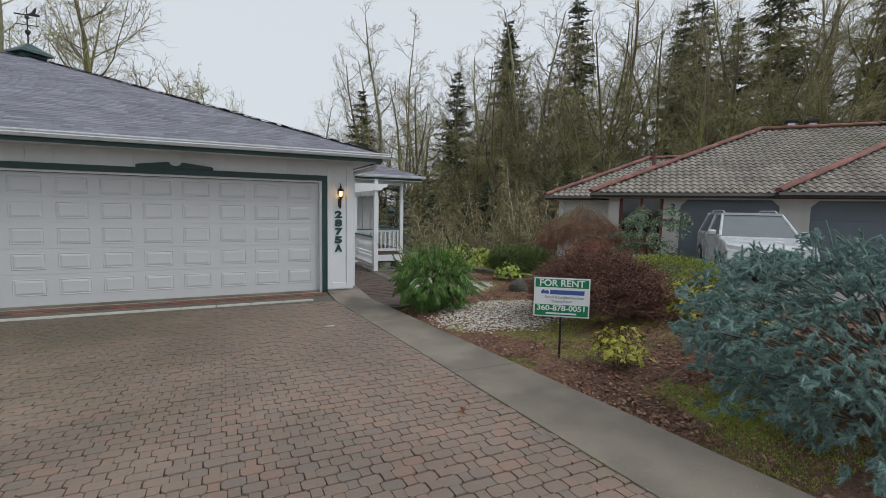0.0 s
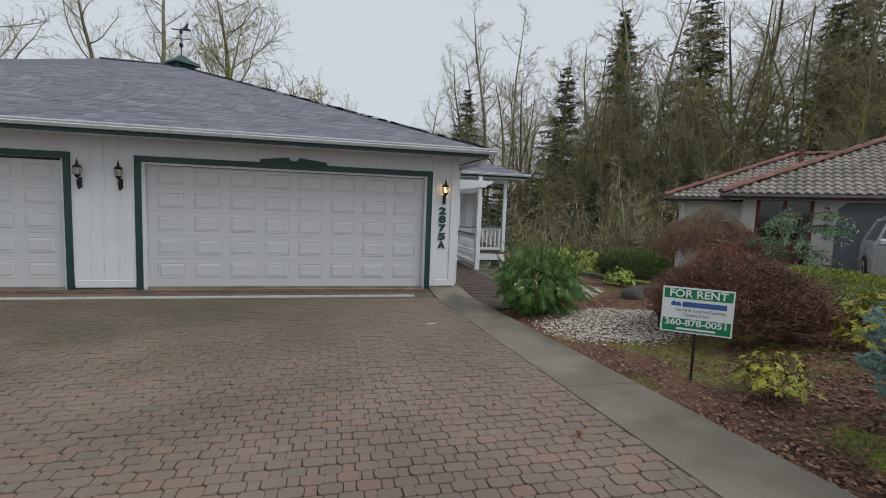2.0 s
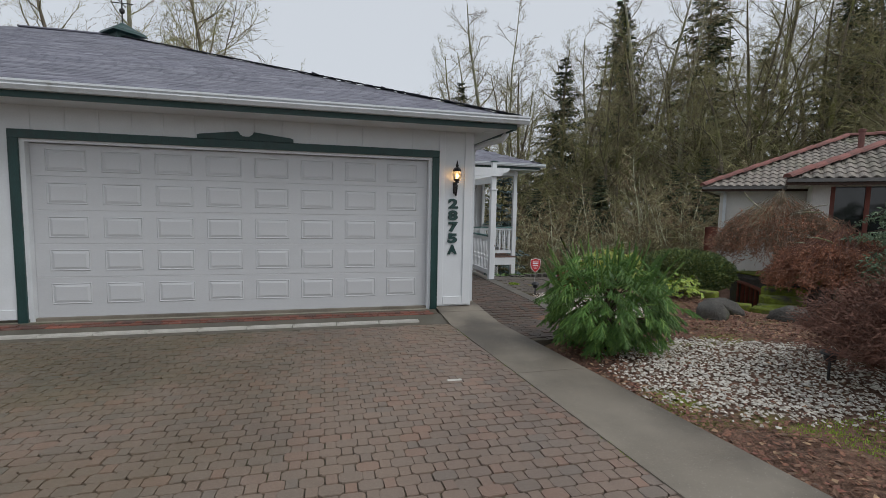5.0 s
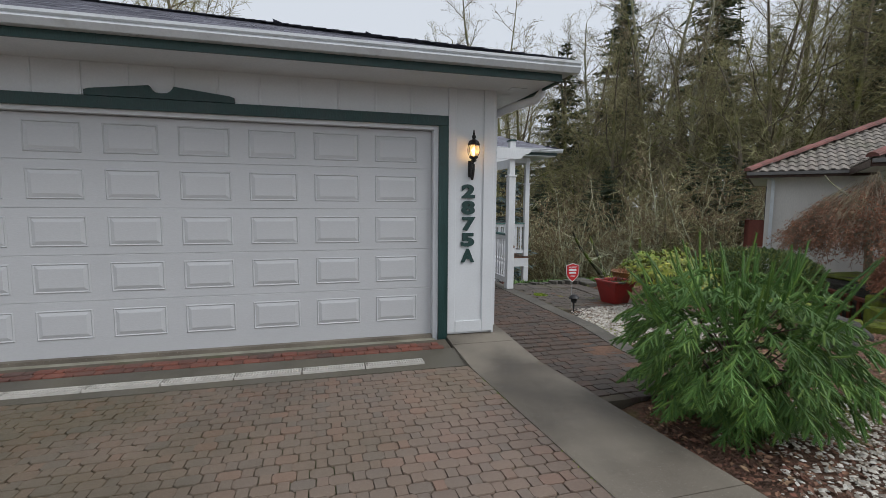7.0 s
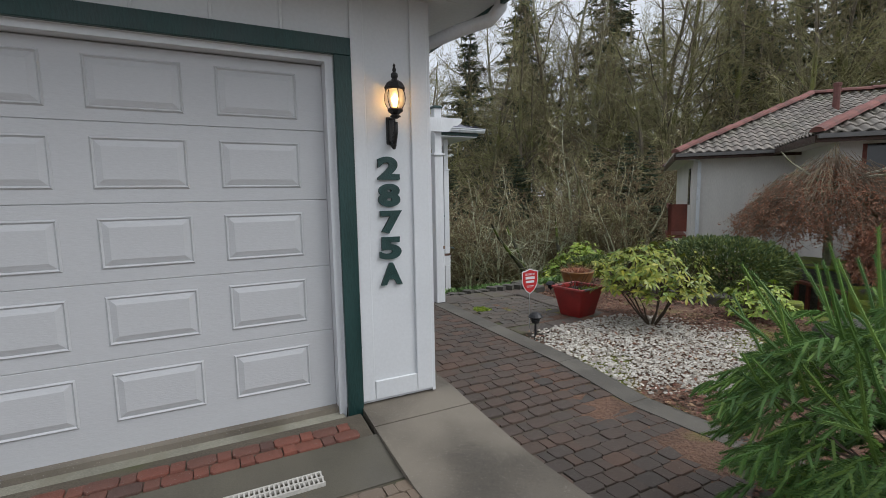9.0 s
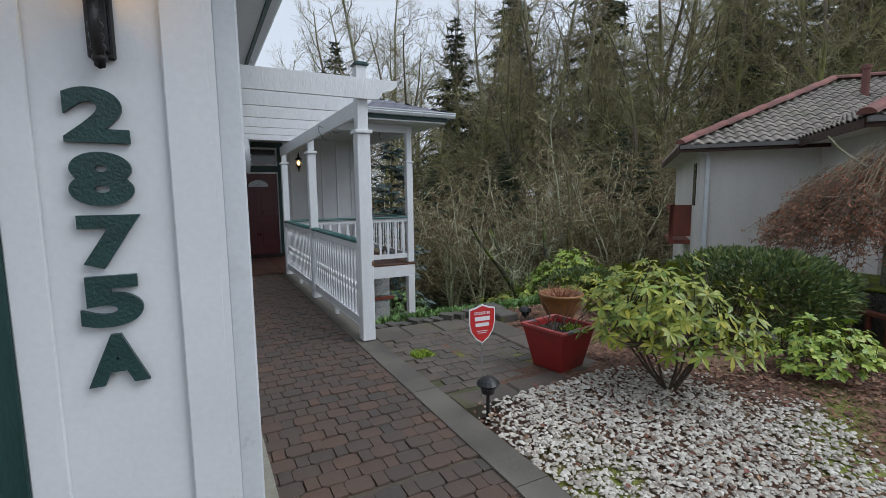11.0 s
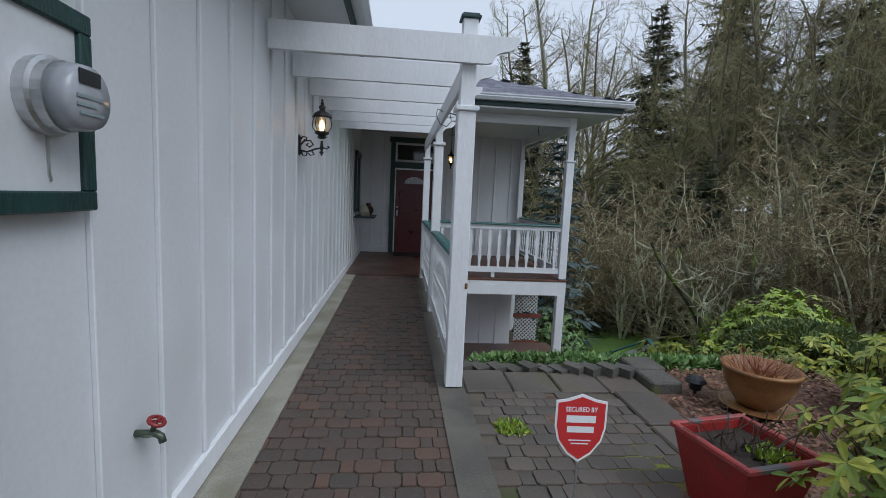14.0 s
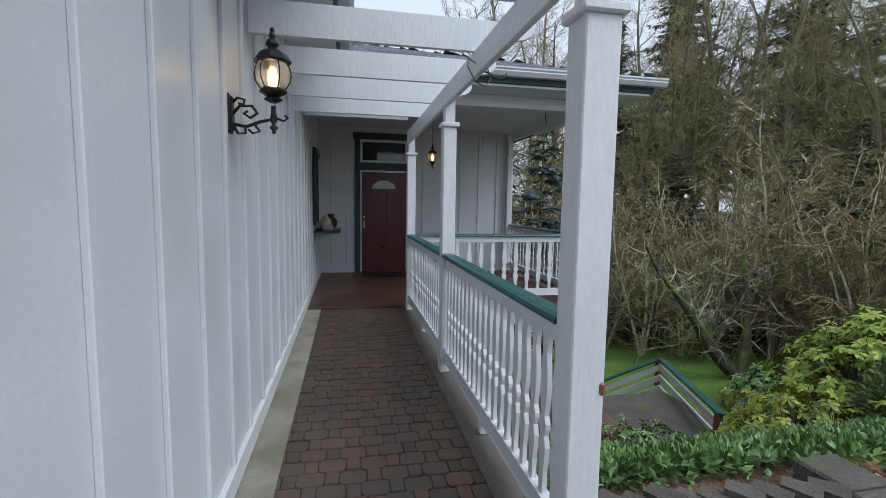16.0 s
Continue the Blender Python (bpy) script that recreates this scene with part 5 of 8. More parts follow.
# ---- trees ----
class Buf:
    def __init__(self):
        self.v, self.f = [], []

    def ring(self, p, d, r, sides):
        u = d.orthogonal().normalized()
        w = d.cross(u).normalized()
        k = len(self.v)
        for i in range(sides):
            a = 2 * math.pi * i / sides
            self.v.append(p + (u * math.cos(a) + w * math.sin(a)) * r)
        return k

    def limb(self, pts, r0, r1, sides):
        prev = None
        n = len(pts)
        for i, p in enumerate(pts):
            d = (pts[min(i + 1, n - 1)] - pts[max(i - 1, 0)])
            d = d.normalized() if d.length > 1e-6 else Vector((0, 0, 1))
            k = self.ring(p, d, r0 + (r1 - r0) * i / (n - 1), sides)
            if prev is not None:
                for s in range(sides):
                    t = (s + 1) % sides
                    self.f.append((prev + s, prev + t, k + t, k + s))
            prev = k

    def leaf(self, p, d, n, length, width):
        """A pointed, slightly folded leaf from p along d."""
        s = d.cross(n)
        if s.length < 1e-6:
            s = d.orthogonal()
        s = s.normalized() * width
        k = len(self.v)
        m = p + d * (length * 0.45)
        up = n.normalized() * (width * 0.35)
        self.v += [p, m + s + up, p + d * length, m - s + up]
        self.f += [(k, k + 1, k + 2), (k, k + 2, k + 3)]

    def needle(self, p, d, side, length, width):
        k = len(self.v)
        self.v += [p - side * width, p + side * width, p + d * length]
        self.f.append((k, k + 1, k + 2))

    def mesh(self, name, material):
        me = bpy.data.meshes.new(name)
        me.from_pydata(self.v, [], self.f)
        me.materials.append(material)
        me.update()
        return me

    def part(self, name, material, parent, label=""):
        o = new(name, self.mesh(name, material))
        o.parent = parent
        if label:
            o["label"] = label
        return o


def rvec(rnd):
    while True:
        v = Vector((rnd.uniform(-1, 1), rnd.uniform(-1, 1), rnd.uniform(-1, 1)))
        if 0.05 < v.length < 1:
            return v.normalized()


def wander(rnd, p, d, length, segs, crook, lift):
    pts = [p.copy()]
    for _ in range(segs):
        d = (d + rvec(rnd) * crook + Vector((0, 0, lift))).normalized()
        p = p + d * (length / segs)
        pts.append(p.copy())
    return pts, d


def bare_tree(seed, height, spread=0.9, start=0.25, counts=(16, 7, 6, 3), crook=0.22, trunk_r=0.014, stems=1, lift=0.05, thin=1.0):
    """Trunk and main limbs, and apart from them the twigs, of a leafless tree."""
    rnd = random.Random(seed)
    wood, twig = Buf(), Buf()
    for s in range(stems):
        lean = rvec(rnd) * (0.06 if stems == 1 else 0.35)
        lean.z = abs(lean.z)
        hgt = height * (1 if s == 0 else rnd.uniform(0.6, 0.95))
        r0 = height * trunk_r * (1 if stems == 1 else 0.65)
        trunk, _ = wander(rnd, Vector((rnd.uniform(-0.2, 0.2) * (stems > 1), rnd.uniform(-0.2, 0.2) * (stems > 1), -0.3)), Vector((0, 0, 1)) + lean, hgt, 9, 0.07 + crook * 0.2, 0.04)
        wood.limb(trunk, r0, r0 * 0.12, 7)
        n1 = counts[0] // (1 if stems == 1 else 2)
        for i in range(n1):
            t = start + (1 - start) * (i + rnd.random()) / n1
            k = min(int(t * 9), 8)
            p = trunk[k].lerp(trunk[k + 1], t * 9 - k)
            a = rnd.uniform(0, 2 * math.pi)
            out = Vector((math.cos(a), math.sin(a), rnd.uniform(0.35, 1.0))).normalized()
            L1 = hgt * spread * rnd.uniform(0.22, 0.42) * (1.15 - 0.75 * t)
            r1 = r0 * (1 - 0.85 * t) * 0.42
            l1, _ = wander(rnd, p, out, L1, 5, crook, lift)
            wood.limb(l1, r1, r1 * 0.3, 4)
            for j in range(counts[1]):
                q = (j + rnd.uniform(0.3, 1)) / counts[1]
                k1 = min(int(q * 5), 4)
                p2 = l1[k1].lerp(l1[k1 + 1], q * 5 - k1)
                d2 = ((l1[k1 + 1] - l1[k1]).normalized() + rvec(rnd) * 0.9).normalized()
                L2 = L1 * rnd.uniform(0.3, 0.6) * (1.2 - 0.5 * q)
                r2 = max(r1 * 0.32, 0.011)
                l2, _ = wander(rnd, p2, d2, L2, 4, crook * 1.5, lift * 0.7)
                twig.limb(l2, r2 * thin, r2 * 0.4 * thin, 3)
                for m in range(counts[2]):
                    q3 = (m + rnd.random()) / counts[2]
                    k2 = min(int(q3 * 4), 3)
                    p3 = l2[k2].lerp(l2[k2 + 1], q3 * 4 - k2)
                    d3 = ((l2[k2 + 1] - l2[k2]).normalized() + rvec(rnd) * 0.9).normalized()
                    L3 = L2 * rnd.uniform(0.3, 0.6)
                    l3, _ = wander(rnd, p3, d3, L3, 2, crook * 2.2, 0.03)
                    r3 = max(r2 * 0.45, 0.007) * thin
                    twig.limb(l3, r3, r3 * 0.5, 3)
                    for _ in range(counts[3]):
                        b = l3[rnd.randint(0, 1)].lerp(l3[2], rnd.random() * 0.7)
                        d4 = ((l3[2] - l3[0]).normalized() + rvec(rnd) * 0.8).normalized()
                        side = d4.orthogonal().normalized()
                        twig.needle(b, d4, side, L3 * rnd.uniform(0.2, 0.45), r3 * 1.1)
    return wood, twig


def fir_tree(seed, height, width=0.2, bare=0.12, levels=34, per=6, droop=0.35):
    rnd = random.Random(seed)
    wood, leaf = Buf(), Buf()
    trunk, _ = wander(rnd, Vector((0, 0, -0.3)), Vector((0, 0, 1)), height, 8, 0.015, 0.05)
    wood.limb(trunk, height * 0.012, 0.02, 7)
    for i in range(levels):
        t = bare + (1 - bare) * (i + rnd.random() * 0.8) / levels
        k = min(int(t * 8), 7)
        p = trunk[k].lerp(trunk[k + 1], t * 8 - k)
        for j in range(per):
            if rnd.random() < 0.14:
                continue
            a = rnd.uniform(0, 2 * math.pi)
            L = height * width * (1.02 - t) ** 0.8 * rnd.uniform(0.55, 1.1) + 0.12
            d = Vector((math.cos(a), math.sin(a), 0.25 - droop * (1 - t)))
            pts, _ = wander(rnd, p, d, L, 4, 0.12, -0.04)
            wood.limb(pts, 0.02 + 0.012 * L, 0.006, 3)
            n = max(int(L * 4.5), 5)
            for q in range(n):
                u = 0.15 + 0.85 * q / n
                kk = min(int(u * 4), 3)
                b = pts[kk].lerp(pts[kk + 1], u * 4 - kk)
                ax = (pts[kk + 1] - pts[kk]).normalized()
                sd = ax.cross(Vector((0, 0, 1))).normalized()
                for s in (1, -1):
                    dd = (ax * rnd.uniform(0.4, 0.9) + sd * s * rnd.uniform(0.6, 1.0) + Vector((0, 0, rnd.uniform(-0.7, 0.05)))).normalized()
                    ll = (0.25 + L * 0.26 * (1 - u * 0.6)) * rnd.uniform(0.6, 1.2)
                    leaf.leaf(b, dd, Vector((rnd.uniform(-0.6, 0.6), rnd.uniform(-0.6, 0.6), 1)), ll, ll * 0.19)
    return wood, leaf


def plant_tree(name, label, wood, crown, at, rz, s=1.0, proto=None):
    if proto is None:
        t = thing(name, label, "tree", at, "woodland trees", rz)
        o = new("trunk", wood)
        o.parent = t
        c = new("crown", crown)
        c.parent = t
        t.scale = (s, s, s)
        return t
    t = copy_thing(proto, pose(*at, 0, 0, rz))
    t.scale = (s, s, s)
    return t


KINDS = {}
for key, bark, tw, args in (
        ("alder_a", BARK, TWIG, dict(seed=11, height=17, spread=0.75, start=0.25, counts=(24, 8, 6, 3), thin=0.8)),
        ("alder_b", PALE_BARK, BROWN_TWIG, dict(seed=12, height=19, spread=0.6, start=0.3, counts=(24, 8, 6, 3), thin=0.8)),
        ("maple_a", BARK, TWIG, dict(seed=13, height=15, spread=1.15, start=0.2, counts=(20, 8, 7, 3), crook=0.3, thin=0.8)),
        ("pole", PALE_BARK, BROWN_TWIG, dict(seed=14, height=20, spread=0.42, start=0.35, counts=(20, 6, 5, 3), crook=0.2, trunk_r=0.008)),
        ("thicket_a", LICHEN, LICHEN_TWIG, dict(seed=15, height=6.0, spread=1.5, start=0.12, counts=(26, 7, 5, 2), crook=0.4, trunk_r=0.013, stems=4, lift=0.0, thin=0.95)),
        ("thicket_b", BARK, RUST_TWIG, dict(seed=16, height=5.0, spread=1.3, start=0.1, counts=(26, 8, 6, 3), crook=0.35, trunk_r=0.011, stems=5, lift=0.06, thin=0.9)),
        ("thicket_c", LICHEN, LICHEN_TWIG, dict(seed=17, height=7.5, spread=1.4, start=0.1, counts=(16, 6, 4, 2), crook=0.34, trunk_r=0.014, stems=5, lift=0.03, thin=1.6)),
        ("thicket_d", LICHEN, LICHEN_TWIG, dict(seed=18, height=9.0, spread=1.0, start=0.15, counts=(16, 6, 4, 2), crook=0.3, trunk_r=0.013, stems=4, lift=0.09, thin=1.5)),
        ("crown_maple", BARK, TWIG, dict(seed=19, height=16, spread=1.1, start=0.22, counts=(30, 9, 8, 3), crook=0.26, trunk_r=0.016, lift=0.12, thin=1.15))):
    w, c = bare_tree(**args)
    KINDS[key] = (w.mesh("trunk", bark), c.mesh("crown", tw))
for key, args in (("fir_a", dict(seed=21, height=22, width=0.27, bare=0.1, levels=56, per=8)), ("fir_b", dict(seed=22, height=19, width=0.25, bare=0.05, levels=50, per=8, droop=0.6)), ("fir_c", dict(seed=23, height=24, width=0.24, bare=0.3, levels=44, per=7)), ("fir_d", dict(seed=25, height=20, width=0.34, bare=0.01, levels=60, per=8, droop=0.5))):
    w, c = fir_tree(**args)
    KINDS[key] = (w.mesh("trunk", BARK), c.mesh("crown", CONIFER))
w, c = fir_tree(seed=24, height=9, width=0.24, bare=0.02, levels=30, per=7, droop=0.3)
KINDS["blue"] = (w.mesh("trunk", BARK), c.mesh("crown", mat("far_blue_spruce_needles", (0.06, 0.09, 0.09), 0.7, noise_amt=0.2, palette=[(0.05, 0.08, 0.08), (0.09, 0.13, 0.13), (0.07, 0.10, 0.09)], bump=0)))
TREE_NAMES = {"alder_a": ("alder_tree", "tall leafless alder with mossy lichen-covered twigs"), "alder_b": ("alder_tree", "tall leafless alder with pale bark"), "maple_a": ("maple_tree", "broad leafless maple furred with moss"),
              "pole": ("birch_tree", "slender leafless tree with a bare pale trunk"), "thicket_a": ("hazel_thicket", "tangled leafless thicket grey with lichen"), "thicket_b": ("willow_thicket", "tangled brown leafless thicket"), "thicket_c": ("hazel_thicket", "many-stemmed leafless hazel crusted with pale lichen"),
              "fir_a": ("fir_tree", "tall dark green fir at the wood's edge"), "fir_b": ("cedar_tree", "dark drooping cedar in the wood"), "fir_d": ("cedar_tree", "broad dark cedar with branches down to the ground"), "fir_c": ("hemlock_tree", "tall thin dark conifer with a bare lower trunk"),
              "thicket_d": ("hazel_thicket", "tall leafless hazel with pale lichen-crusted rising limbs"), "crown_maple": ("maple_tree", "round-crowned leafless maple behind the roof"),
              "blue": ("blue_spruce_tree", "blue-grey spruce behind the porch")}
PROTO = {}
wood_rnd = random.Random(77)


def tree(key, x, y, s=1.0, rz=None):
    name, label = TREE_NAMES[key]
    rz = wood_rnd.uniform(0, 360) if rz is None else rz
    at = (x, y, land(x, y) - 0.1)
    t = plant_tree(name, label, *KINDS[key], at, rz, s, PROTO.get(key))
    PROTO.setdefault(key, t)


# the wood's edge, in bands from near to far; the compass angle runs clockwise from straight ahead
def band(n, a0, a1, r0, r1, keys, s0, s1):
    for k in range(n):
        a = radians(a0 + (a1 - a0) * (k + wood_rnd.uniform(0.1, 0.9)) / n)
        r = wood_rnd.uniform(r0, r1)
        x, y = 1.0 + r * math.sin(a), 0.0 + r * math.cos(a)
        if x < 5.5 and y < 20:
            continue
        tree(wood_rnd.choice(keys), x, y, wood_rnd.uniform(s0, s1))


band(10, 15, 70, 20.5, 26, ("thicket_a", "thicket_b"), 1.0, 1.4)
band(13, 14, 66, 17.5, 24, ("thicket_c", "thicket_d", "thicket_d"), 0.75, 1.05)
band(12, 12, 78, 26, 31, ("thicket_a", "thicket_b", "maple_a"), 0.9, 1.25)
band(26, 9, 86, 28, 37, ("alder_a", "pole", "maple_a", "maple_a", "alder_a", "alder_b"), 1.0, 1.35)
band(14, 20, 96, 29, 37, ("fir_b", "fir_d", "fir_d"), 0.34, 0.55)
band(22, 14, 92, 34, 45, ("pole", "alder_a", "alder_a", "maple_a", "alder_b", "maple_a"), 1.0, 1.45)
band(12, 12, 36, 40, 54, ("alder_b", "alder_a", "maple_a", "alder_a"), 0.9, 1.15)
band(19, 34, 98, 40, 56, ("fir_a", "fir_c", "alder_b", "alder_a", "fir_b", "maple_a"), 1.05, 1.35)
band(9, 46, 82, 24, 33, ("maple_a", "alder_a", "crown_maple"), 0.9, 1.1)
band(3, 26, 50, 36, 42, ("fir_c", "fir_a"), 0.95, 1.15)
for x, y, key, s in ((-9.0, 29, "crown_maple", 1.5), (-1.7, 37, "crown_maple", 1.08), (-17, 32, "alder_b", 1.40), (-22, 34, "alder_a", 1.46), (-26, 30, "alder_b", 1.40), (-13, 37, "alder_a", 1.34), (-30, 28, "alder_a", 1.46), (-35, 33, "alder_b", 1.52),
                     (5.0, 31, "alder_a", 0.95), (6.2, 27, "maple_a", 0.95), (9.5, 34, "fir_a", 0.85), (12.0, 15.0, "thicket_a", 0.95), (13.6, 13.0, "maple_a", 0.5), (9.0, 20.5, "thicket_a", 1.0), (14.5, 12.5, "thicket_b", 0.9), (8.0, 25.5, "fir_d", 0.4), (12.5, 23.5, "fir_d", 0.42), (16.5, 21.5, "fir_d", 0.45), (10.5, 20.5, "thicket_b", 1.0),
                     (8.5, 21.5, "thicket_d", 0.9), (11.2, 19.0, "thicket_c", 1.0), (15.6, 14.2, "thicket_d", 0.85), (17.0, 11.0, "thicket_c", 0.75), (14.5, 20.5, "fir_d", 0.4), (18.5, 17.0, "fir_d", 0.42), (6.6, 24.5, "thicket_d", 0.85), (10.2, 17.2, "thicket_d", 0.8), (12.6, 14.4, "thicket_c", 0.85), (16.0, 17.5, "thicket_d", 1.0), (6.1, 14.2, "blue", 0.85), (5.2, 17.0, "fir_b", 0.4), (17.5, 12.5, "fir_b", 0.38), (19, 15, "fir_b", 0.45)):
    tree(key, x, y, s)
# a mossy fallen-over stem at the lawn's edge
ls = thing("leaning_tree", "leaning mossy trunk at the edge of the lawn", "tree", (11.0, 11.6, land(11.0, 11.6)))
b_wood, b_twig = Buf(), Buf()
rl = random.Random(5)
for dx, dy in ((-1.2, 1.0), (-0.5, 2.2), (0.7, 1.2)):
    pts, d = wander(rl, Vector((0, 0, -0.1)), Vector((dx, dy * 0.3, 1.1)), 4.6, 7, 0.16, 0.03)
    b_wood.limb(pts, 0.16, 0.035, 7)
    for j in range(16):
        k = rl.randint(2, 6)
        q, _ = wander(rl, pts[k].lerp(pts[k + 1], rl.random()), rvec(rl), rl.uniform(0.8, 1.8), 4, 0.35, 0.05)
        b_twig.limb(q, 0.018, 0.005, 3)
        for m in range(5):
            q2, _ = wander(rl, q[rl.randint(1, 4)], rvec(rl), rl.uniform(0.3, 0.7), 2, 0.4, 0.0)
            b_twig.limb(q2, 0.008, 0.003, 3)
b_wood.part("trunk", mat("mossy_trunk", (0.05, 0.045, 0.03), 0.95, noise_amt=0.4, scale=3, fine=20, bump=1.0, tint=(0.10, 0.13, 0.02), tint_scale=1.5, tint_lo=0.45, tint_hi=0.6), ls)
b_twig.part("crown", LICHEN, ls)

# evergreen undergrowth along the wood's foot
ub = Buf()
ru = random.Random(9)
for _ in range(520):
    a, r = radians(ru.uniform(12, 80)), ru.uniform(19.5, 34)
    x, y = 1 + r * math.sin(a), r * math.cos(a)
    if x < 5.5 and y < 20:
        continue
    c = Vector((x, y, land(x, y)))
    R = ru.uniform(0.4, 1.1)
    for _ in range(46):
        d = rvec(ru)
        d.z = abs(d.z)
        ub.leaf(c + d * R * ru.uniform(0.6, 1.0), (d + rvec(ru) * 0.8).normalized(), rvec(ru), ru.uniform(0.14, 0.3), 0.07)
und = new("undergrowth", ub.mesh("undergrowth", mat("dark_undergrowth", (0.03, 0.045, 0.02), 0.8, noise_amt=0.3, palette=[(0.018, 0.03, 0.012), (0.035, 0.055, 0.02), (0.05, 0.06, 0.022), (0.06, 0.05, 0.03)], bump=0)))
tagged(und, "low evergreen brambles and ivy on the forest floor", "undergrowth", kind="stuff")


# ---- garden plants ----
def brush(leaf, rnd, pts, nlen, nw, gap, lean=0.6):
    """Needles all round a bent shoot, over a thin green core."""
    segs = len(pts) - 1
    L = sum((q - p).length for p, q in zip(pts, pts[1:]))
    ax = (pts[-1] - pts[0]).normalized()
    u = ax.orthogonal().normalized()
    v = ax.cross(u)
    n = int(L / gap)
    for q in range(n):
        f = q / n
        k = min(int(f * segs), segs - 1)
        b = pts[k].lerp(pts[k + 1], f * segs - k)
        a = q * 2.4 + rnd.uniform(-0.3, 0.3)
        nd = (u * math.cos(a) + v * math.sin(a) + ax * (lean + 0.8 * f * f)).normalized()
        leaf.needle(b, nd, ax, nlen * rnd.uniform(0.8, 1.15), nw)
    leaf.limb(pts, nlen * 0.36, nlen * 0.2, 4)


def spruce_bush(label, at, rx, ry, h, needles, seed, branches, shoot, droop, nlen, nw, gap, leaders, spread=0.22, skirt=1.0, name="spruce_bush"):
    """A round spruce: branches from a short trunk, each ending in a flat spray of needled shoots."""
    rnd = random.Random(seed)
    t = thing(name, label, "shrub", at)
    wood, leaf = Buf(), Buf()
    stem, _ = wander(rnd, Vector((0, 0, -0.05)), Vector((0, 0, 1)), h * 0.85, 5, 0.05, 0.02)
    wood.limb(stem, 0.05, 0.015, 6)
    for k in range(branches):
        zz = -1 + 2 * (k + rnd.random()) / branches
        a = k * 2.39996 + rnd.uniform(-0.25, 0.25)
        w = math.sqrt(1 - zz * zz)
        d = Vector((math.cos(a) * w, math.sin(a) * w, zz))
        if zz < 0:
            w = w ** skirt
            d = Vector((math.cos(a) * w, math.sin(a) * w, zz))
        lump = 0.9 + 0.18 * noise.noise(d * 2.2 + Vector((seed, 0, 0))) + 0.3 * noise.noise(d * 5.5 + Vector((0, seed, 0))) + (rnd.uniform(-0.3, -0.12) if k % (6 if spread > 0.4 else 3) == 0 else rnd.uniform(-0.08, 0.06))
        flat = 1.0 if zz > -0.2 else 0.88 + 0.12 * (zz + 1) / 0.8
        end = Vector((d.x * rx * lump * flat, d.y * ry * lump * flat, max(h * 0.46 + d.z * h * (0.54 if zz > 0 else 0.46) * lump, 0.05)))
        root = Vector((end.x * 0.15, end.y * 0.15, max(end.z - 0.25 * h, 0.03) * 0.9))
        lead = zz > 0.35 and rnd.random() < leaders
        out = Vector((d.x, d.y, d.z * 0.4 + (0.75 if lead else 0.25 - droop)))
        out = (out + rvec(rnd) * spread).normalized()
        mid = root.lerp(end, 0.55) + Vector((0, 0, 0.06 * h))
        if k % 15 == 0:
            wood.limb([root, mid, end], 0.008, 0.004, 3)
        side = out.cross(Vector((0, 0, 1)))
        side = side.normalized() if side.length > 0.1 else Vector((1, 0, 0))
        long = shoot * (rnd.uniform(1.6, 3.0) if lead else rnd.uniform(0.9, 1.3))
        axis, _ = wander(rnd, end - out * long * 0.7, out, long * 1.6, 4, 0.1, -0.10 * droop if not lead else 0.05)
        brush(leaf, rnd, axis[1:], nlen, nw, gap)
        n_side = 2 if lead else 6
        for j in range(n_side):
            f = 0.12 + 0.72 * j / n_side
            kk = min(int(f * 4), 3)
            b = axis[kk].lerp(axis[kk + 1], f * 4 - kk)
            ax = (axis[kk + 1] - axis[kk]).normalized()
            turn = rvec(rnd) if spread > 0.4 else side * (1 if j % 2 else -1)
            dd = (ax * 0.8 + turn * 0.75 + Vector((0, 0, -0.55 * droop + 0.08)) + rvec(rnd) * 0.28).normalized()
            pts, _ = wander(rnd, b, dd, shoot * rnd.uniform(0.55, 1.05) * (1.1 - 0.5 * f), 2, 0.1, -0.12 * droop)
            brush(leaf, rnd, pts, nlen, nw, gap)
    wood.part("branchwork", STEM, t)["kind"] = "stuff"
    leaf.part("foliage", needles, t)
    return t


spruce_bush("round green spruce bush with drooping shoots and a few stray leaders", (0.88, -2.66, land(0.88, -2.66) - 0.05), 0.77, 0.8, 1.14, SPRUCE, 31, 700, 0.125, 0.68, 0.022, 0.0028, 0.0019, 0.42)
spruce_bush("spreading dwarf blue spruce in dense stubby sprays", (1.74, -9.0, land(1.74, -9.0) - 0.07), 1.4, 1.4, 1.43, BLUE_SPRUCE, 32, 2900, 0.07, 0.3, 0.02, 0.003, 0.0024, 0.05, spread=0.7, skirt=0.4, name="blue_spruce_bush")


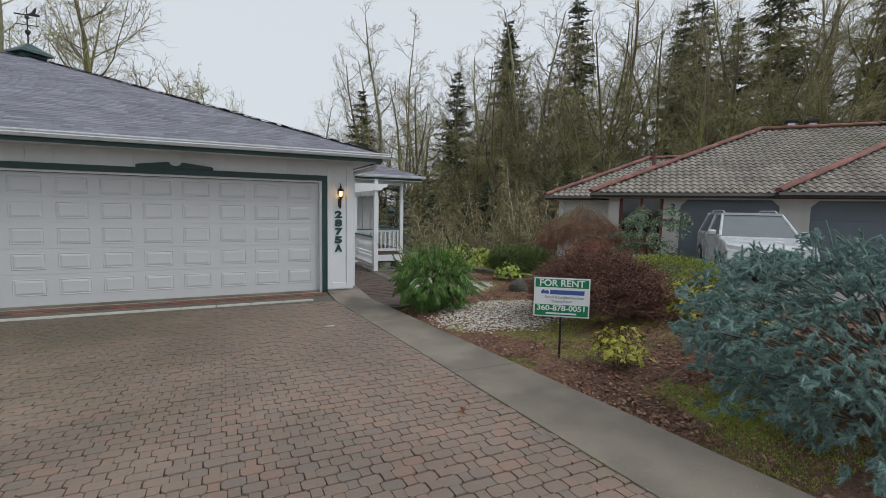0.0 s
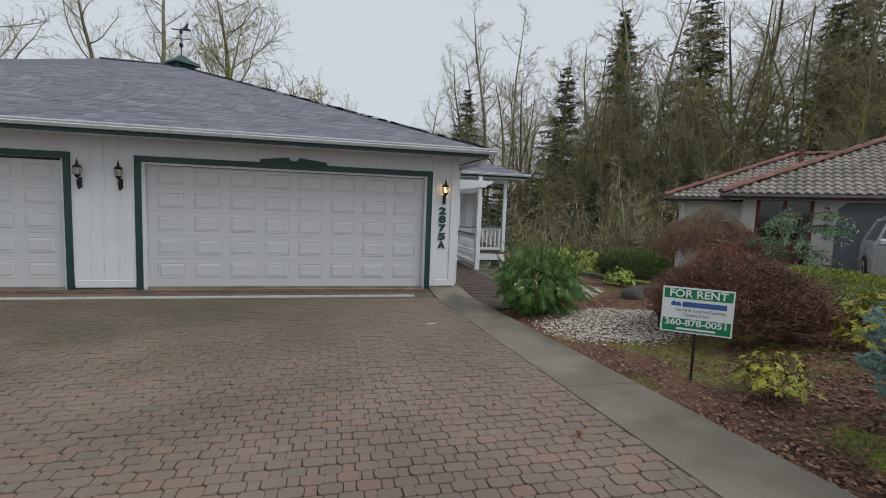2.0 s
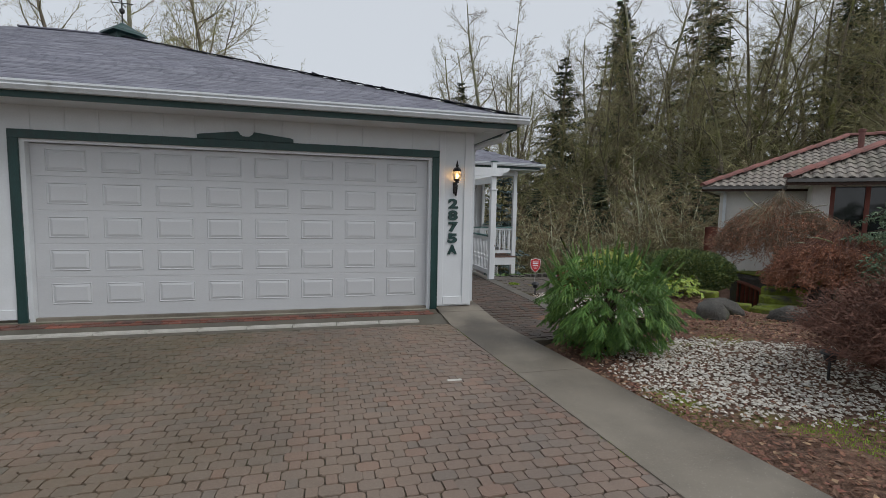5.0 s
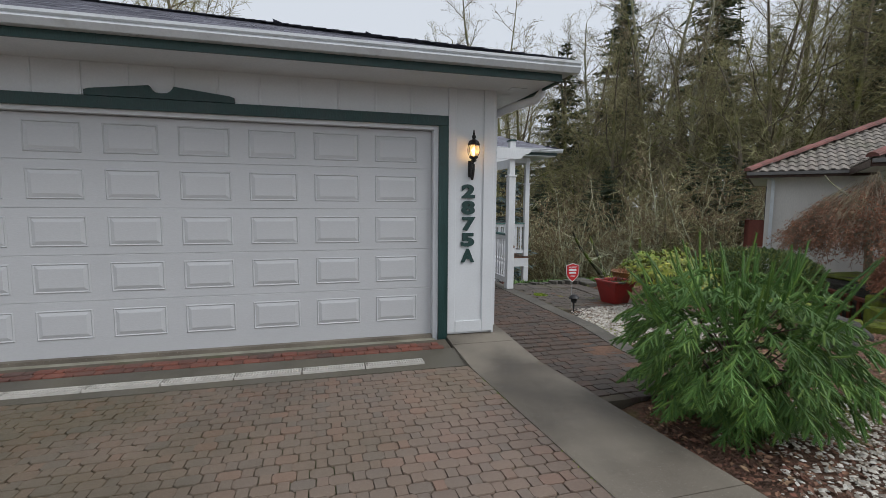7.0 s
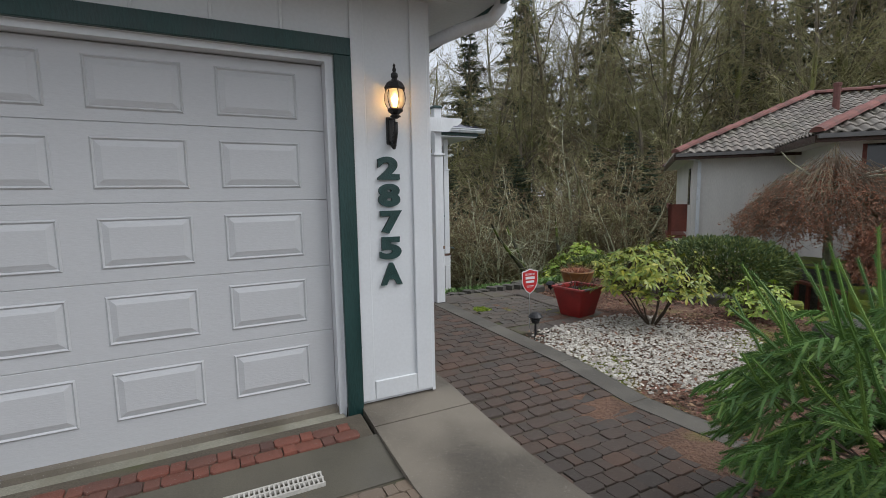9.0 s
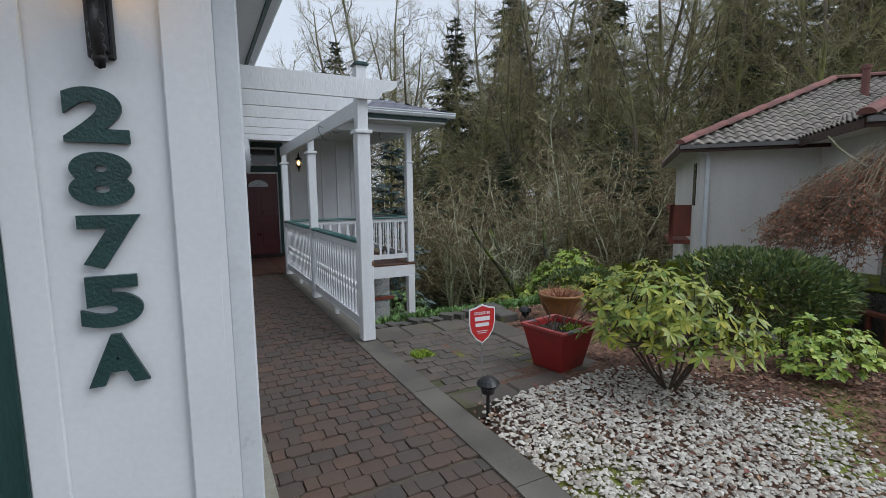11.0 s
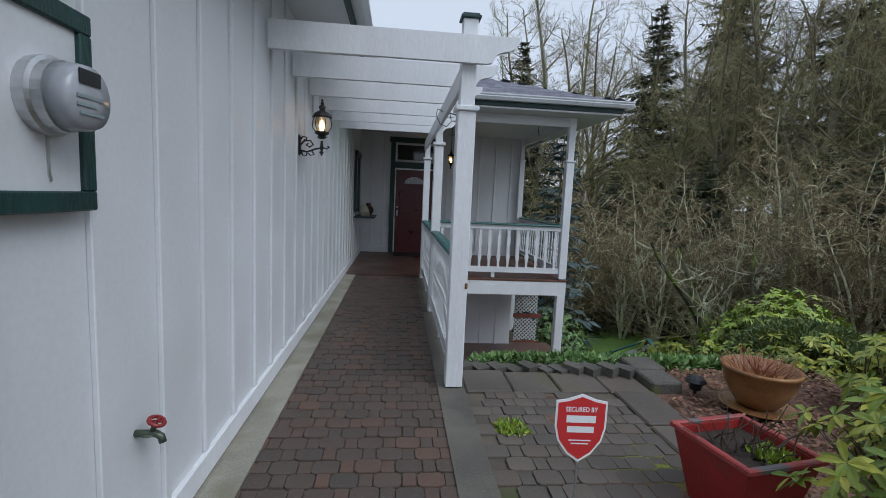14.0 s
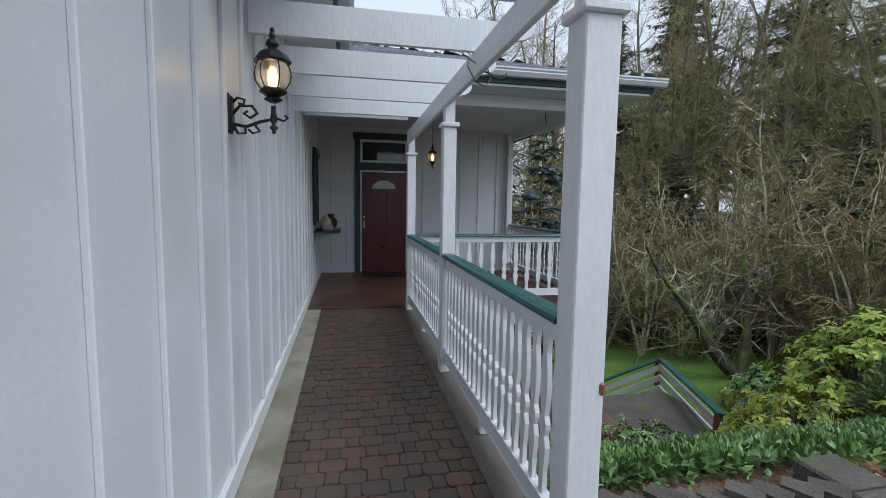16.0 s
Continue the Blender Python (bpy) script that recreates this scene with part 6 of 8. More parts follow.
def leafy_bush(label, at, rx, ry, h, leaves, seed, whorls, per=7, ll=0.11, lw=0.02, stems=9, low=0.25, droop=0.25, name="rhododendron", hollow=0.55, stem_r=0.012, blossom=None):
    """Whorls of long leaves at the tips of bare branching stems."""
    rnd = random.Random(seed)
    t = thing(name, label, "shrub", at)
    wood, leaf = Buf(), Buf()
    tips = []
    for k in range(whorls):
        d = rvec(rnd)
        d.z = abs(d.z)
        sh = rnd.uniform(hollow, 1.0) + 0.16 * noise.noise(d * 2.1 + Vector((seed, 2, 0)))
        tips.append(Vector((d.x * rx * sh, d.y * ry * sh, h * low + d.z * h * (1 - low) * sh)))
    forks = []
    for s in range(stems):
        a = 2 * math.pi * s / stems + rnd.random()
        pts, _ = wander(rnd, Vector((0.04 * math.cos(a), 0.04 * math.sin(a), -0.04)), Vector((math.cos(a) * rx, math.sin(a) * ry, h * 0.9)), h * 0.62, 4, 0.2, 0.02)
        wood.limb(pts, stem_r, stem_r * 0.5, 5)
        forks += pts[2:]
    for p in tips:
        f = min(forks, key=lambda q: (q - p).length)
        mid = f.lerp(p, 0.5) + Vector((0, 0, -0.03))
        if (f - p).length < 0.8 * max(rx, h):
            wood.limb([f, mid, p], stem_r * 0.45, 0.003, 3)
        ax = (Vector((p.x / rx, p.y / ry, 0.9)) + rvec(rnd) * 0.4).normalized()
        u = ax.orthogonal().normalized()
        v = ax.cross(u)
        for q in range(per):
            a = 2 * math.pi * q / per + rnd.uniform(-0.3, 0.3)
            d = (u * math.cos(a) + v * math.sin(a) + ax * rnd.uniform(-0.25, 0.5) + Vector((0, 0, -droop * rnd.random()))).normalized()
            L = ll * rnd.uniform(0.65, 1.15)
            m = p + d * L * 0.5
            s = d.cross(ax).normalized() * lw * rnd.uniform(0.8, 1.1)
            e = p + d * L + Vector((0, 0, -droop * L * 0.7))
            k = len(leaf.v)
            bend = ax * (0.12 * lw)
            leaf.v += [p, p.lerp(m, 0.6) + s * 0.75 + bend, m + (e - m) * 0.35 + s * 0.9 + bend, e, m + (e - m) * 0.35 - s * 0.9 + bend, p.lerp(m, 0.6) - s * 0.75 + bend, m + (e - m) * 0.2]
            leaf.f += [(k, k + 1, k + 6), (k + 1, k + 2, k + 6), (k + 2, k + 3, k + 6), (k + 3, k + 4, k + 6), (k + 4, k + 5, k + 6), (k + 5, k, k + 6)]
    wood.part("branchwork", STEM, t)["kind"] = "stuff"
    leaf.part("foliage", leaves, t)
    return t


leafy_bush("open rhododendron with yellow-green leaves and bare lower stems", (3.02, 0.42, land(3.0, 0.42)), 0.68, 0.68, 0.98, LEAF_BRIGHT, 41, 330, per=7, ll=0.088, lw=0.016, low=0.36, hollow=0.45)
leafy_bush("full rhododendron with fresh green leaves on the bank", (6.4, 5.1, land(6.4, 5.1) - 0.2), 1.15, 1.15, 1.75, LEAF_GREEN, 42, 1200, per=8, ll=0.105, lw=0.021, low=0.1, hollow=0.7)
leafy_bush("rhododendron with yellowing leaves beside the pots", (5.15, 3.5, land(5.15, 3.5) - 0.3), 0.7, 0.7, 0.9, LEAF_BRIGHT, 43, 320, per=8, ll=0.095, lw=0.018, low=0.15, hollow=0.6)
leafy_bush("low rhododendron below the retaining blocks", (4.6, 4.5, land(4.6, 4.5) - 0.22), 0.9, 0.7, 0.72, LEAF_BRIGHT, 44, 380, per=7, ll=0.085, lw=0.018, low=0.1, hollow=0.5)
leafy_bush("sprawling groundcover shrub below the patio", (2.9, 4.5, land(2.9, 4.5) - 0.22), 0.9, 0.5, 0.5, LEAF_COVER, 45, 420, per=7, ll=0.06, lw=0.014, low=0.05, hollow=0.5, name="groundcover_shrub")
leafy_bush("round green shrub beside the lower post", (4.85, 9.9, land(4.85, 9.9)), 0.75, 0.75, 1.15, LEAF_COVER, 46, 620, per=7, ll=0.07, lw=0.018, low=0.05, hollow=0.7, name="round_shrub")
leafy_bush("dark green shrub behind the stair rail", (9.6, 9.2, land(9.6, 9.2)), 1.2, 0.9, 0.85, LEAF_COVER, 47, 500, per=7, ll=0.13, lw=0.03, low=0.05, hollow=0.7, name="laurel_shrub")
leafy_bush("small yellow-leaved shrub in the mulch", (1.12, -7.0, land(1.1, -7.0)), 0.36, 0.36, 0.42, LEAF_YELLOW, 48, 150, per=7, ll=0.045, lw=0.012, low=0.2, hollow=0.45, name="yellow_shrub", stem_r=0.006)
leafy_bush("yellow-green shrub behind the barberry", (3.1, -6.5, land(3.1, -6.5)), 0.5, 0.6, 0.6, LEAF_YELLOW, 49, 220, per=7, ll=0.06, lw=0.016, low=0.1, hollow=0.5, name="yellow_shrub", stem_r=0.006)
leafy_bush("low bright green shrub beside the clipped juniper", (4.3, 0.0, land(4.3, 0.0)), 0.42, 0.42, 0.45, LEAF_GREEN, 50, 160, per=7, ll=0.06, lw=0.016, low=0.1, hollow=0.6, name="low_shrub", stem_r=0.006)
leafy_bush("yellow-green rhododendron on the far side of the bed", (4.75, 2.1, land(4.75, 2.1) - 0.1), 0.5, 0.5, 0.75, LEAF_BRIGHT, 51, 190, per=8, ll=0.095, lw=0.018, low=0.2, hollow=0.6)


def twig_bush(label, at, rx, ry, h, twigs, seed, stems, per, leaf_n=0, leaf_mat=None, name="barberry_bush", weep=False, trunk=0.0):
    """A dense mound of fine twigs; weep: they arch over from a short trunk."""
    rnd = random.Random(seed)
    t = thing(name, label, "shrub", at)
    wood, leaf = Buf(), Buf()
    if weep:
        tr, _ = wander(rnd, Vector((0, 0, -0.1)), Vector((0.1, 0, 1)), h * 0.8, 5, 0.15, 0.0)
        mw = Buf()
        mw.limb(tr, 0.07, 0.05, 8)
        for k in range(9):
            a = 2 * math.pi * k / 9 + rnd.random() * 0.4
            q, _ = wander(rnd, tr[rnd.randint(3, 5)], Vector((math.cos(a) * rx, math.sin(a) * ry, h * 0.35)), max(rx, ry) * 0.75, 5, 0.25, -0.04)
            mw.limb(q, 0.03, 0.01, 5)
        mw.part("trunk", PALE_BARK, t, "pale mossy trunk")
    for k in range(stems):
        d = rvec(rnd)
        d.z = abs(d.z)
        sh = rnd.uniform(0.75, 1.0) + 0.1 * noise.noise(d * 2.2 + Vector((seed, 0, 1)))
        if weep:
            top = Vector((d.x * rx * sh, d.y * ry * sh, h * 0.42 + h * 0.58 * d.z * sh))
            out = Vector((d.x, d.y, -0.25)).normalized()
            pts, e = wander(rnd, top - out * 0.25 - Vector((0, 0, 0.0)), out, rnd.uniform(0.35, 0.7), 4, 0.22, -0.28)
        else:
            foot = Vector((d.x * rx * 0.25, d.y * ry * 0.25, 0))
            end = Vector((d.x * rx * sh, d.y * ry * sh, max(h * d.z * sh, 0.12)))
            st = foot.lerp(end, rnd.uniform(0.35, 0.6))
            pts, e = wander(rnd, st, (end - st + Vector((0, 0, 0.15))).normalized(), (end - st).length, 4, 0.2, 0.02)
        wood.limb(pts, 0.0048, 0.002, 3)
        for q in range(per):
            b = pts[rnd.randint(1, 3)].lerp(pts[4], rnd.random())
            dd = ((pts[4] - pts[0]).normalized() + rvec(rnd) * 0.9).normalized()
            wood.needle(b, dd, dd.orthogonal().normalized(), rnd.uniform(0.06, 0.2), 0.0035)
            for _ in range(leaf_n):
                leaf.leaf(b + dd * rnd.uniform(0, 0.1), rvec(rnd), rvec(rnd), rnd.uniform(0.03, 0.055), 0.009)
    wood.part("twig_mass", twigs, t)
    if leaf_n:
        leaf.part("foliage", leaf_mat, t)
    return t


twig_bush("broad leafless barberry with dense dark red twigs", (2.55, -5.15, land(2.55, -5.15)), 1.15, 1.35, 1.0, BARBERRY, 61, 1500, 11, leaf_n=1, leaf_mat=BARBERRY)
MAPLE_AT = (7.45, 0.7)
twig_bush("weeping laceleaf maple with rusty dry leaves", (*MAPLE_AT, 0.25), 1.25, 1.25, 1.75, BROWN_TWIG, 62, 1700, 8, leaf_n=2, leaf_mat=MAPLE_LEAF, name="laceleaf_maple", weep=True)
twig_bush("smaller rusty laceleaf maple beside the rail", (7.0, -0.95, 0.1), 1.2, 1.0, 1.25, BARBERRY, 63, 1200, 8, leaf_n=6, leaf_mat=MAPLE_LEAF, name="laceleaf_maple", weep=True)


def clipped(label, at, rx, ry, h, leaves, seed, n, flat=0.75, name="clipped_juniper", boxy=2.6, z0=0.0, size=0.05):
    """A sheared shrub: short sprays standing out of a rounded block."""
    rnd = random.Random(seed)
    t = thing(name, label, "shrub", at)
    leaf, wood = Buf(), Buf()
    for s in range(5):
        q, _ = wander(rnd, Vector((rnd.uniform(-0.2, 0.2), rnd.uniform(-0.2, 0.2), -0.05)), Vector((rnd.uniform(-0.6, 0.6), rnd.uniform(-0.6, 0.6), 1)), h * 0.8, 4, 0.25, 0)
        wood.limb(q, 0.035, 0.012, 5)
    for k in range(n):
        d = rvec(rnd)
        e = (abs(d.x) ** boxy + abs(d.y) ** boxy + abs(d.z) ** boxy) ** (-1 / boxy)
        sh = e * (rnd.uniform(0.8, 1.0) + 0.07 * noise.noise(d * 3 + Vector((seed, 1, 1))))
        p = Vector((d.x * rx * sh, d.y * ry * sh, z0 + (h - z0) * (0.5 + 0.5 * d.z * sh)))
        out = (d + Vector((0, 0, 0.4)) + rvec(rnd) * 0.5).normalized()
        for _ in range(3):
            leaf.leaf(p + rvec(rnd) * 0.02, (out + rvec(rnd) * 0.6).normalized(), rvec(rnd), size * rnd.uniform(0.7, 1.4), size * 0.22)
    wood.part("branchwork", STEM, t)["kind"] = "stuff"
    leaf.part("foliage", leaves, t)
    return t


clipped("flat-topped clipped juniper with dark underside", (5.5, 1.2, land(5.2, 1.2) - 0.05), 0.82, 0.9, 1.1, HEDGE, 71, 6500, z0=0.25, size=0.06)
clipped("low clipped box hedge beside the neighbour's drive", (5.6, -4.0, 0.25), 0.9, 1.0, 0.72, BOX, 72, 5000, boxy=4, size=0.05, name="box_hedge")
clipped("rounded dark evergreen beside the rhododendron", (5.6, 3.9, land(5.6, 3.9)), 0.7, 0.7, 1.1, HEDGE, 73, 3500, size=0.06, name="round_evergreen")


def weeping_cedar(at):
    rnd = random.Random(81)
    t = thing("weeping_cedar", "grey-green weeping cedar against the neighbour's wall", "shrub", at)
    leaf, wood = Buf(), Buf()
    tr, _ = wander(rnd, Vector((0, 0, 0)), Vector((0.1, 0, 1)), 1.75, 6, 0.12, 0)
    wood.limb(tr, 0.05, 0.02, 6)
    for k in range(70):
        a = rnd.uniform(0, 2 * math.pi)
        p = tr[rnd.randint(1, 6)]
        pts, _ = wander(rnd, p, Vector((math.cos(a), math.sin(a), 0.6)), rnd.uniform(0.7, 1.3), 6, 0.15, -0.2)
        wood.limb(pts, 0.012, 0.003, 3)
        for q in range(60):
            b = pts[rnd.randint(1, 5)].lerp(pts[6], rnd.random() * 0.5)
            leaf.leaf(b + rvec(rnd) * 0.06, (Vector((0, 0, -0.7)) + rvec(rnd)).normalized(), rvec(rnd), rnd.uniform(0.06, 0.14), 0.014)
    wood.part("branchwork", STEM, t)["kind"] = "stuff"
    leaf.part("foliage", WEEPING, t)


weeping_cedar((7.1, -2.08, 0.15))


# ---- gravel, mulch and tufts ----
def pebbles(name, label, category, material, n, spot, size, seed, flat=0.6):
    rnd = random.Random(seed)
    b = Buf()
    base = [Vector(p) for p in ((1, 0, 0), (-1, 0, 0), (0, 1, 0), (0, -1, 0), (0, 0, 1), (0.7, 0.7, 0.5), (-0.7, -0.6, 0.5))]
    tri = [(5, 4, 0), (5, 2, 4), (5, 0, 2), (6, 4, 1), (6, 3, 4), (6, 1, 3), (4, 2, 1), (4, 3, 0)]
    made = 0
    while made < n:
        q = spot(rnd)
        if q is None:
            continue
        made += 1
        x, y = q
        s = size * rnd.uniform(0.5, 1.4)
        rz, tilt = rnd.uniform(0, 6.28), Matrix.Rotation(rnd.uniform(-0.5, 0.5), 3, "X")
        m = Matrix.Rotation(rz, 3, "Z") @ tilt @ Matrix.Diagonal((rnd.uniform(0.7, 1.3), rnd.uniform(0.5, 1.0), flat))
        c = Vector((x, y, land(x, y) - 0.038 + 0.03 * noise.noise((x * 0.9, y * 0.9, 0)) + s * rnd.uniform(0.1, 0.5)))
        k = len(b.v)
        b.v += [c + m @ (p * s * rnd.uniform(0.75, 1.2)) for p in base]
        b.f += [tuple(k + i for i in f) for f in tri]
    ob = new(name, b.mesh(name, material))
    tagged(ob, label, category, kind="stuff")


def in_bed(x, y):
    if y > 3.3 or y < -11 or x > 5.0:
        return False
    left = 1.5 if y > -1.3 else 0.2 + 1.3 * smooth(-2.6, -1.3, y)
    if 1.45 < x < 3.0 + 0.3 * (y > 2.6) and y > 0.9:
        return False
    return x > left


def gravel_e(x, y):
    """Under 1 inside the two patches of gravel."""
    e = min(((x - 2.4) / 1.08) ** 2 + ((y + 0.05) / 1.08) ** 2, ((x - 1.55) / 1.15) ** 2 + ((y + 3.9) / 1.35) ** 2)
    return e + 0.5 * noise.noise((x * 1.4, y * 1.4, 5))


def moss(x, y):
    """Over 0 where moss and grass grow in the bed."""
    return noise.noise((x * 0.9, y * 0.9, 9)) + (0.13 if y < -5 else -0.25) + 0.22 * (x < 1.2) * (y < -5)


def gravel_spot(rnd):
    x, y = (rnd.uniform(1.5, 4.0), rnd.uniform(-1.7, 1.2)) if rnd.random() < 0.55 else (rnd.uniform(0.2, 3.4), rnd.uniform(-5.8, -2.0))
    return (x, y) if gravel_e(x, y) + rnd.uniform(-0.25, 0.4) < 1 and in_bed(x, y) else None


def mulch_spot(rnd):
    x, y = rnd.uniform(0.2, 5.0), rnd.uniform(-9.5, 3.3)
    if not in_bed(x, y) or (gravel_e(x, y) < 0.9 and rnd.random() < 0.82) or (moss(x, y) > 0.12 and rnd.random() < 0.75):
        return None
    return x, y


pebbles("white_gravel", "white quartz gravel strewn among dead leaves", "gravel", PEBBLE, 13500, gravel_spot, 0.0165, 91)
pebbles("mulch", "red-brown bark mulch and dead leaves", "mulch", MULCH, 34000, mulch_spot, 0.015, 92, flat=0.25)

ll = Buf()
rl2 = random.Random(98)
while len(ll.f) < 2 * 15000:
    q = mulch_spot(rl2)
    if q is None or noise.noise((q[0] * 1.1, q[1] * 1.1, 7)) < rl2.uniform(-0.5, 0.35):
        continue
    z = land(*q) - 0.028 + 0.03 * noise.noise((q[0] * 0.9, q[1] * 0.9, 0)) + rl2.uniform(0, 0.015)
    d = rvec(rl2)
    d.z *= 0.25
    ll.leaf(Vector((*q, z)), d.normalized(), Vector((rl2.uniform(-0.5, 0.5), rl2.uniform(-0.5, 0.5), 1)), rl2.uniform(0.028, 0.065), rl2.uniform(0.009, 0.019))
tagged(new("leaf_litter", ll.mesh("leaf_litter", LITTER)), "brown and rusty dead leaves strewn over the bed", "leaf litter", kind="stuff")

gb = Buf()
rg = random.Random(93)
for _ in range(70000):
    x, y = rg.uniform(0.2, 3.6), rg.uniform(-9.2, -2.6)
    if not in_bed(x, y) or moss(x, y) < rg.uniform(0.04, 0.22) or gravel_e(x, y) < 0.8:
        continue
    z = land(x, y) - 0.042 + 0.03 * noise.noise((x * 0.9, y * 0.9, 0))
    h = rg.uniform(0.01, 0.024)
    gb.needle(Vector((x, y, z)), (Vector((rg.uniform(-0.6, 0.6), rg.uniform(-0.6, 0.6), 1))).normalized(), Vector((math.cos(x * 99), math.sin(x * 99), 0)), h, 0.005)
for _ in range(9000):
    x, y = -0.567 + rg.gauss(0, 0.007), rg.uniform(-12.5, -0.95)
    if noise.noise((x * 3, y * 1.3, 4)) > rg.uniform(-0.25, 0.2):
        gb.needle(Vector((x, y, drive_z(y) - 0.004)), Vector((rg.uniform(-0.9, 0.9), rg.uniform(-0.9, 0.9), 1)).normalized(), Vector((math.cos(y * 99), math.sin(y * 99), 0)), rg.uniform(0.008, 0.02), 0.004)
for cx, cy, r in ((1.72, 2.05, 0.09), (1.68, 2.02, 0.07)):
    for _ in range(120):
        gb.leaf(Vector((cx + rg.uniform(-r, r), cy + rg.uniform(-r, r), -0.02)), (rvec(rg) + Vector((0, 0, 0.8))).normalized(), rvec(rg), 0.04, 0.01)
tagged(new("grass_tufts", gb.mesh("grass_tufts", GRASS)), "tufts of moss and grass in the mulch and paving", "grass", kind="stuff")

cb = Buf()
rc = random.Random(94)
for k in range(6800):
    x, y = (rc.uniform(1.7, 9.5), rc.uniform(3.3, 10.5)) if k % 4 else (rc.uniform(1.9, 5.0), rc.uniform(3.45, 4.1))
    if (1.4 < x < 4.4 and y > 4.1) or (x > 6.4 and 6.5 < y < 9.5):
        continue
    if noise.noise((x * 0.6, y * 0.6, 2)) < (-0.3 if y < 4.2 else 0.05) or (x > 4.4 and y > 5.5):
        continue
    p = Vector((x, y, land(x, y) - 0.02))
    for _ in range(4):
        d = (rvec(rc) + Vector((0, 0, 0.9))).normalized()
        cb.leaf(p + d * 0.08, (d + rvec(rc) * 0.7).normalized(), rvec(rc), rc.uniform(0.05, 0.1), 0.02)
tagged(new("groundcover", cb.mesh("groundcover", LEAF_COVER)), "low leafy groundcover on the bank below the patio", "groundcover", kind="stuff")

lf = Buf()
rf = random.Random(95)
for x, y in ((-1.0, -7.35), (-0.98, -7.38)):
    for _ in range(4):
        lf.leaf(Vector((x, y, drive_z(y) + 0.008)), (rvec(rf) * 1.0 + Vector((0, 0, 0.1))).normalized(), Vector((0, 0, 1)), 0.06, 0.022)
fl = new("fallen_leaf", lf.mesh("fallen_leaf", MAPLE_LEAF))
tagged(fl, "curled brown fallen leaf on the driveway", "leaf")
ch = thing("white_chip", "small white scrap lying on the driveway", "litter", (-1.22, -3.45, drive_z(-3.45)))
part("scrap", boxes((-0.07, 0.07, -0.02, 0.02, 0.0, 0.008), bevel=0.003), DRAIN, ch)

# ---- pots, path lights, signs ----
rp = thing("square_planter", "red plastic square planter with a scuffed rim and dead stems", "planter", (2.63, 1.22, -0.02), rz=10)
rp.scale = (0.8, 0.8, 0.78)
bm = bmesh.new()
W0, W1, H = 0.185, 0.27, 0.46
ring = []
for w, z in ((W0 - 0.01, 0.0), (W0, 0.02), (W1, H), (W1 - 0.025, H), (W1 - 0.03, H - 0.06)):
    ring.append([bm.verts.new((sx * w, sy * w, z)) for sx, sy in ((-1, -1), (1, -1), (1, 1), (-1, 1))])
for a, b in zip(ring, ring[1:]):
    for i in range(4):
        bm.faces.new((a[i], a[(i + 1) % 4], b[(i + 1) % 4], b[i]))
bm.faces.new(ring[0][::-1])
bm.faces.new(ring[-1])
part("tub", bm, RED_POT, rp)
part("rim", boxes((-W1 - 0.02, W1 + 0.02, -W1 - 0.02, -W1 + 0.02, H - 0.012, H + 0.025), (-W1 - 0.02, W1 + 0.02, W1 - 0.02, W1 + 0.02, H - 0.012, H + 0.025), (-W1 - 0.02, -W1 + 0.02, -W1 + 0.02, W1 - 0.02, H - 0.012, H + 0.025), (W1 - 0.02, W1 + 0.02, -W1 + 0.02, W1 - 0.02, H - 0.012, H + 0.025), bevel=0.008), POT_RIM, rp, "scuffed rim")
part("soil", boxes((-W1 + 0.035, W1 - 0.035, -W1 + 0.035, W1 - 0.035, H - 0.1, H - 0.05)), SOIL, rp)
db = Buf()
rd = random.Random(96)
for _ in range(26):
    pts, _ = wander(rd, Vector((rd.uniform(-0.2, 0.2), rd.uniform(-0.2, 0.2), H - 0.06)), Vector((rd.uniform(-0.8, 0.8), rd.uniform(-0.8, 0.8), 1)), rd.uniform(0.12, 0.42), 4, 0.35, -0.05)
    db.limb(pts, 0.006, 0.003, 4)
db.part("dead_growth", STEM, rp, "dead brown stems")["kind"] = "stuff"
gl = Buf()
for _ in range(180):
    gl.leaf(Vector((rd.uniform(0.0, 0.2), rd.uniform(-0.2, 0.0), H - 0.05)), (rvec(rd) + Vector((0, 0, 1))).normalized(), rvec(rd), 0.06, 0.012)
gl.part("sprout", LEAF_GREEN, rp, "fresh green sprouts")

tp = thing("round_pot", "glazed terracotta bowl with dead stalks on a saucer", "plant pot", (3.62, 2.3, land(3.6, 2.3) - 0.03))
tp.scale = (0.9, 0.9, 0.9)
part("bowl", lathe(bmesh.new(), [(0.13, 0.03), (0.19, 0.1), (0.25, 0.22), (0.275, 0.33), (0.29, 0.335), (0.29, 0.36), (0.265, 0.36), (0.25, 0.32), (0.05, 0.31)], sides=28), TERRACOTTA, tp, smooth=True)
part("saucer", lathe(bmesh.new(), [(0.2, 0.0), (0.27, 0.03), (0.275, 0.04), (0.26, 0.035), (0.1, 0.028)], sides=28), TERRACOTTA, tp, smooth=True)
db = Buf()
for _ in range(140):
    a, r = rd.uniform(0, 6.28), rd.uniform(0, 0.22)
    pts, _ = wander(rd, Vector((r * math.cos(a), r * math.sin(a), 0.3)), Vector((math.cos(a) * 0.7, math.sin(a) * 0.7, 1)), rd.uniform(0.08, 0.2), 3, 0.3, -0.05)
    db.limb(pts, 0.004, 0.002, 3)
db.part("dead_growth", MAPLE_LEAF, tp, "dry brown stalks")


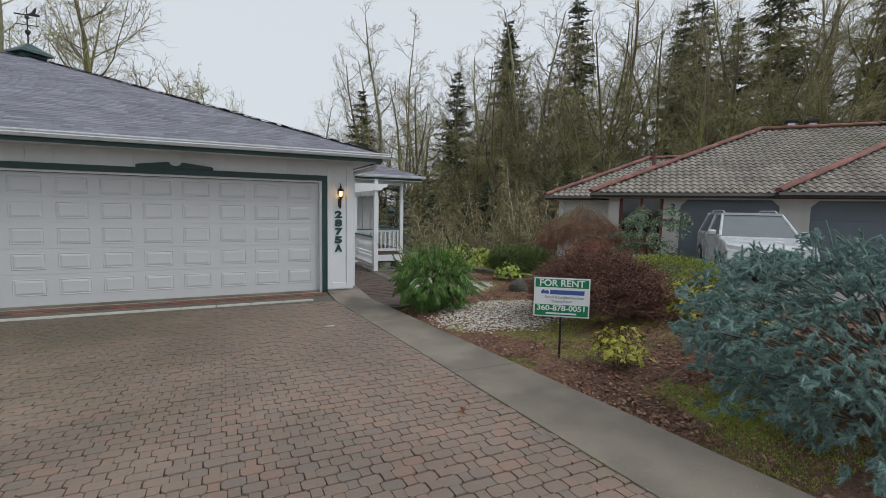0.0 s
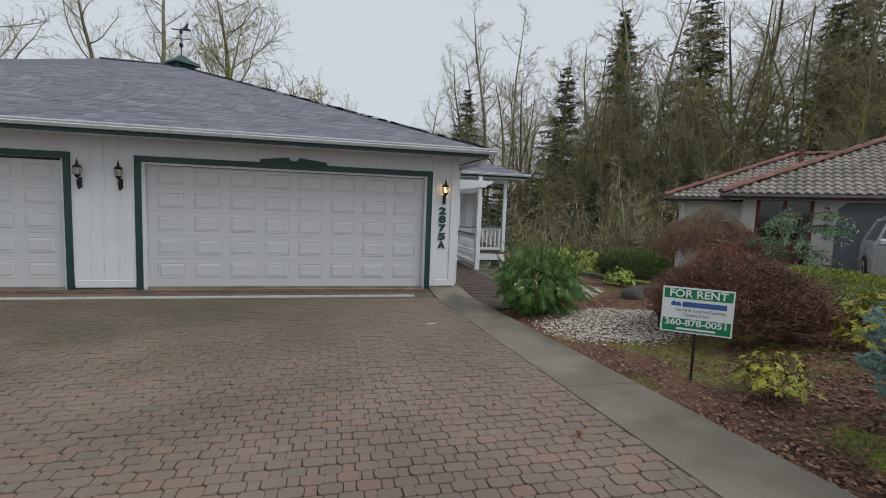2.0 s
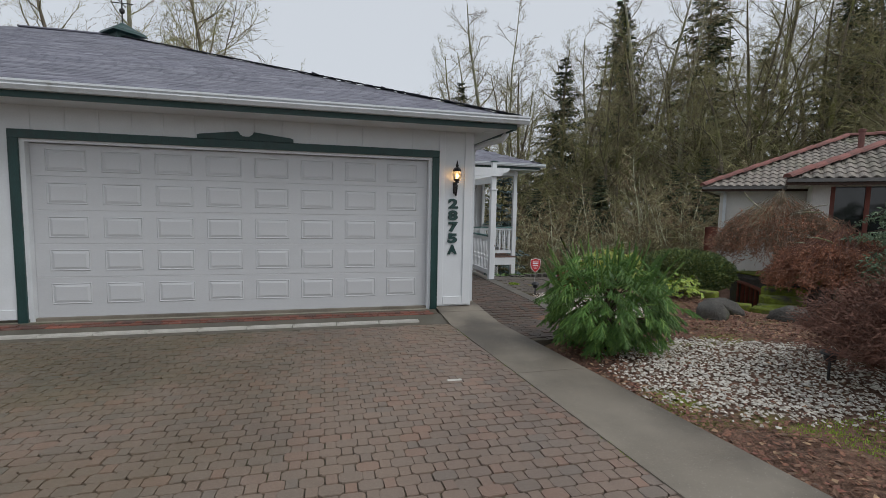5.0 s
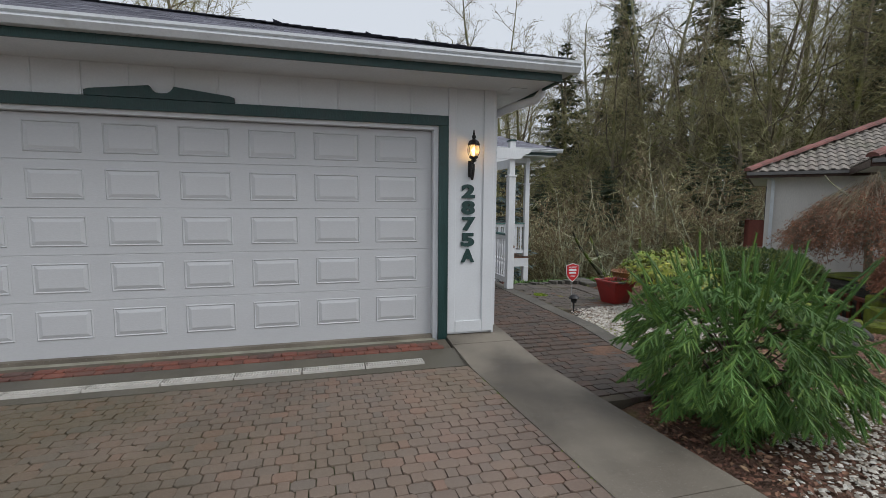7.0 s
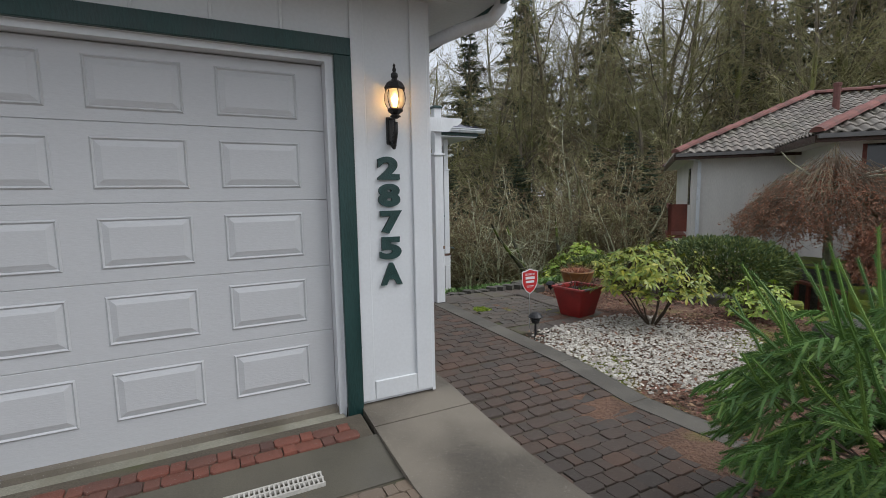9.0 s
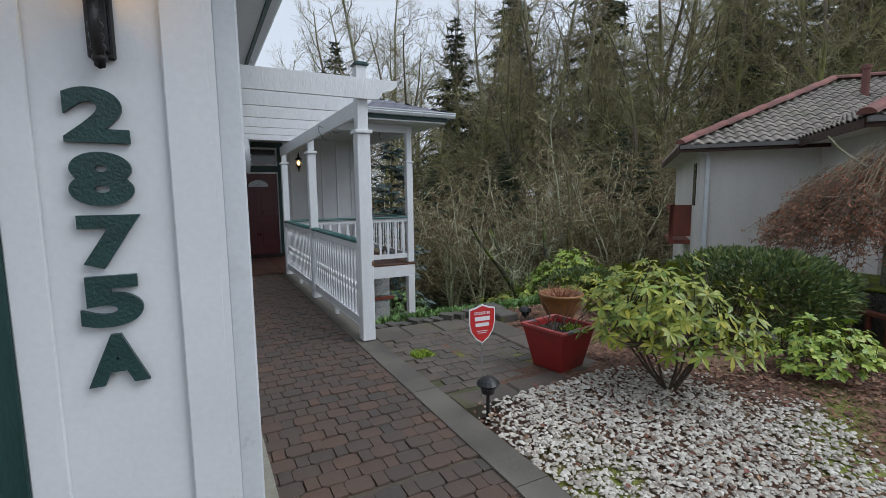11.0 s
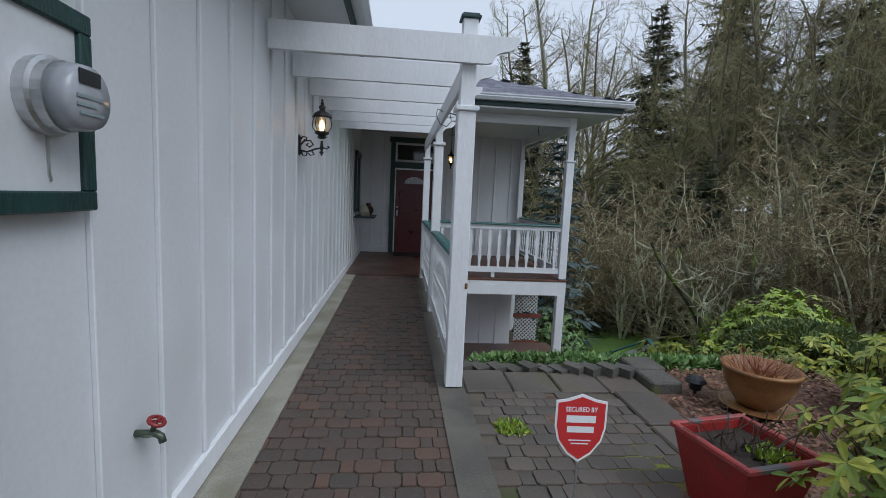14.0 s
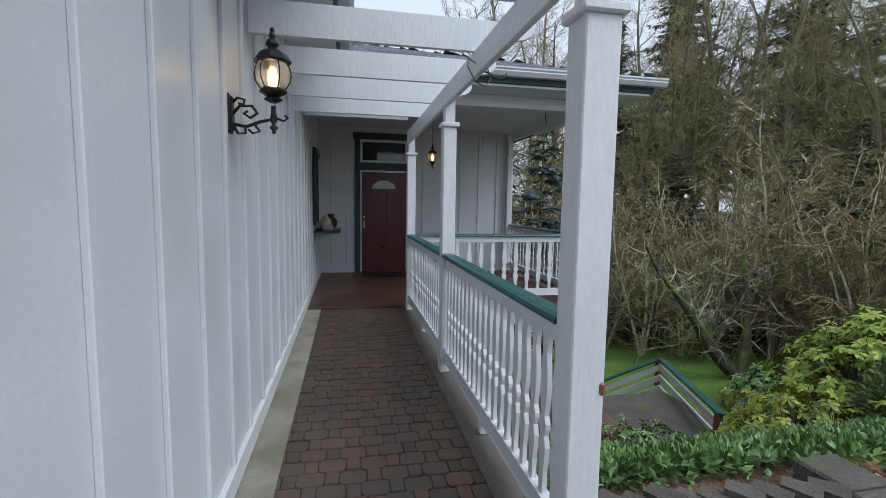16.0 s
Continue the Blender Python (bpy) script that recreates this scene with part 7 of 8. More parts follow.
def path_light(at, label):
    t = thing("path_light", label, "path light", at, "solar path lights")
    part("stake", lathe(bmesh.new(), [(0.012, -0.1), (0.012, 0.12), (0.022, 0.13)], sides=8), BLACK_PLASTIC, t)
    part("lens", lathe(bmesh.new(), [(0.04, 0.13), (0.045, 0.15), (0.05, 0.165), (0.042, 0.175), (0.05, 0.19)], sides=14), BLACK_PLASTIC, t)
    part("cap", lathe(bmesh.new(), [(0.075, 0.19), (0.08, 0.2), (0.06, 0.225), (0.045, 0.235), (0.03, 0.245), (0.008, 0.25)], sides=14), BLACK_PLASTIC, t)


path_light((1.6, 0.75, 0.0), "black solar path light at the gravel's edge")
path_light((3.34, 2.6, -0.12), "black solar path light beside the retaining blocks")
path_light((1.95, -4.45, land(1.95, -4.45)), "small black path light tilted in the gravel")

# for-rent sign
sg = thing("rent_sign", "white and green for-rent yard sign on a metal stake", "sign", (0.78, -6.42, land(0.75, -6.4)), rz=-36)
SGZ = 0.69 - 0.0
cz = 0.92 - land(0.75, -6.4)
sg_b = part("board", boxes((-0.31, 0.31, -0.006, 0.006, cz - 0.225, cz + 0.225)), SIGN_WHITE, sg)
part("top_band", boxes((-0.295, 0.295, -0.0085, -0.006, cz + 0.115, cz + 0.21)), SIGN_GREEN, sg_b, "green band")
part("bottom_band", boxes((-0.295, 0.295, -0.0085, -0.006, cz - 0.21, cz - 0.085)), SIGN_GREEN, sg_b, "green band")
text_mesh("lettering", "FOR RENT", 0.105, SIGN_WHITE, sg_b, pose(0, -0.0095, cz + 0.162, 90, 0, 0), 0.0008, 0.0025, width=0.50)
text_mesh("phone_number", "360-878-0051", 0.085, SIGN_WHITE, sg_b, pose(0, -0.0095, cz - 0.125, 90, 0, 0), 0.0008, 0.0022, width=0.53)
part("address_line", boxes((-0.17, 0.17, -0.0095, -0.0086, cz - 0.195, cz - 0.175)), SIGN_WHITE, sg_b, "line of small white print")
part("name_bar", boxes((-0.13, 0.25, -0.0075, -0.006, cz + 0.035, cz + 0.085)), SIGN_BLUE, sg_b, "blue brand bar")
bm = bmesh.new()
prism(bm, [(-0.23, 0.04), (-0.14, 0.04), (-0.14, 0.062), (-0.165, 0.085), (-0.185, 0.07), (-0.205, 0.09), (-0.23, 0.065)], lambda u, v, w: (u, -0.0075 + w, cz + v), 0.0015)
part("emblem", bm, SIGN_BLUE, sg_b, "blue hill emblem")
text_mesh("tagline", "Rental & Landlord Services", 0.04, SIGN_GREY, sg_b, pose(0.03, -0.0075, cz + 0.002, 90, 0, 0), 0.0008, 0.0006, width=0.43)
text_mesh("motto", "\"Opening Doors\"", 0.04, SIGN_GREY, sg_b, pose(0.0, -0.0075, cz - 0.045, 90, 0, 0), 0.0008, 0.0006, width=0.24)
part("stake", boxes((-0.012, 0.012, 0.006, 0.012, -0.15, cz + 0.2)), IRON, sg, "thin dark steel stake")
part("foot", boxes((-0.012, 0.012, -0.05, 0.10, 0.0, 0.012)), IRON, sg)

# security shield sign
ss = thing("yard_shield_sign", "small red shield-shaped security yard sign on a thin stake", "sign", (1.70, 0.98, -0.02), rz=-4)
outl = [(-0.105, 0.11), (-0.06, 0.118), (0.0, 0.14), (0.06, 0.118), (0.105, 0.11), (0.105, 0.0), (0.09, -0.06), (0.05, -0.115), (0.0, -0.15), (-0.05, -0.115), (-0.09, -0.06), (-0.105, 0.0)]
Z = 0.565
bm = bmesh.new()
prism(bm, outl, lambda u, v, w: (u, w, Z + v), 0.005)
plate = part("plate", bm, SIGN_WHITE, ss)
bm = bmesh.new()
prism(bm, [(u * 0.92, v * 0.92) for u, v in outl], lambda u, v, w: (u, -0.0015 + w, Z + v), 0.0014)
part("face", bm, SHIELD_RED, plate, "red shield face")
text_mesh("lettering", "SECURED BY", 0.028, SIGN_WHITE, plate, pose(0, -0.002, Z + 0.075, 90, 0, 0), 0.0006, 0.0005, width=0.13)
part("brand_bar", boxes((-0.06, 0.06, -0.0022, -0.0016, Z + 0.02, Z + 0.05), (-0.055, 0.055, -0.0022, -0.0016, Z - 0.022, Z + 0.004)), SIGN_WHITE, plate, "white bars of a brand mark")
part("print_lines", boxes((-0.045, 0.045, -0.0022, -0.0016, Z - 0.058, Z - 0.053), (-0.035, 0.035, -0.0022, -0.0016, Z - 0.072, Z - 0.067)), SIGN_WHITE, plate)
bm = bmesh.new()
tube(bm, [(0, 0.008, -0.1), (0, 0.008, Z + 0.05)], 0.005, 6)
part("stake", bm, ALU, ss, "pale metal stake")


# ---- boulders, retaining blocks, lower stair rail ----
def boulder(at, sx, sy, sz, seed):
    bm = bmesh.new()
    bmesh.ops.create_icosphere(bm, subdivisions=3, radius=1.0)
    for v in bm.verts:
        v.co *= 1 + 0.28 * noise.noise(v.co * 1.3 + Vector((seed, 0, 0))) + 0.08 * noise.noise(v.co * 4 + Vector((0, seed, 0)))
        v.co = Vector((v.co.x * sx, v.co.y * sy, v.co.z * sz))
    t = part("boulder", bm, ROCK, None, "", True)
    t.matrix_basis = pose(*at, 0, 0, seed * 50)
    return tagged(t, "dark weathered garden boulder in the mulch", "boulder", "garden boulders")


boulder((3.75, -1.35, land(3.75, -1.35) + 0.05), 0.3, 0.22, 0.2, 1)
boulder((4.3, -1.0, land(4.3, -1.0) + 0.05), 0.35, 0.28, 0.18, 2)
boulder((4.75, -1.9, 0.05), 0.32, 0.25, 0.18, 3)

rb = thing("retaining_edge", "low edging of mossy concrete blocks along the bed", "block edging")
rk = random.Random(97)
pr = {}
edge = [(4.3 + 0.14 * k + 0.02 * k * k, 1.6 - 0.5 * k, -74 + 4 * k) for k in range(6)]
for i, (x, y, a) in enumerate(edge):
    m_ = MOSS_BLOCK if i >= 3 else BLOCK
    if m_ not in pr:
        pr[m_] = part("block", boxes((-0.29, 0.29, -0.12, 0.12, -0.12, 0.06), bevel=0.018), m_, rb)
        pr[m_].matrix_basis = pose(x, y, land(x, y) + 0.03, 0, 0, a)
    else:
        again(pr[m_], rb, pose(x, y, land(x, y) + 0.03, rk.uniform(-3, 3), rk.uniform(-3, 3), a + rk.uniform(-5, 5)), "block")
sb = thing("mossy_step", "moss-covered stone steps beside the rail", "steps", (5.75, -0.95, -0.05), rz=-30)
for k in range(3):
    part("step_block", boxes((-0.35 + 0.12 * k, 0.35 + 0.12 * k, 0.28 * k, 0.3 + 0.28 * k, -0.2, 0.02 + 0.13 * k), bevel=0.03), MOSS_BLOCK, sb)

zig = thing("retaining_wall", "stepped wall of wedge-shaped grey concrete blocks", "retaining wall")
proto = None
bm = bmesh.new()
prism(bm, [(-0.075, -0.085), (0.075, -0.085), (0.05, 0.085), (-0.05, 0.085)], lambda u, v, w: (u, v, w), 0.15)
proto = part("wall_block", bm, BLOCK, zig)
n = 0
for row in range(3):
    for k in range(11):
        x = 1.56 + 0.135 * k + 0.05 * row
        y = 3.19 + 0.12 * row - 0.022 * k
        z = -0.135 - 0.15 * row + 0.008 * k
        m = pose(x + rk.uniform(-0.015, 0.015), y + rk.uniform(-0.02, 0.02), z - 0.035 + rk.uniform(-0.015, 0.015), 0, 0, 34 + rk.uniform(-9, 9))
        if n == 0:
            proto.matrix_basis = m
        else:
            again(proto, zig, m, "wall_block")
        n += 1
for k in range(2):
    part("cap_block", boxes((3.0, 3.26 + 0.03 * k, 2.63 + 0.3 * k, 2.92 + 0.3 * k, -0.2, 0.05 + 0.01 * k), bevel=0.015), BLOCK, zig)
st = thing("garden_steps", "dark paver steps leading down beside the porch", "steps")
for k in range(9):
    part("step", boxes((1.5, 2.9 - 0.03 * k, 3.42 + 0.12 * k, 3.56 + 0.12 * k, -1.9, -0.36 - 0.16 * k), bevel=0.01), PATIO_PAVER, st)

sr = thing("stair_rail", "white slatted stair rail with a teal cap in the lower garden", "stair rail")
A, B, C = Vector((6.15, 7.0, -1.72)), Vector((7.1, 9.7, -1.8)), Vector((4.7, 11.0, -3.35))


def sloped(a, b, dz, h, w, name, m_, label=""):
    bm = bmesh.new()
    d = (b - a).normalized()
    s = Vector((d.y, -d.x, 0)).normalized() * w
    up0, up1 = Vector((0, 0, dz)), Vector((0, 0, dz + h))
    q = [bm.verts.new(p) for p in (a + up0 - s, a + up0 + s, a + up1 + s, a + up1 - s, b + up0 - s, b + up0 + s, b + up1 + s, b + up1 - s)]
    for f in ((0, 1, 2, 3), (7, 6, 5, 4), (0, 4, 5, 1), (1, 5, 6, 2), (2, 6, 7, 3), (3, 7, 4, 0)):
        bm.faces.new([q[i] for i in f])
    part(name, bm, m_, sr, label)


for (a, b) in ((A, B), (B, C)):
    for k in range(4):
        sloped(a, b, -0.93 + 0.23 * k, 0.13, 0.015, "slat", WHITE)
    sloped(a, b, 0.0, 0.035, 0.06, "cap_rail", TEAL, "teal cap rail")
for p in (A, B, C):
    part("post", boxes((p.x - 0.045, p.x + 0.045, p.y + 0.02, p.y + 0.11, p.z - 1.1, p.z)), RED_WOOD, sr)
pv = structure("lower_path", boxes((4.6, 6.6, 7.2, 8.9, -2.6, -2.15)), BLOCK, "mossy concrete lower path", "path")


# ---- neighbour's house ----
nb = thing("neighbour_house", "low grey house with a clay tile roof and blue-grey garage doors", "house", (8.54, 1.34, 0.15), rz=40)


def nbox(name, m_, *rows, label="", parent=None, bevel=0.0):
    return part(name, boxes(*rows, bevel=bevel), m_, parent or nb, label)


WX = 0.6
GD = [(-2.6, -5.25), (-6.0, -8.7)]
rows = [(WX, WX + 0.2, -0.75, -0.4, -0.4, 2.28), (WX, WX + 0.2, -2.6, -2.1, -0.4, 2.28), (WX, WX + 0.2, -6.0, -5.25, -0.4, 2.28), (WX, WX + 0.2, -13, -8.7, -0.4, 2.28), (WX, WX + 0.2, -5.25, -2.6, 2.18, 2.28), (WX, WX + 0.2, -8.7, -6.0, 2.18, 2.28),
        (WX, WX + 0.2, -2.1, -0.75, 2.2, 2.28)]
for r in rows:
    nbox("wall_panel", STUCCO, r)
nbox("side_wall", STUCCO, (WX + 0.2, 3.4, -0.6, -0.4, -1.0, 2.28))
nbox("wing_wall", STUCCO, (3.4, 3.6, -0.4, 1.6, -1.6, 2.28), (3.4, 9.9, 1.6, 1.8, -1.6, 2.28))
nbox("rear_wall", STUCCO, (9.9, 10.1, -13, 1.8, -1.6, 2.28), (WX, 10.1, -13.2, -13, -0.4, 2.28))
nbox("entry_recess", WINDOW_DARK, (WX + 0.12, WX + 0.16, -2.1, -0.75, 0.0, 2.2), label="dark recessed entry with windows")
for y in (-2.1, -1.48, -0.84):
    nbox("entry_post", RED_WOOD, (WX + 0.06, WX + 0.13, y, y + 0.09, -0.1, 2.2), label="red-brown wooden post")
nbox("bench", RED_WOOD, (WX - 0.5, WX - 0.1, -1.9, -0.9, 0.55, 0.62), (WX - 0.48, WX - 0.42, -1.88, -1.82, 0.1, 0.55), (WX - 0.48, WX - 0.42, -0.98, -0.92, 0.1, 0.55), (WX - 0.14, WX - 0.1, -1.9, -0.9, 0.62, 1.0), label="red-brown wooden bench")
for y1, y0 in GD:
    d = nbox("garage_door", DOOR_GREY, (WX + 0.1, WX + 0.14, y0, y1, -0.1, 2.18), label="blue-grey sectional garage door")
    for k in range(4):
        nbox("door_section", DOOR_GREY, (WX + 0.085, WX + 0.099, y0 + 0.01, y1 - 0.01, -0.08 + 0.56 * k, 0.46 + 0.56 * k), parent=d, bevel=0.004)
    for s, yy in ((1, y1), (-1, y0)):
        bm = bmesh.new()
        prism(bm, [(yy, 2.18), (yy - s * 0.2, 2.18), (yy, 1.98)], lambda u, v, w: (WX + 0.02 + w, u, v), 0.06)
        part("corner_brace", bm, STUCCO, nb)
for k, ch in enumerate("286"):
    text_mesh("numeral", ch, 0.2, IRON, nb, pose(WX - 0.012, -2.38, 1.95 - 0.22 * k, 90, 0, -90), 0.01, 0.006, "dark house numeral", width=0.13)
nbox("wing_window", WINDOW_DARK, (4.0, 4.5, 1.801, 1.82, 1.0, 2.0), label="dark window pane")
nbox("wing_downspout", GUTTER, (3.335, 3.397, 1.62, 1.7, -1.5, 2.12), label="white downspout")
bm = bmesh.new()
tube(bm, [(3.366, 1.66, 2.08), (3.34, 1.7, 2.17), (3.1, 1.98, 2.22), (2.96, 2.1, 2.3)], 0.035, 6)
part("downspout_elbow", bm, GUTTER, nb)
nbox("side_deck", RED_WOOD, (4.7, 6.4, 1.801, 2.3, 0.0, 0.1), (4.7, 4.76, 2.2, 2.3, 0.1, 1.0), (4.7, 6.4, 2.22, 2.28, 0.85, 1.0), (4.7, 4.75, 1.801, 2.3, 0.2, 1.0), label="red-brown side deck")


def tile_slope(origin, along, up, width, inside, seed):
    """Rows of barrel tiles, each a small arch."""
    rnd = random.Random(seed)
    o, a, u = Vector(origin), Vector(along).normalized(), Vector(up)
    run = u.length
    u = u.normalized()
    n = a.cross(u).normalized()
    if n.z < 0:
        n = -n
    tw, tl = 0.21, 0.3
    v, f = [], []
    prof = [(0.0, 0.0), (0.045, 0.0), (0.07, 0.025), (0.105, 0.045), (0.14, 0.045), (0.18, 0.025), (0.21, 0.0)]
    for r in range(int(run / tl) + 1):
        for c in range(int(width / tw) + 1):
            s, q = c * tw, r * tl
            if not inside(s + tw / 2, q + tl / 2):
                continue
            k = len(v)
            j = rnd.uniform(-0.006, 0.006)
            for t, e in ((q, 0.028), (q + tl + 0.02, 0.0)):
                for px, pz in prof:
                    v.append(o + a * (s + px) + u * (t + j) + n * (pz + e))
            for px, pz in prof:
                v.append(o + a * (s + px) + u * (q + j) + n * (pz - 0.0))
            m = len(prof)
            for i in range(m - 1):
                f.append((k + i, k + i + 1, k + m + i + 1, k + m + i))
                f.append((k + 2 * m + i, k + 2 * m + i + 1, k + i + 1, k + i))
    ob = obj_from("roof_tiles", v, f, TILE, False)
    ob.parent = nb
    ob["kind"] = "stuff"


def ridge(a, b, w=0.13):
    a, b = Vector(a), Vector(b)
    L = (b - a).length
    d = (b - a).normalized()
    n = int(L / 0.34)
    rot = d.to_track_quat("Y", "Z").to_matrix().to_4x4()
    global ridge_proto
    for k in range(n):
        m = Matrix.Translation(a + d * (k * L / n)) @ rot @ pose(0, 0, 0.012 * (k % 2), 2, 0, 0)
        if ridge_proto is None:
            bm = bmesh.new()
            arc = [(w * math.cos(t), w * 0.75 * math.sin(t)) for t in np.linspace(0, math.pi, 7)]
            prism(bm, arc, lambda u, v, s: (u, s, v), 0.38)
            ridge_proto = part("ridge_tile", bm, RIDGE_TILE, nb)
            ridge_proto.matrix_basis = m
        else:
            again(ridge_proto, nb, m, "ridge_tile")


ridge_proto = None
E0, NS = 2.35, 0.475


def hip_roof(x0, x1, y0, y1, z, slope, faces):
    """A hipped roof over a rectangle: deck, tiles on the named faces, ridge tiles, fascia."""
    wx, wy = (x1 - x0) / 2, (y1 - y0) / 2
    h = min(wx, wy) * slope
    if wx < wy:
        r0, r1 = (x0 + wx, y0 + wx, z + h), (x0 + wx, y1 - wx, z + h)
    else:
        r0, r1 = (x0 + wy, y0 + wy, z + h), (x1 - wy, y0 + wy, z + h)
    c = [(x0, y0, z), (x1, y0, z), (x1, y1, z), (x0, y1, z)]
    v = c + [r0, r1]
    f = [(0, 1, 4), (1, 2, 5, 4), (2, 3, 5), (3, 0, 4, 5)] if wx < wy else [(0, 1, 5, 4), (1, 2, 5), (2, 3, 4, 5), (3, 0, 4)]
    f.append((3, 2, 1, 0))
    o = obj_from("roof_deck", v, f, TILE)
    o.parent = nb
    L = math.sqrt(1 + slope * slope)
    m = min(wx, wy)
    if "w" in faces:
        tile_slope((x0, y1, z), (0, -1, 0), (m, 0, h), y1 - y0, lambda s, q: q / L < min(s, y1 - y0 - s, m), 3)
    if "n" in faces:
        tile_slope((x1, y1, z), (-1, 0, 0), (0, -m, h), x1 - x0, lambda s, q: q / L < min(s, x1 - x0 - s, m), 4)
    if "s" in faces:
        tile_slope((x0, y0, z), (1, 0, 0), (0, m, h), x1 - x0, lambda s, q: q / L < min(s, x1 - x0 - s, m), 5)
    up = Vector((0, 0, 0.05))
    if wx < wy:
        for a, b in ((c[0], r0), (c[3], r1), (r0, r1), (c[2], r1)):
            ridge(Vector(a) + up, Vector(b) + up)
    else:
        for a, b in ((c[0], r0), (c[3], r0), (r0, r1)):
            ridge(Vector(a) + up, Vector(b) + up)
    nbox("fascia", BRONZE, (x0 - 0.02, x0 + 0.02, y0, y1, z - 0.14, z - 0.005), (x0, x1, y1 - 0.02, y1 + 0.02, z - 0.14, z - 0.005), label="dark fascia board")
    nbox("gutter", DARK_GUTTER, (x0 - 0.1, x0 - 0.021, y0, y1, z - 0.07, z + 0.01), label="grey gutter")
    nbox("soffit", STUCCO, (x0 + 0.021, x1, y0, y1 - 0.021, z - 0.10, z - 0.06))


hip_roof(0.0, 11.0, -18, 0.12, E0, NS, "wn")
hip_roof(2.94, 10.4, -8.0, 2.26, E0 - 0.03, NS, "wn")
hip_roof(-0.4, 8.4, -15, -5.0, E0 + 0.02, NS, "wn")
for x, y in ((5.7, -6.4), (5.9, -7.1)):
    nbox("chimney_flue", ALU, (x - 0.12, x + 0.12, y - 0.12, y + 0.12, 4.5, 5.25), bevel=0.02)
    nbox("flue_cap", IRON, (x - 0.2, x + 0.2, y - 0.2, y + 0.2, 5.25, 5.37), bevel=0.02)
part("vent_pipe", lathe(bmesh.new(), [(0.08, 3.3), (0.08, 4.1), (0.1, 4.1), (0.1, 4.18), (0.04, 4.2)], (5.4, -1.7, 0), 10), RIDGE_TILE, nb)
sheet("neighbour_drive", 6.4, 14.0, -14.0, -1.9, 0.0, ASPHALT, "grey concrete drive before the neighbour's garage", "driveway", 2.0, lambda x, y: max(0.36, land(x, y) + 0.03))

# raised bed and red handrail between the houses
bed = structure("raised_bed", boxes((7.0, 8.4, -0.5, 1.5, -1.0, 0.25), bevel=0.08), ROCK, "mossy stone-walled raised bed under the maple", "raised bed")
part("moss_cap", boxes((7.05, 8.35, -0.45, 1.45, 0.251, 0.285), bevel=0.02), MOSS_BLOCK, bed, "moss on top of the wall")
fr = thing("hand_rail", "red-brown wooden hand rail with posts beside the lower steps", "hand rail", (0, 0, 0))
P = [Vector((7.0, 1.2, 0.06)), Vector((6.32, -0.09, 0.05)), Vector((6.65, -0.5, 0.05))]
for a, b in zip(P, P[1:]):
    bm = bmesh.new()
    d = (b - a).normalized()
    s = Vector((d.y, -d.x, 0)).normalized() * 0.05
    q = [bm.verts.new(p) for p in (a - s, a + s, b + s, b - s, a - s + Vector((0, 0, 0.04)), a + s + Vector((0, 0, 0.04)), b + s + Vector((0, 0, 0.04)), b - s + Vector((0, 0, 0.04)))]
    for f in ((3, 2, 1, 0), (4, 5, 6, 7), (0, 1, 5, 4), (1, 2, 6, 5), (2, 3, 7, 6), (3, 0, 4, 7)):
        bm.faces.new([q[i] for i in f])
    part("top_rail", bm, RED_WOOD, fr)
    n = max(int((b - a).length / 0.24), 2)
    for k in range(n + 1):
        p = a.lerp(b, k / n)
        part("picket", boxes((p.x - 0.03, p.x + 0.03, p.y - 0.02, p.y + 0.02, p.z - 0.85, p.z)), RED_WOOD, fr)


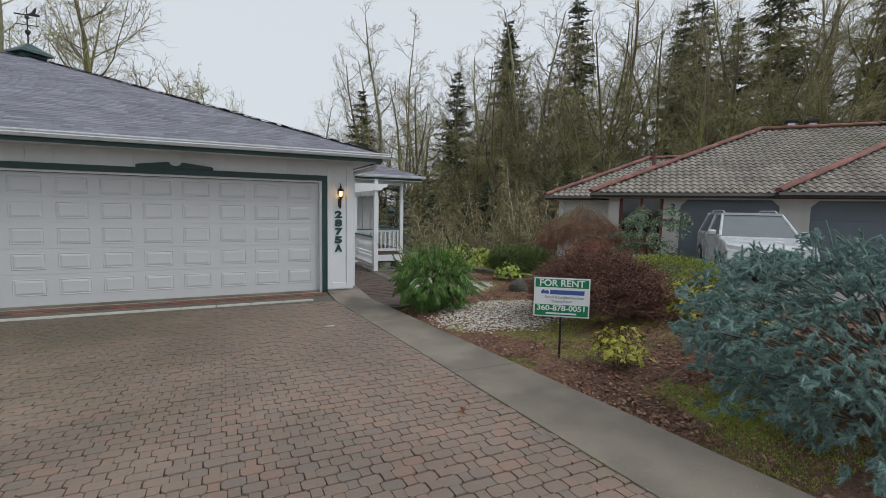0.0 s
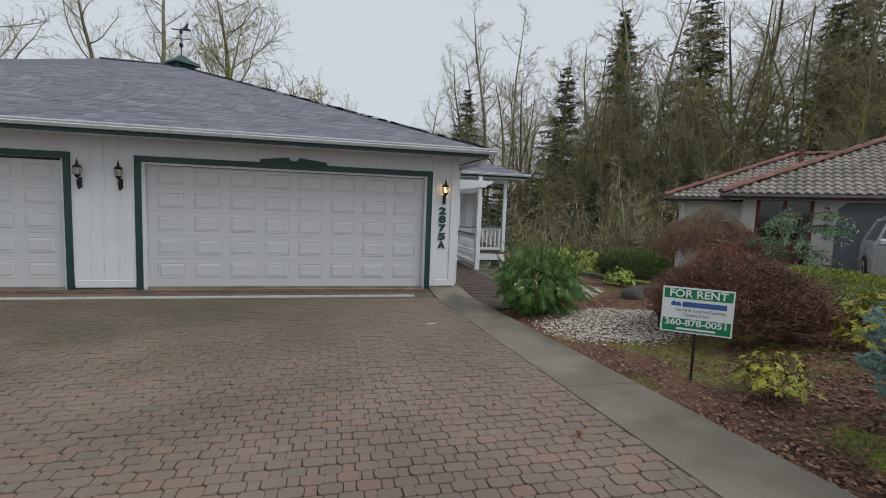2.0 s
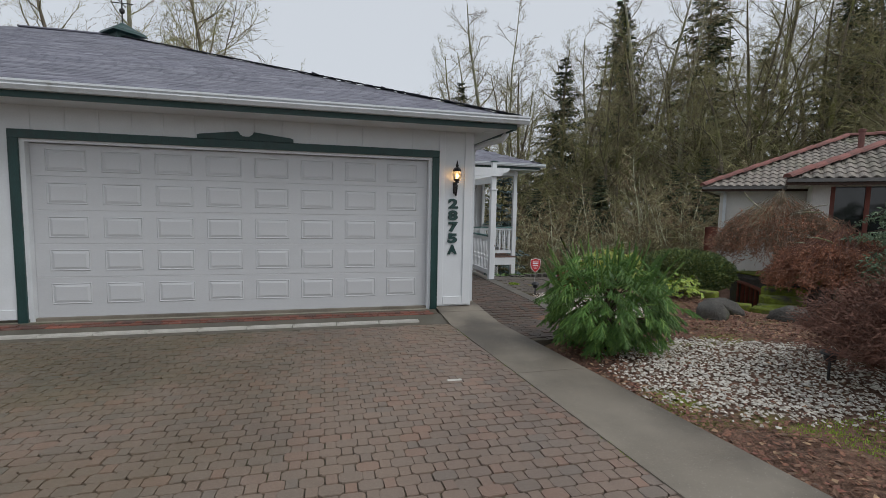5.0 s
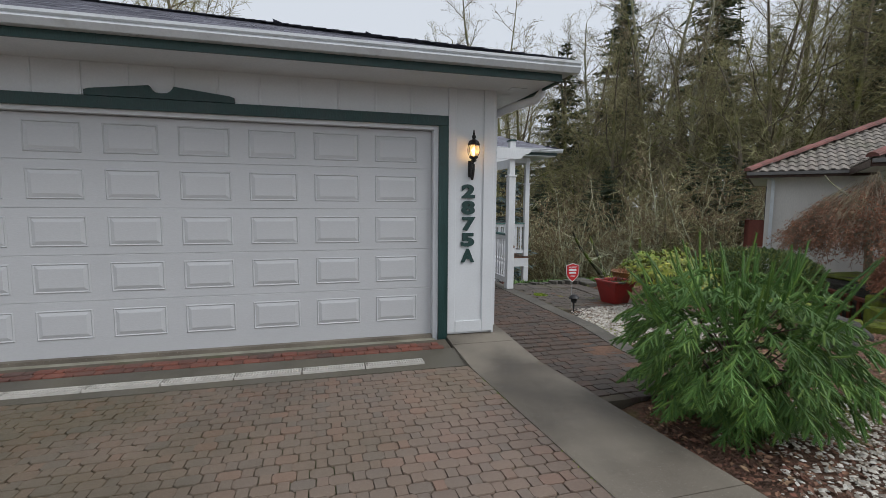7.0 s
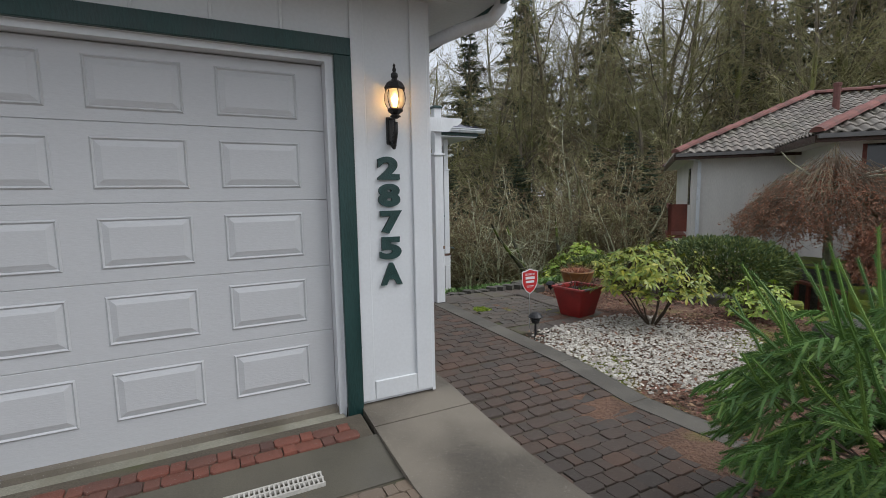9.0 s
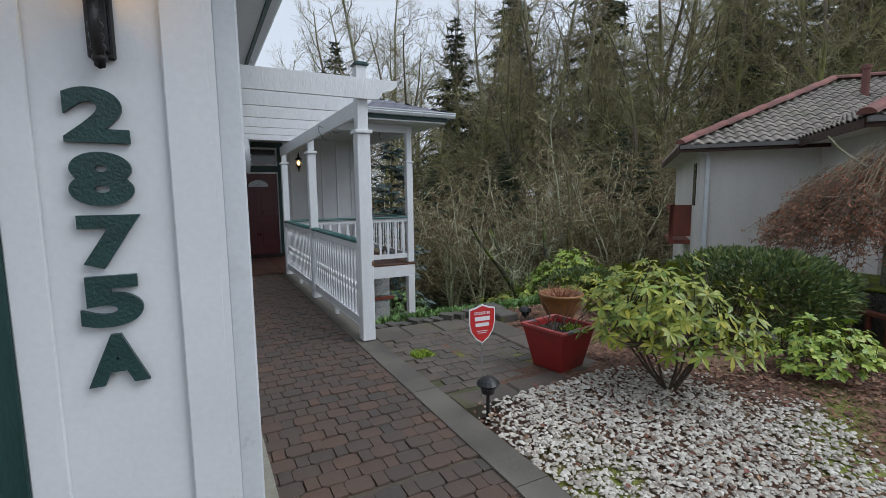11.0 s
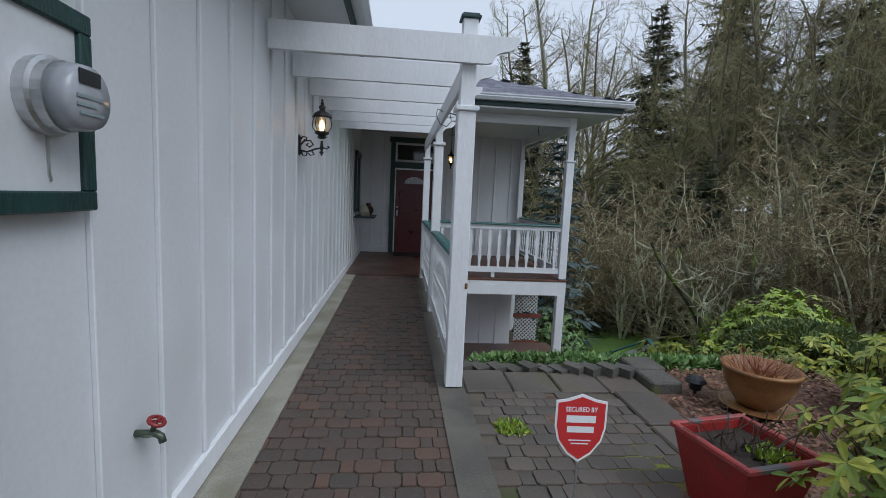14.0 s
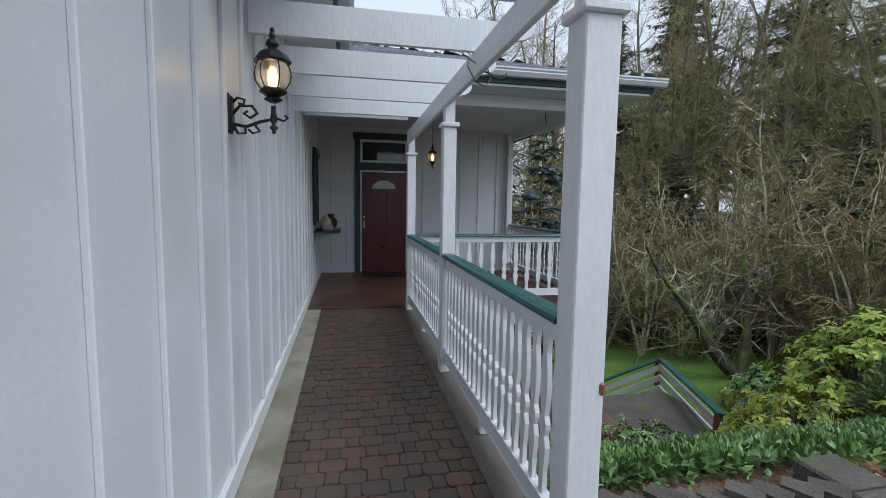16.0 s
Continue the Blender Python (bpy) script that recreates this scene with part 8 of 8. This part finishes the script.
# ---- parked car ----
def car():
    c = thing("parked_car", "silver compact suv parked before the neighbour's garage", "car", (9.47, -3.18, 0.37), rz=-46)
    c.scale = (0.95, 0.93, 0.95)
    # local: -y is the front
    w = 0.9
    prof = [(-2.25, 0.32), (-2.28, 0.55), (-2.22, 0.78), (-2.0, 0.92), (-1.1, 1.05), (-0.95, 1.08), (2.05, 1.08), (2.2, 0.95), (2.25, 0.6), (2.2, 0.32)]
    bm = bmesh.new()
    rings = []
    for x, k in ((-w, 0.94), (-w * 0.97, 1.0), (w * 0.97, 1.0), (w, 0.94)):
        rings.append([bm.verts.new((x, y * (0.985 if abs(x) > 0.88 else 1), 0.32 + (z - 0.32) * k)) for y, z in prof])
    for a, b in zip(rings, rings[1:]):
        for i in range(len(prof)):
            j = (i + 1) % len(prof)
            bm.faces.new((a[i], a[j], b[j], b[i]))
    bm.faces.new(rings[0][::-1])
    bm.faces.new(rings[-1])
    part("body", bm, CAR_PAINT, c)
    bm = bmesh.new()
    lo = [(-0.84, -1.1, 1.05), (0.84, -1.1, 1.05), (0.84, 2.1, 1.07), (-0.84, 2.1, 1.07)]
    hi = [(-0.66, -0.25, 1.60), (0.66, -0.25, 1.60), (0.66, 1.75, 1.60), (-0.66, 1.75, 1.60)]
    vl, vh = [bm.verts.new(p) for p in lo], [bm.verts.new(p) for p in hi]
    for i in range(4):
        bm.faces.new((vl[i], vl[(i + 1) % 4], vh[(i + 1) % 4], vh[i]))
    bm.faces.new(vh)
    cab = part("cabin_glass", bm, CAR_GLASS, c, "car glass greyed with painted-in sky reflection")
    bm = bmesh.new()
    prism(bm, [(-0.67, -0.3), (0.67, -0.3), (0.70, 0.6), (0.67, 1.85), (-0.67, 1.85), (-0.70, 0.6)], lambda u, v, q: (u, v, 1.585 + q), 0.06)
    part("roof", bm, CAR_PAINT, c)
    for s in (-1, 1):
        for y0, y1, z1 in ((-1.1, -0.25, 1.6), (0.62, 0.68, 1.6), (2.1, 1.75, 1.6)):
            bm = bmesh.new()
            tube(bm, [(s * 0.845, y0, 1.05), (s * 0.67, y1, z1)], 0.035, 6)
            part("pillar", bm, CAR_PAINT, c)
        bm = bmesh.new()
        tube(bm, [(s * 0.6, -0.1, 1.65), (s * 0.6, 0.1, 1.70), (s * 0.6, 1.5, 1.70), (s * 0.6, 1.65, 1.65)], 0.022, 6)
        part("roof_rail", bm, ALU, c)
        part("mirror", boxes((s * 1.0 - 0.1, s * 1.0 + 0.1, -0.92, -0.78, 1.05, 1.2), bevel=0.04), CAR_PAINT, c)
        bm = bmesh.new()
        prism(bm, [(s * 0.87, 0.72), (s * 0.45, 0.70), (s * 0.5, 0.84), (s * 0.86, 0.90)], lambda u, v, q: (u, -2.255 + q + 0.12 * abs(u) ** 3, v), 0.12)
        part("headlight", bm, HEADLIGHT, c)
        part("fog_light", boxes((s * 0.7 - 0.08, s * 0.7 + 0.08, -2.29, -2.2, 0.45, 0.53), bevel=0.02), BLACK_PLASTIC, c)
        for y in (-1.4, 1.4):
            bm = lathe(bmesh.new(), [(0.2, -0.11), (0.33, -0.11), (0.35, -0.07), (0.35, 0.07), (0.33, 0.11), (0.2, 0.11)], sides=24)
            bm.transform(Matrix.Translation((s * 0.82, y, 0.35)) @ Matrix.Rotation(radians(90), 4, "Y"))
            wh = part("wheel", bm, TYRE, c)
            bm = lathe(bmesh.new(), [(0.21, -0.05), (0.215, 0.09), (0.19, 0.1), (0.05, 0.085)], sides=20)
            bm.transform(Matrix.Translation((s * 0.84, y, 0.35)) @ Matrix.Rotation(radians(90 * s), 4, "Y"))
            part("rim", bm, ALU, wh)
    part("grille", boxes((-0.42, 0.42, -2.3, -2.2, 0.55, 0.74), bevel=0.03), BLACK_PLASTIC, c)
    part("bumper", boxes((-0.86, 0.86, -2.3, -2.1, 0.26, 0.4), bevel=0.04), BLACK_PLASTIC, c)


car()


# ---- paving stones ----
pave(driveway, lambda x, y: -11.3 < x < -0.55 and -12.9 < y < -0.9, lambda x, y: -2.6 < x < -0.9 and -4.0 < y < -2.7, -11.3, -0.42, -12.9, -0.85, lambda x, y: drive_z(y), PAVER, 0.208, 0.106, seed=5)
pave(walkway, lambda x, y: 0.14 < x < 1.34 and 0.4 < y < 7.5, lambda x, y: y < 2.6, 0.15, 1.42, 0.42, 7.5, lambda x, y: -0.02, WALK_PAVER, 0.222, 0.122, seed=6)
pave(walk_mouth, lambda x, y: 0.14 < x < 1.34 and -2.05 < y < 0.33, lambda x, y: y > -1.6, 0.15, 1.42, -2.05, 0.35, lambda x, y: drive_z(y), WALK_PAVER, 0.222, 0.122, seed=7)
pave(patio, lambda x, y: 1.52 < x < 2.64 and 1.2 < y < 2.56, lambda x, y: True, 1.55, 2.7, 1.0, 2.6, lambda x, y: -0.022, PATIO_PAVER, 0.235, 0.13, seed=8)
pave(soldier, lambda x, y: -11.3 < x < -0.66 and -0.32 < y < -0.1, lambda x, y: x > -4, -11.3, -0.6, -0.30, -0.09, lambda x, y: drive_z(y), RED_PAVER, 0.245, 0.105, seed=9)
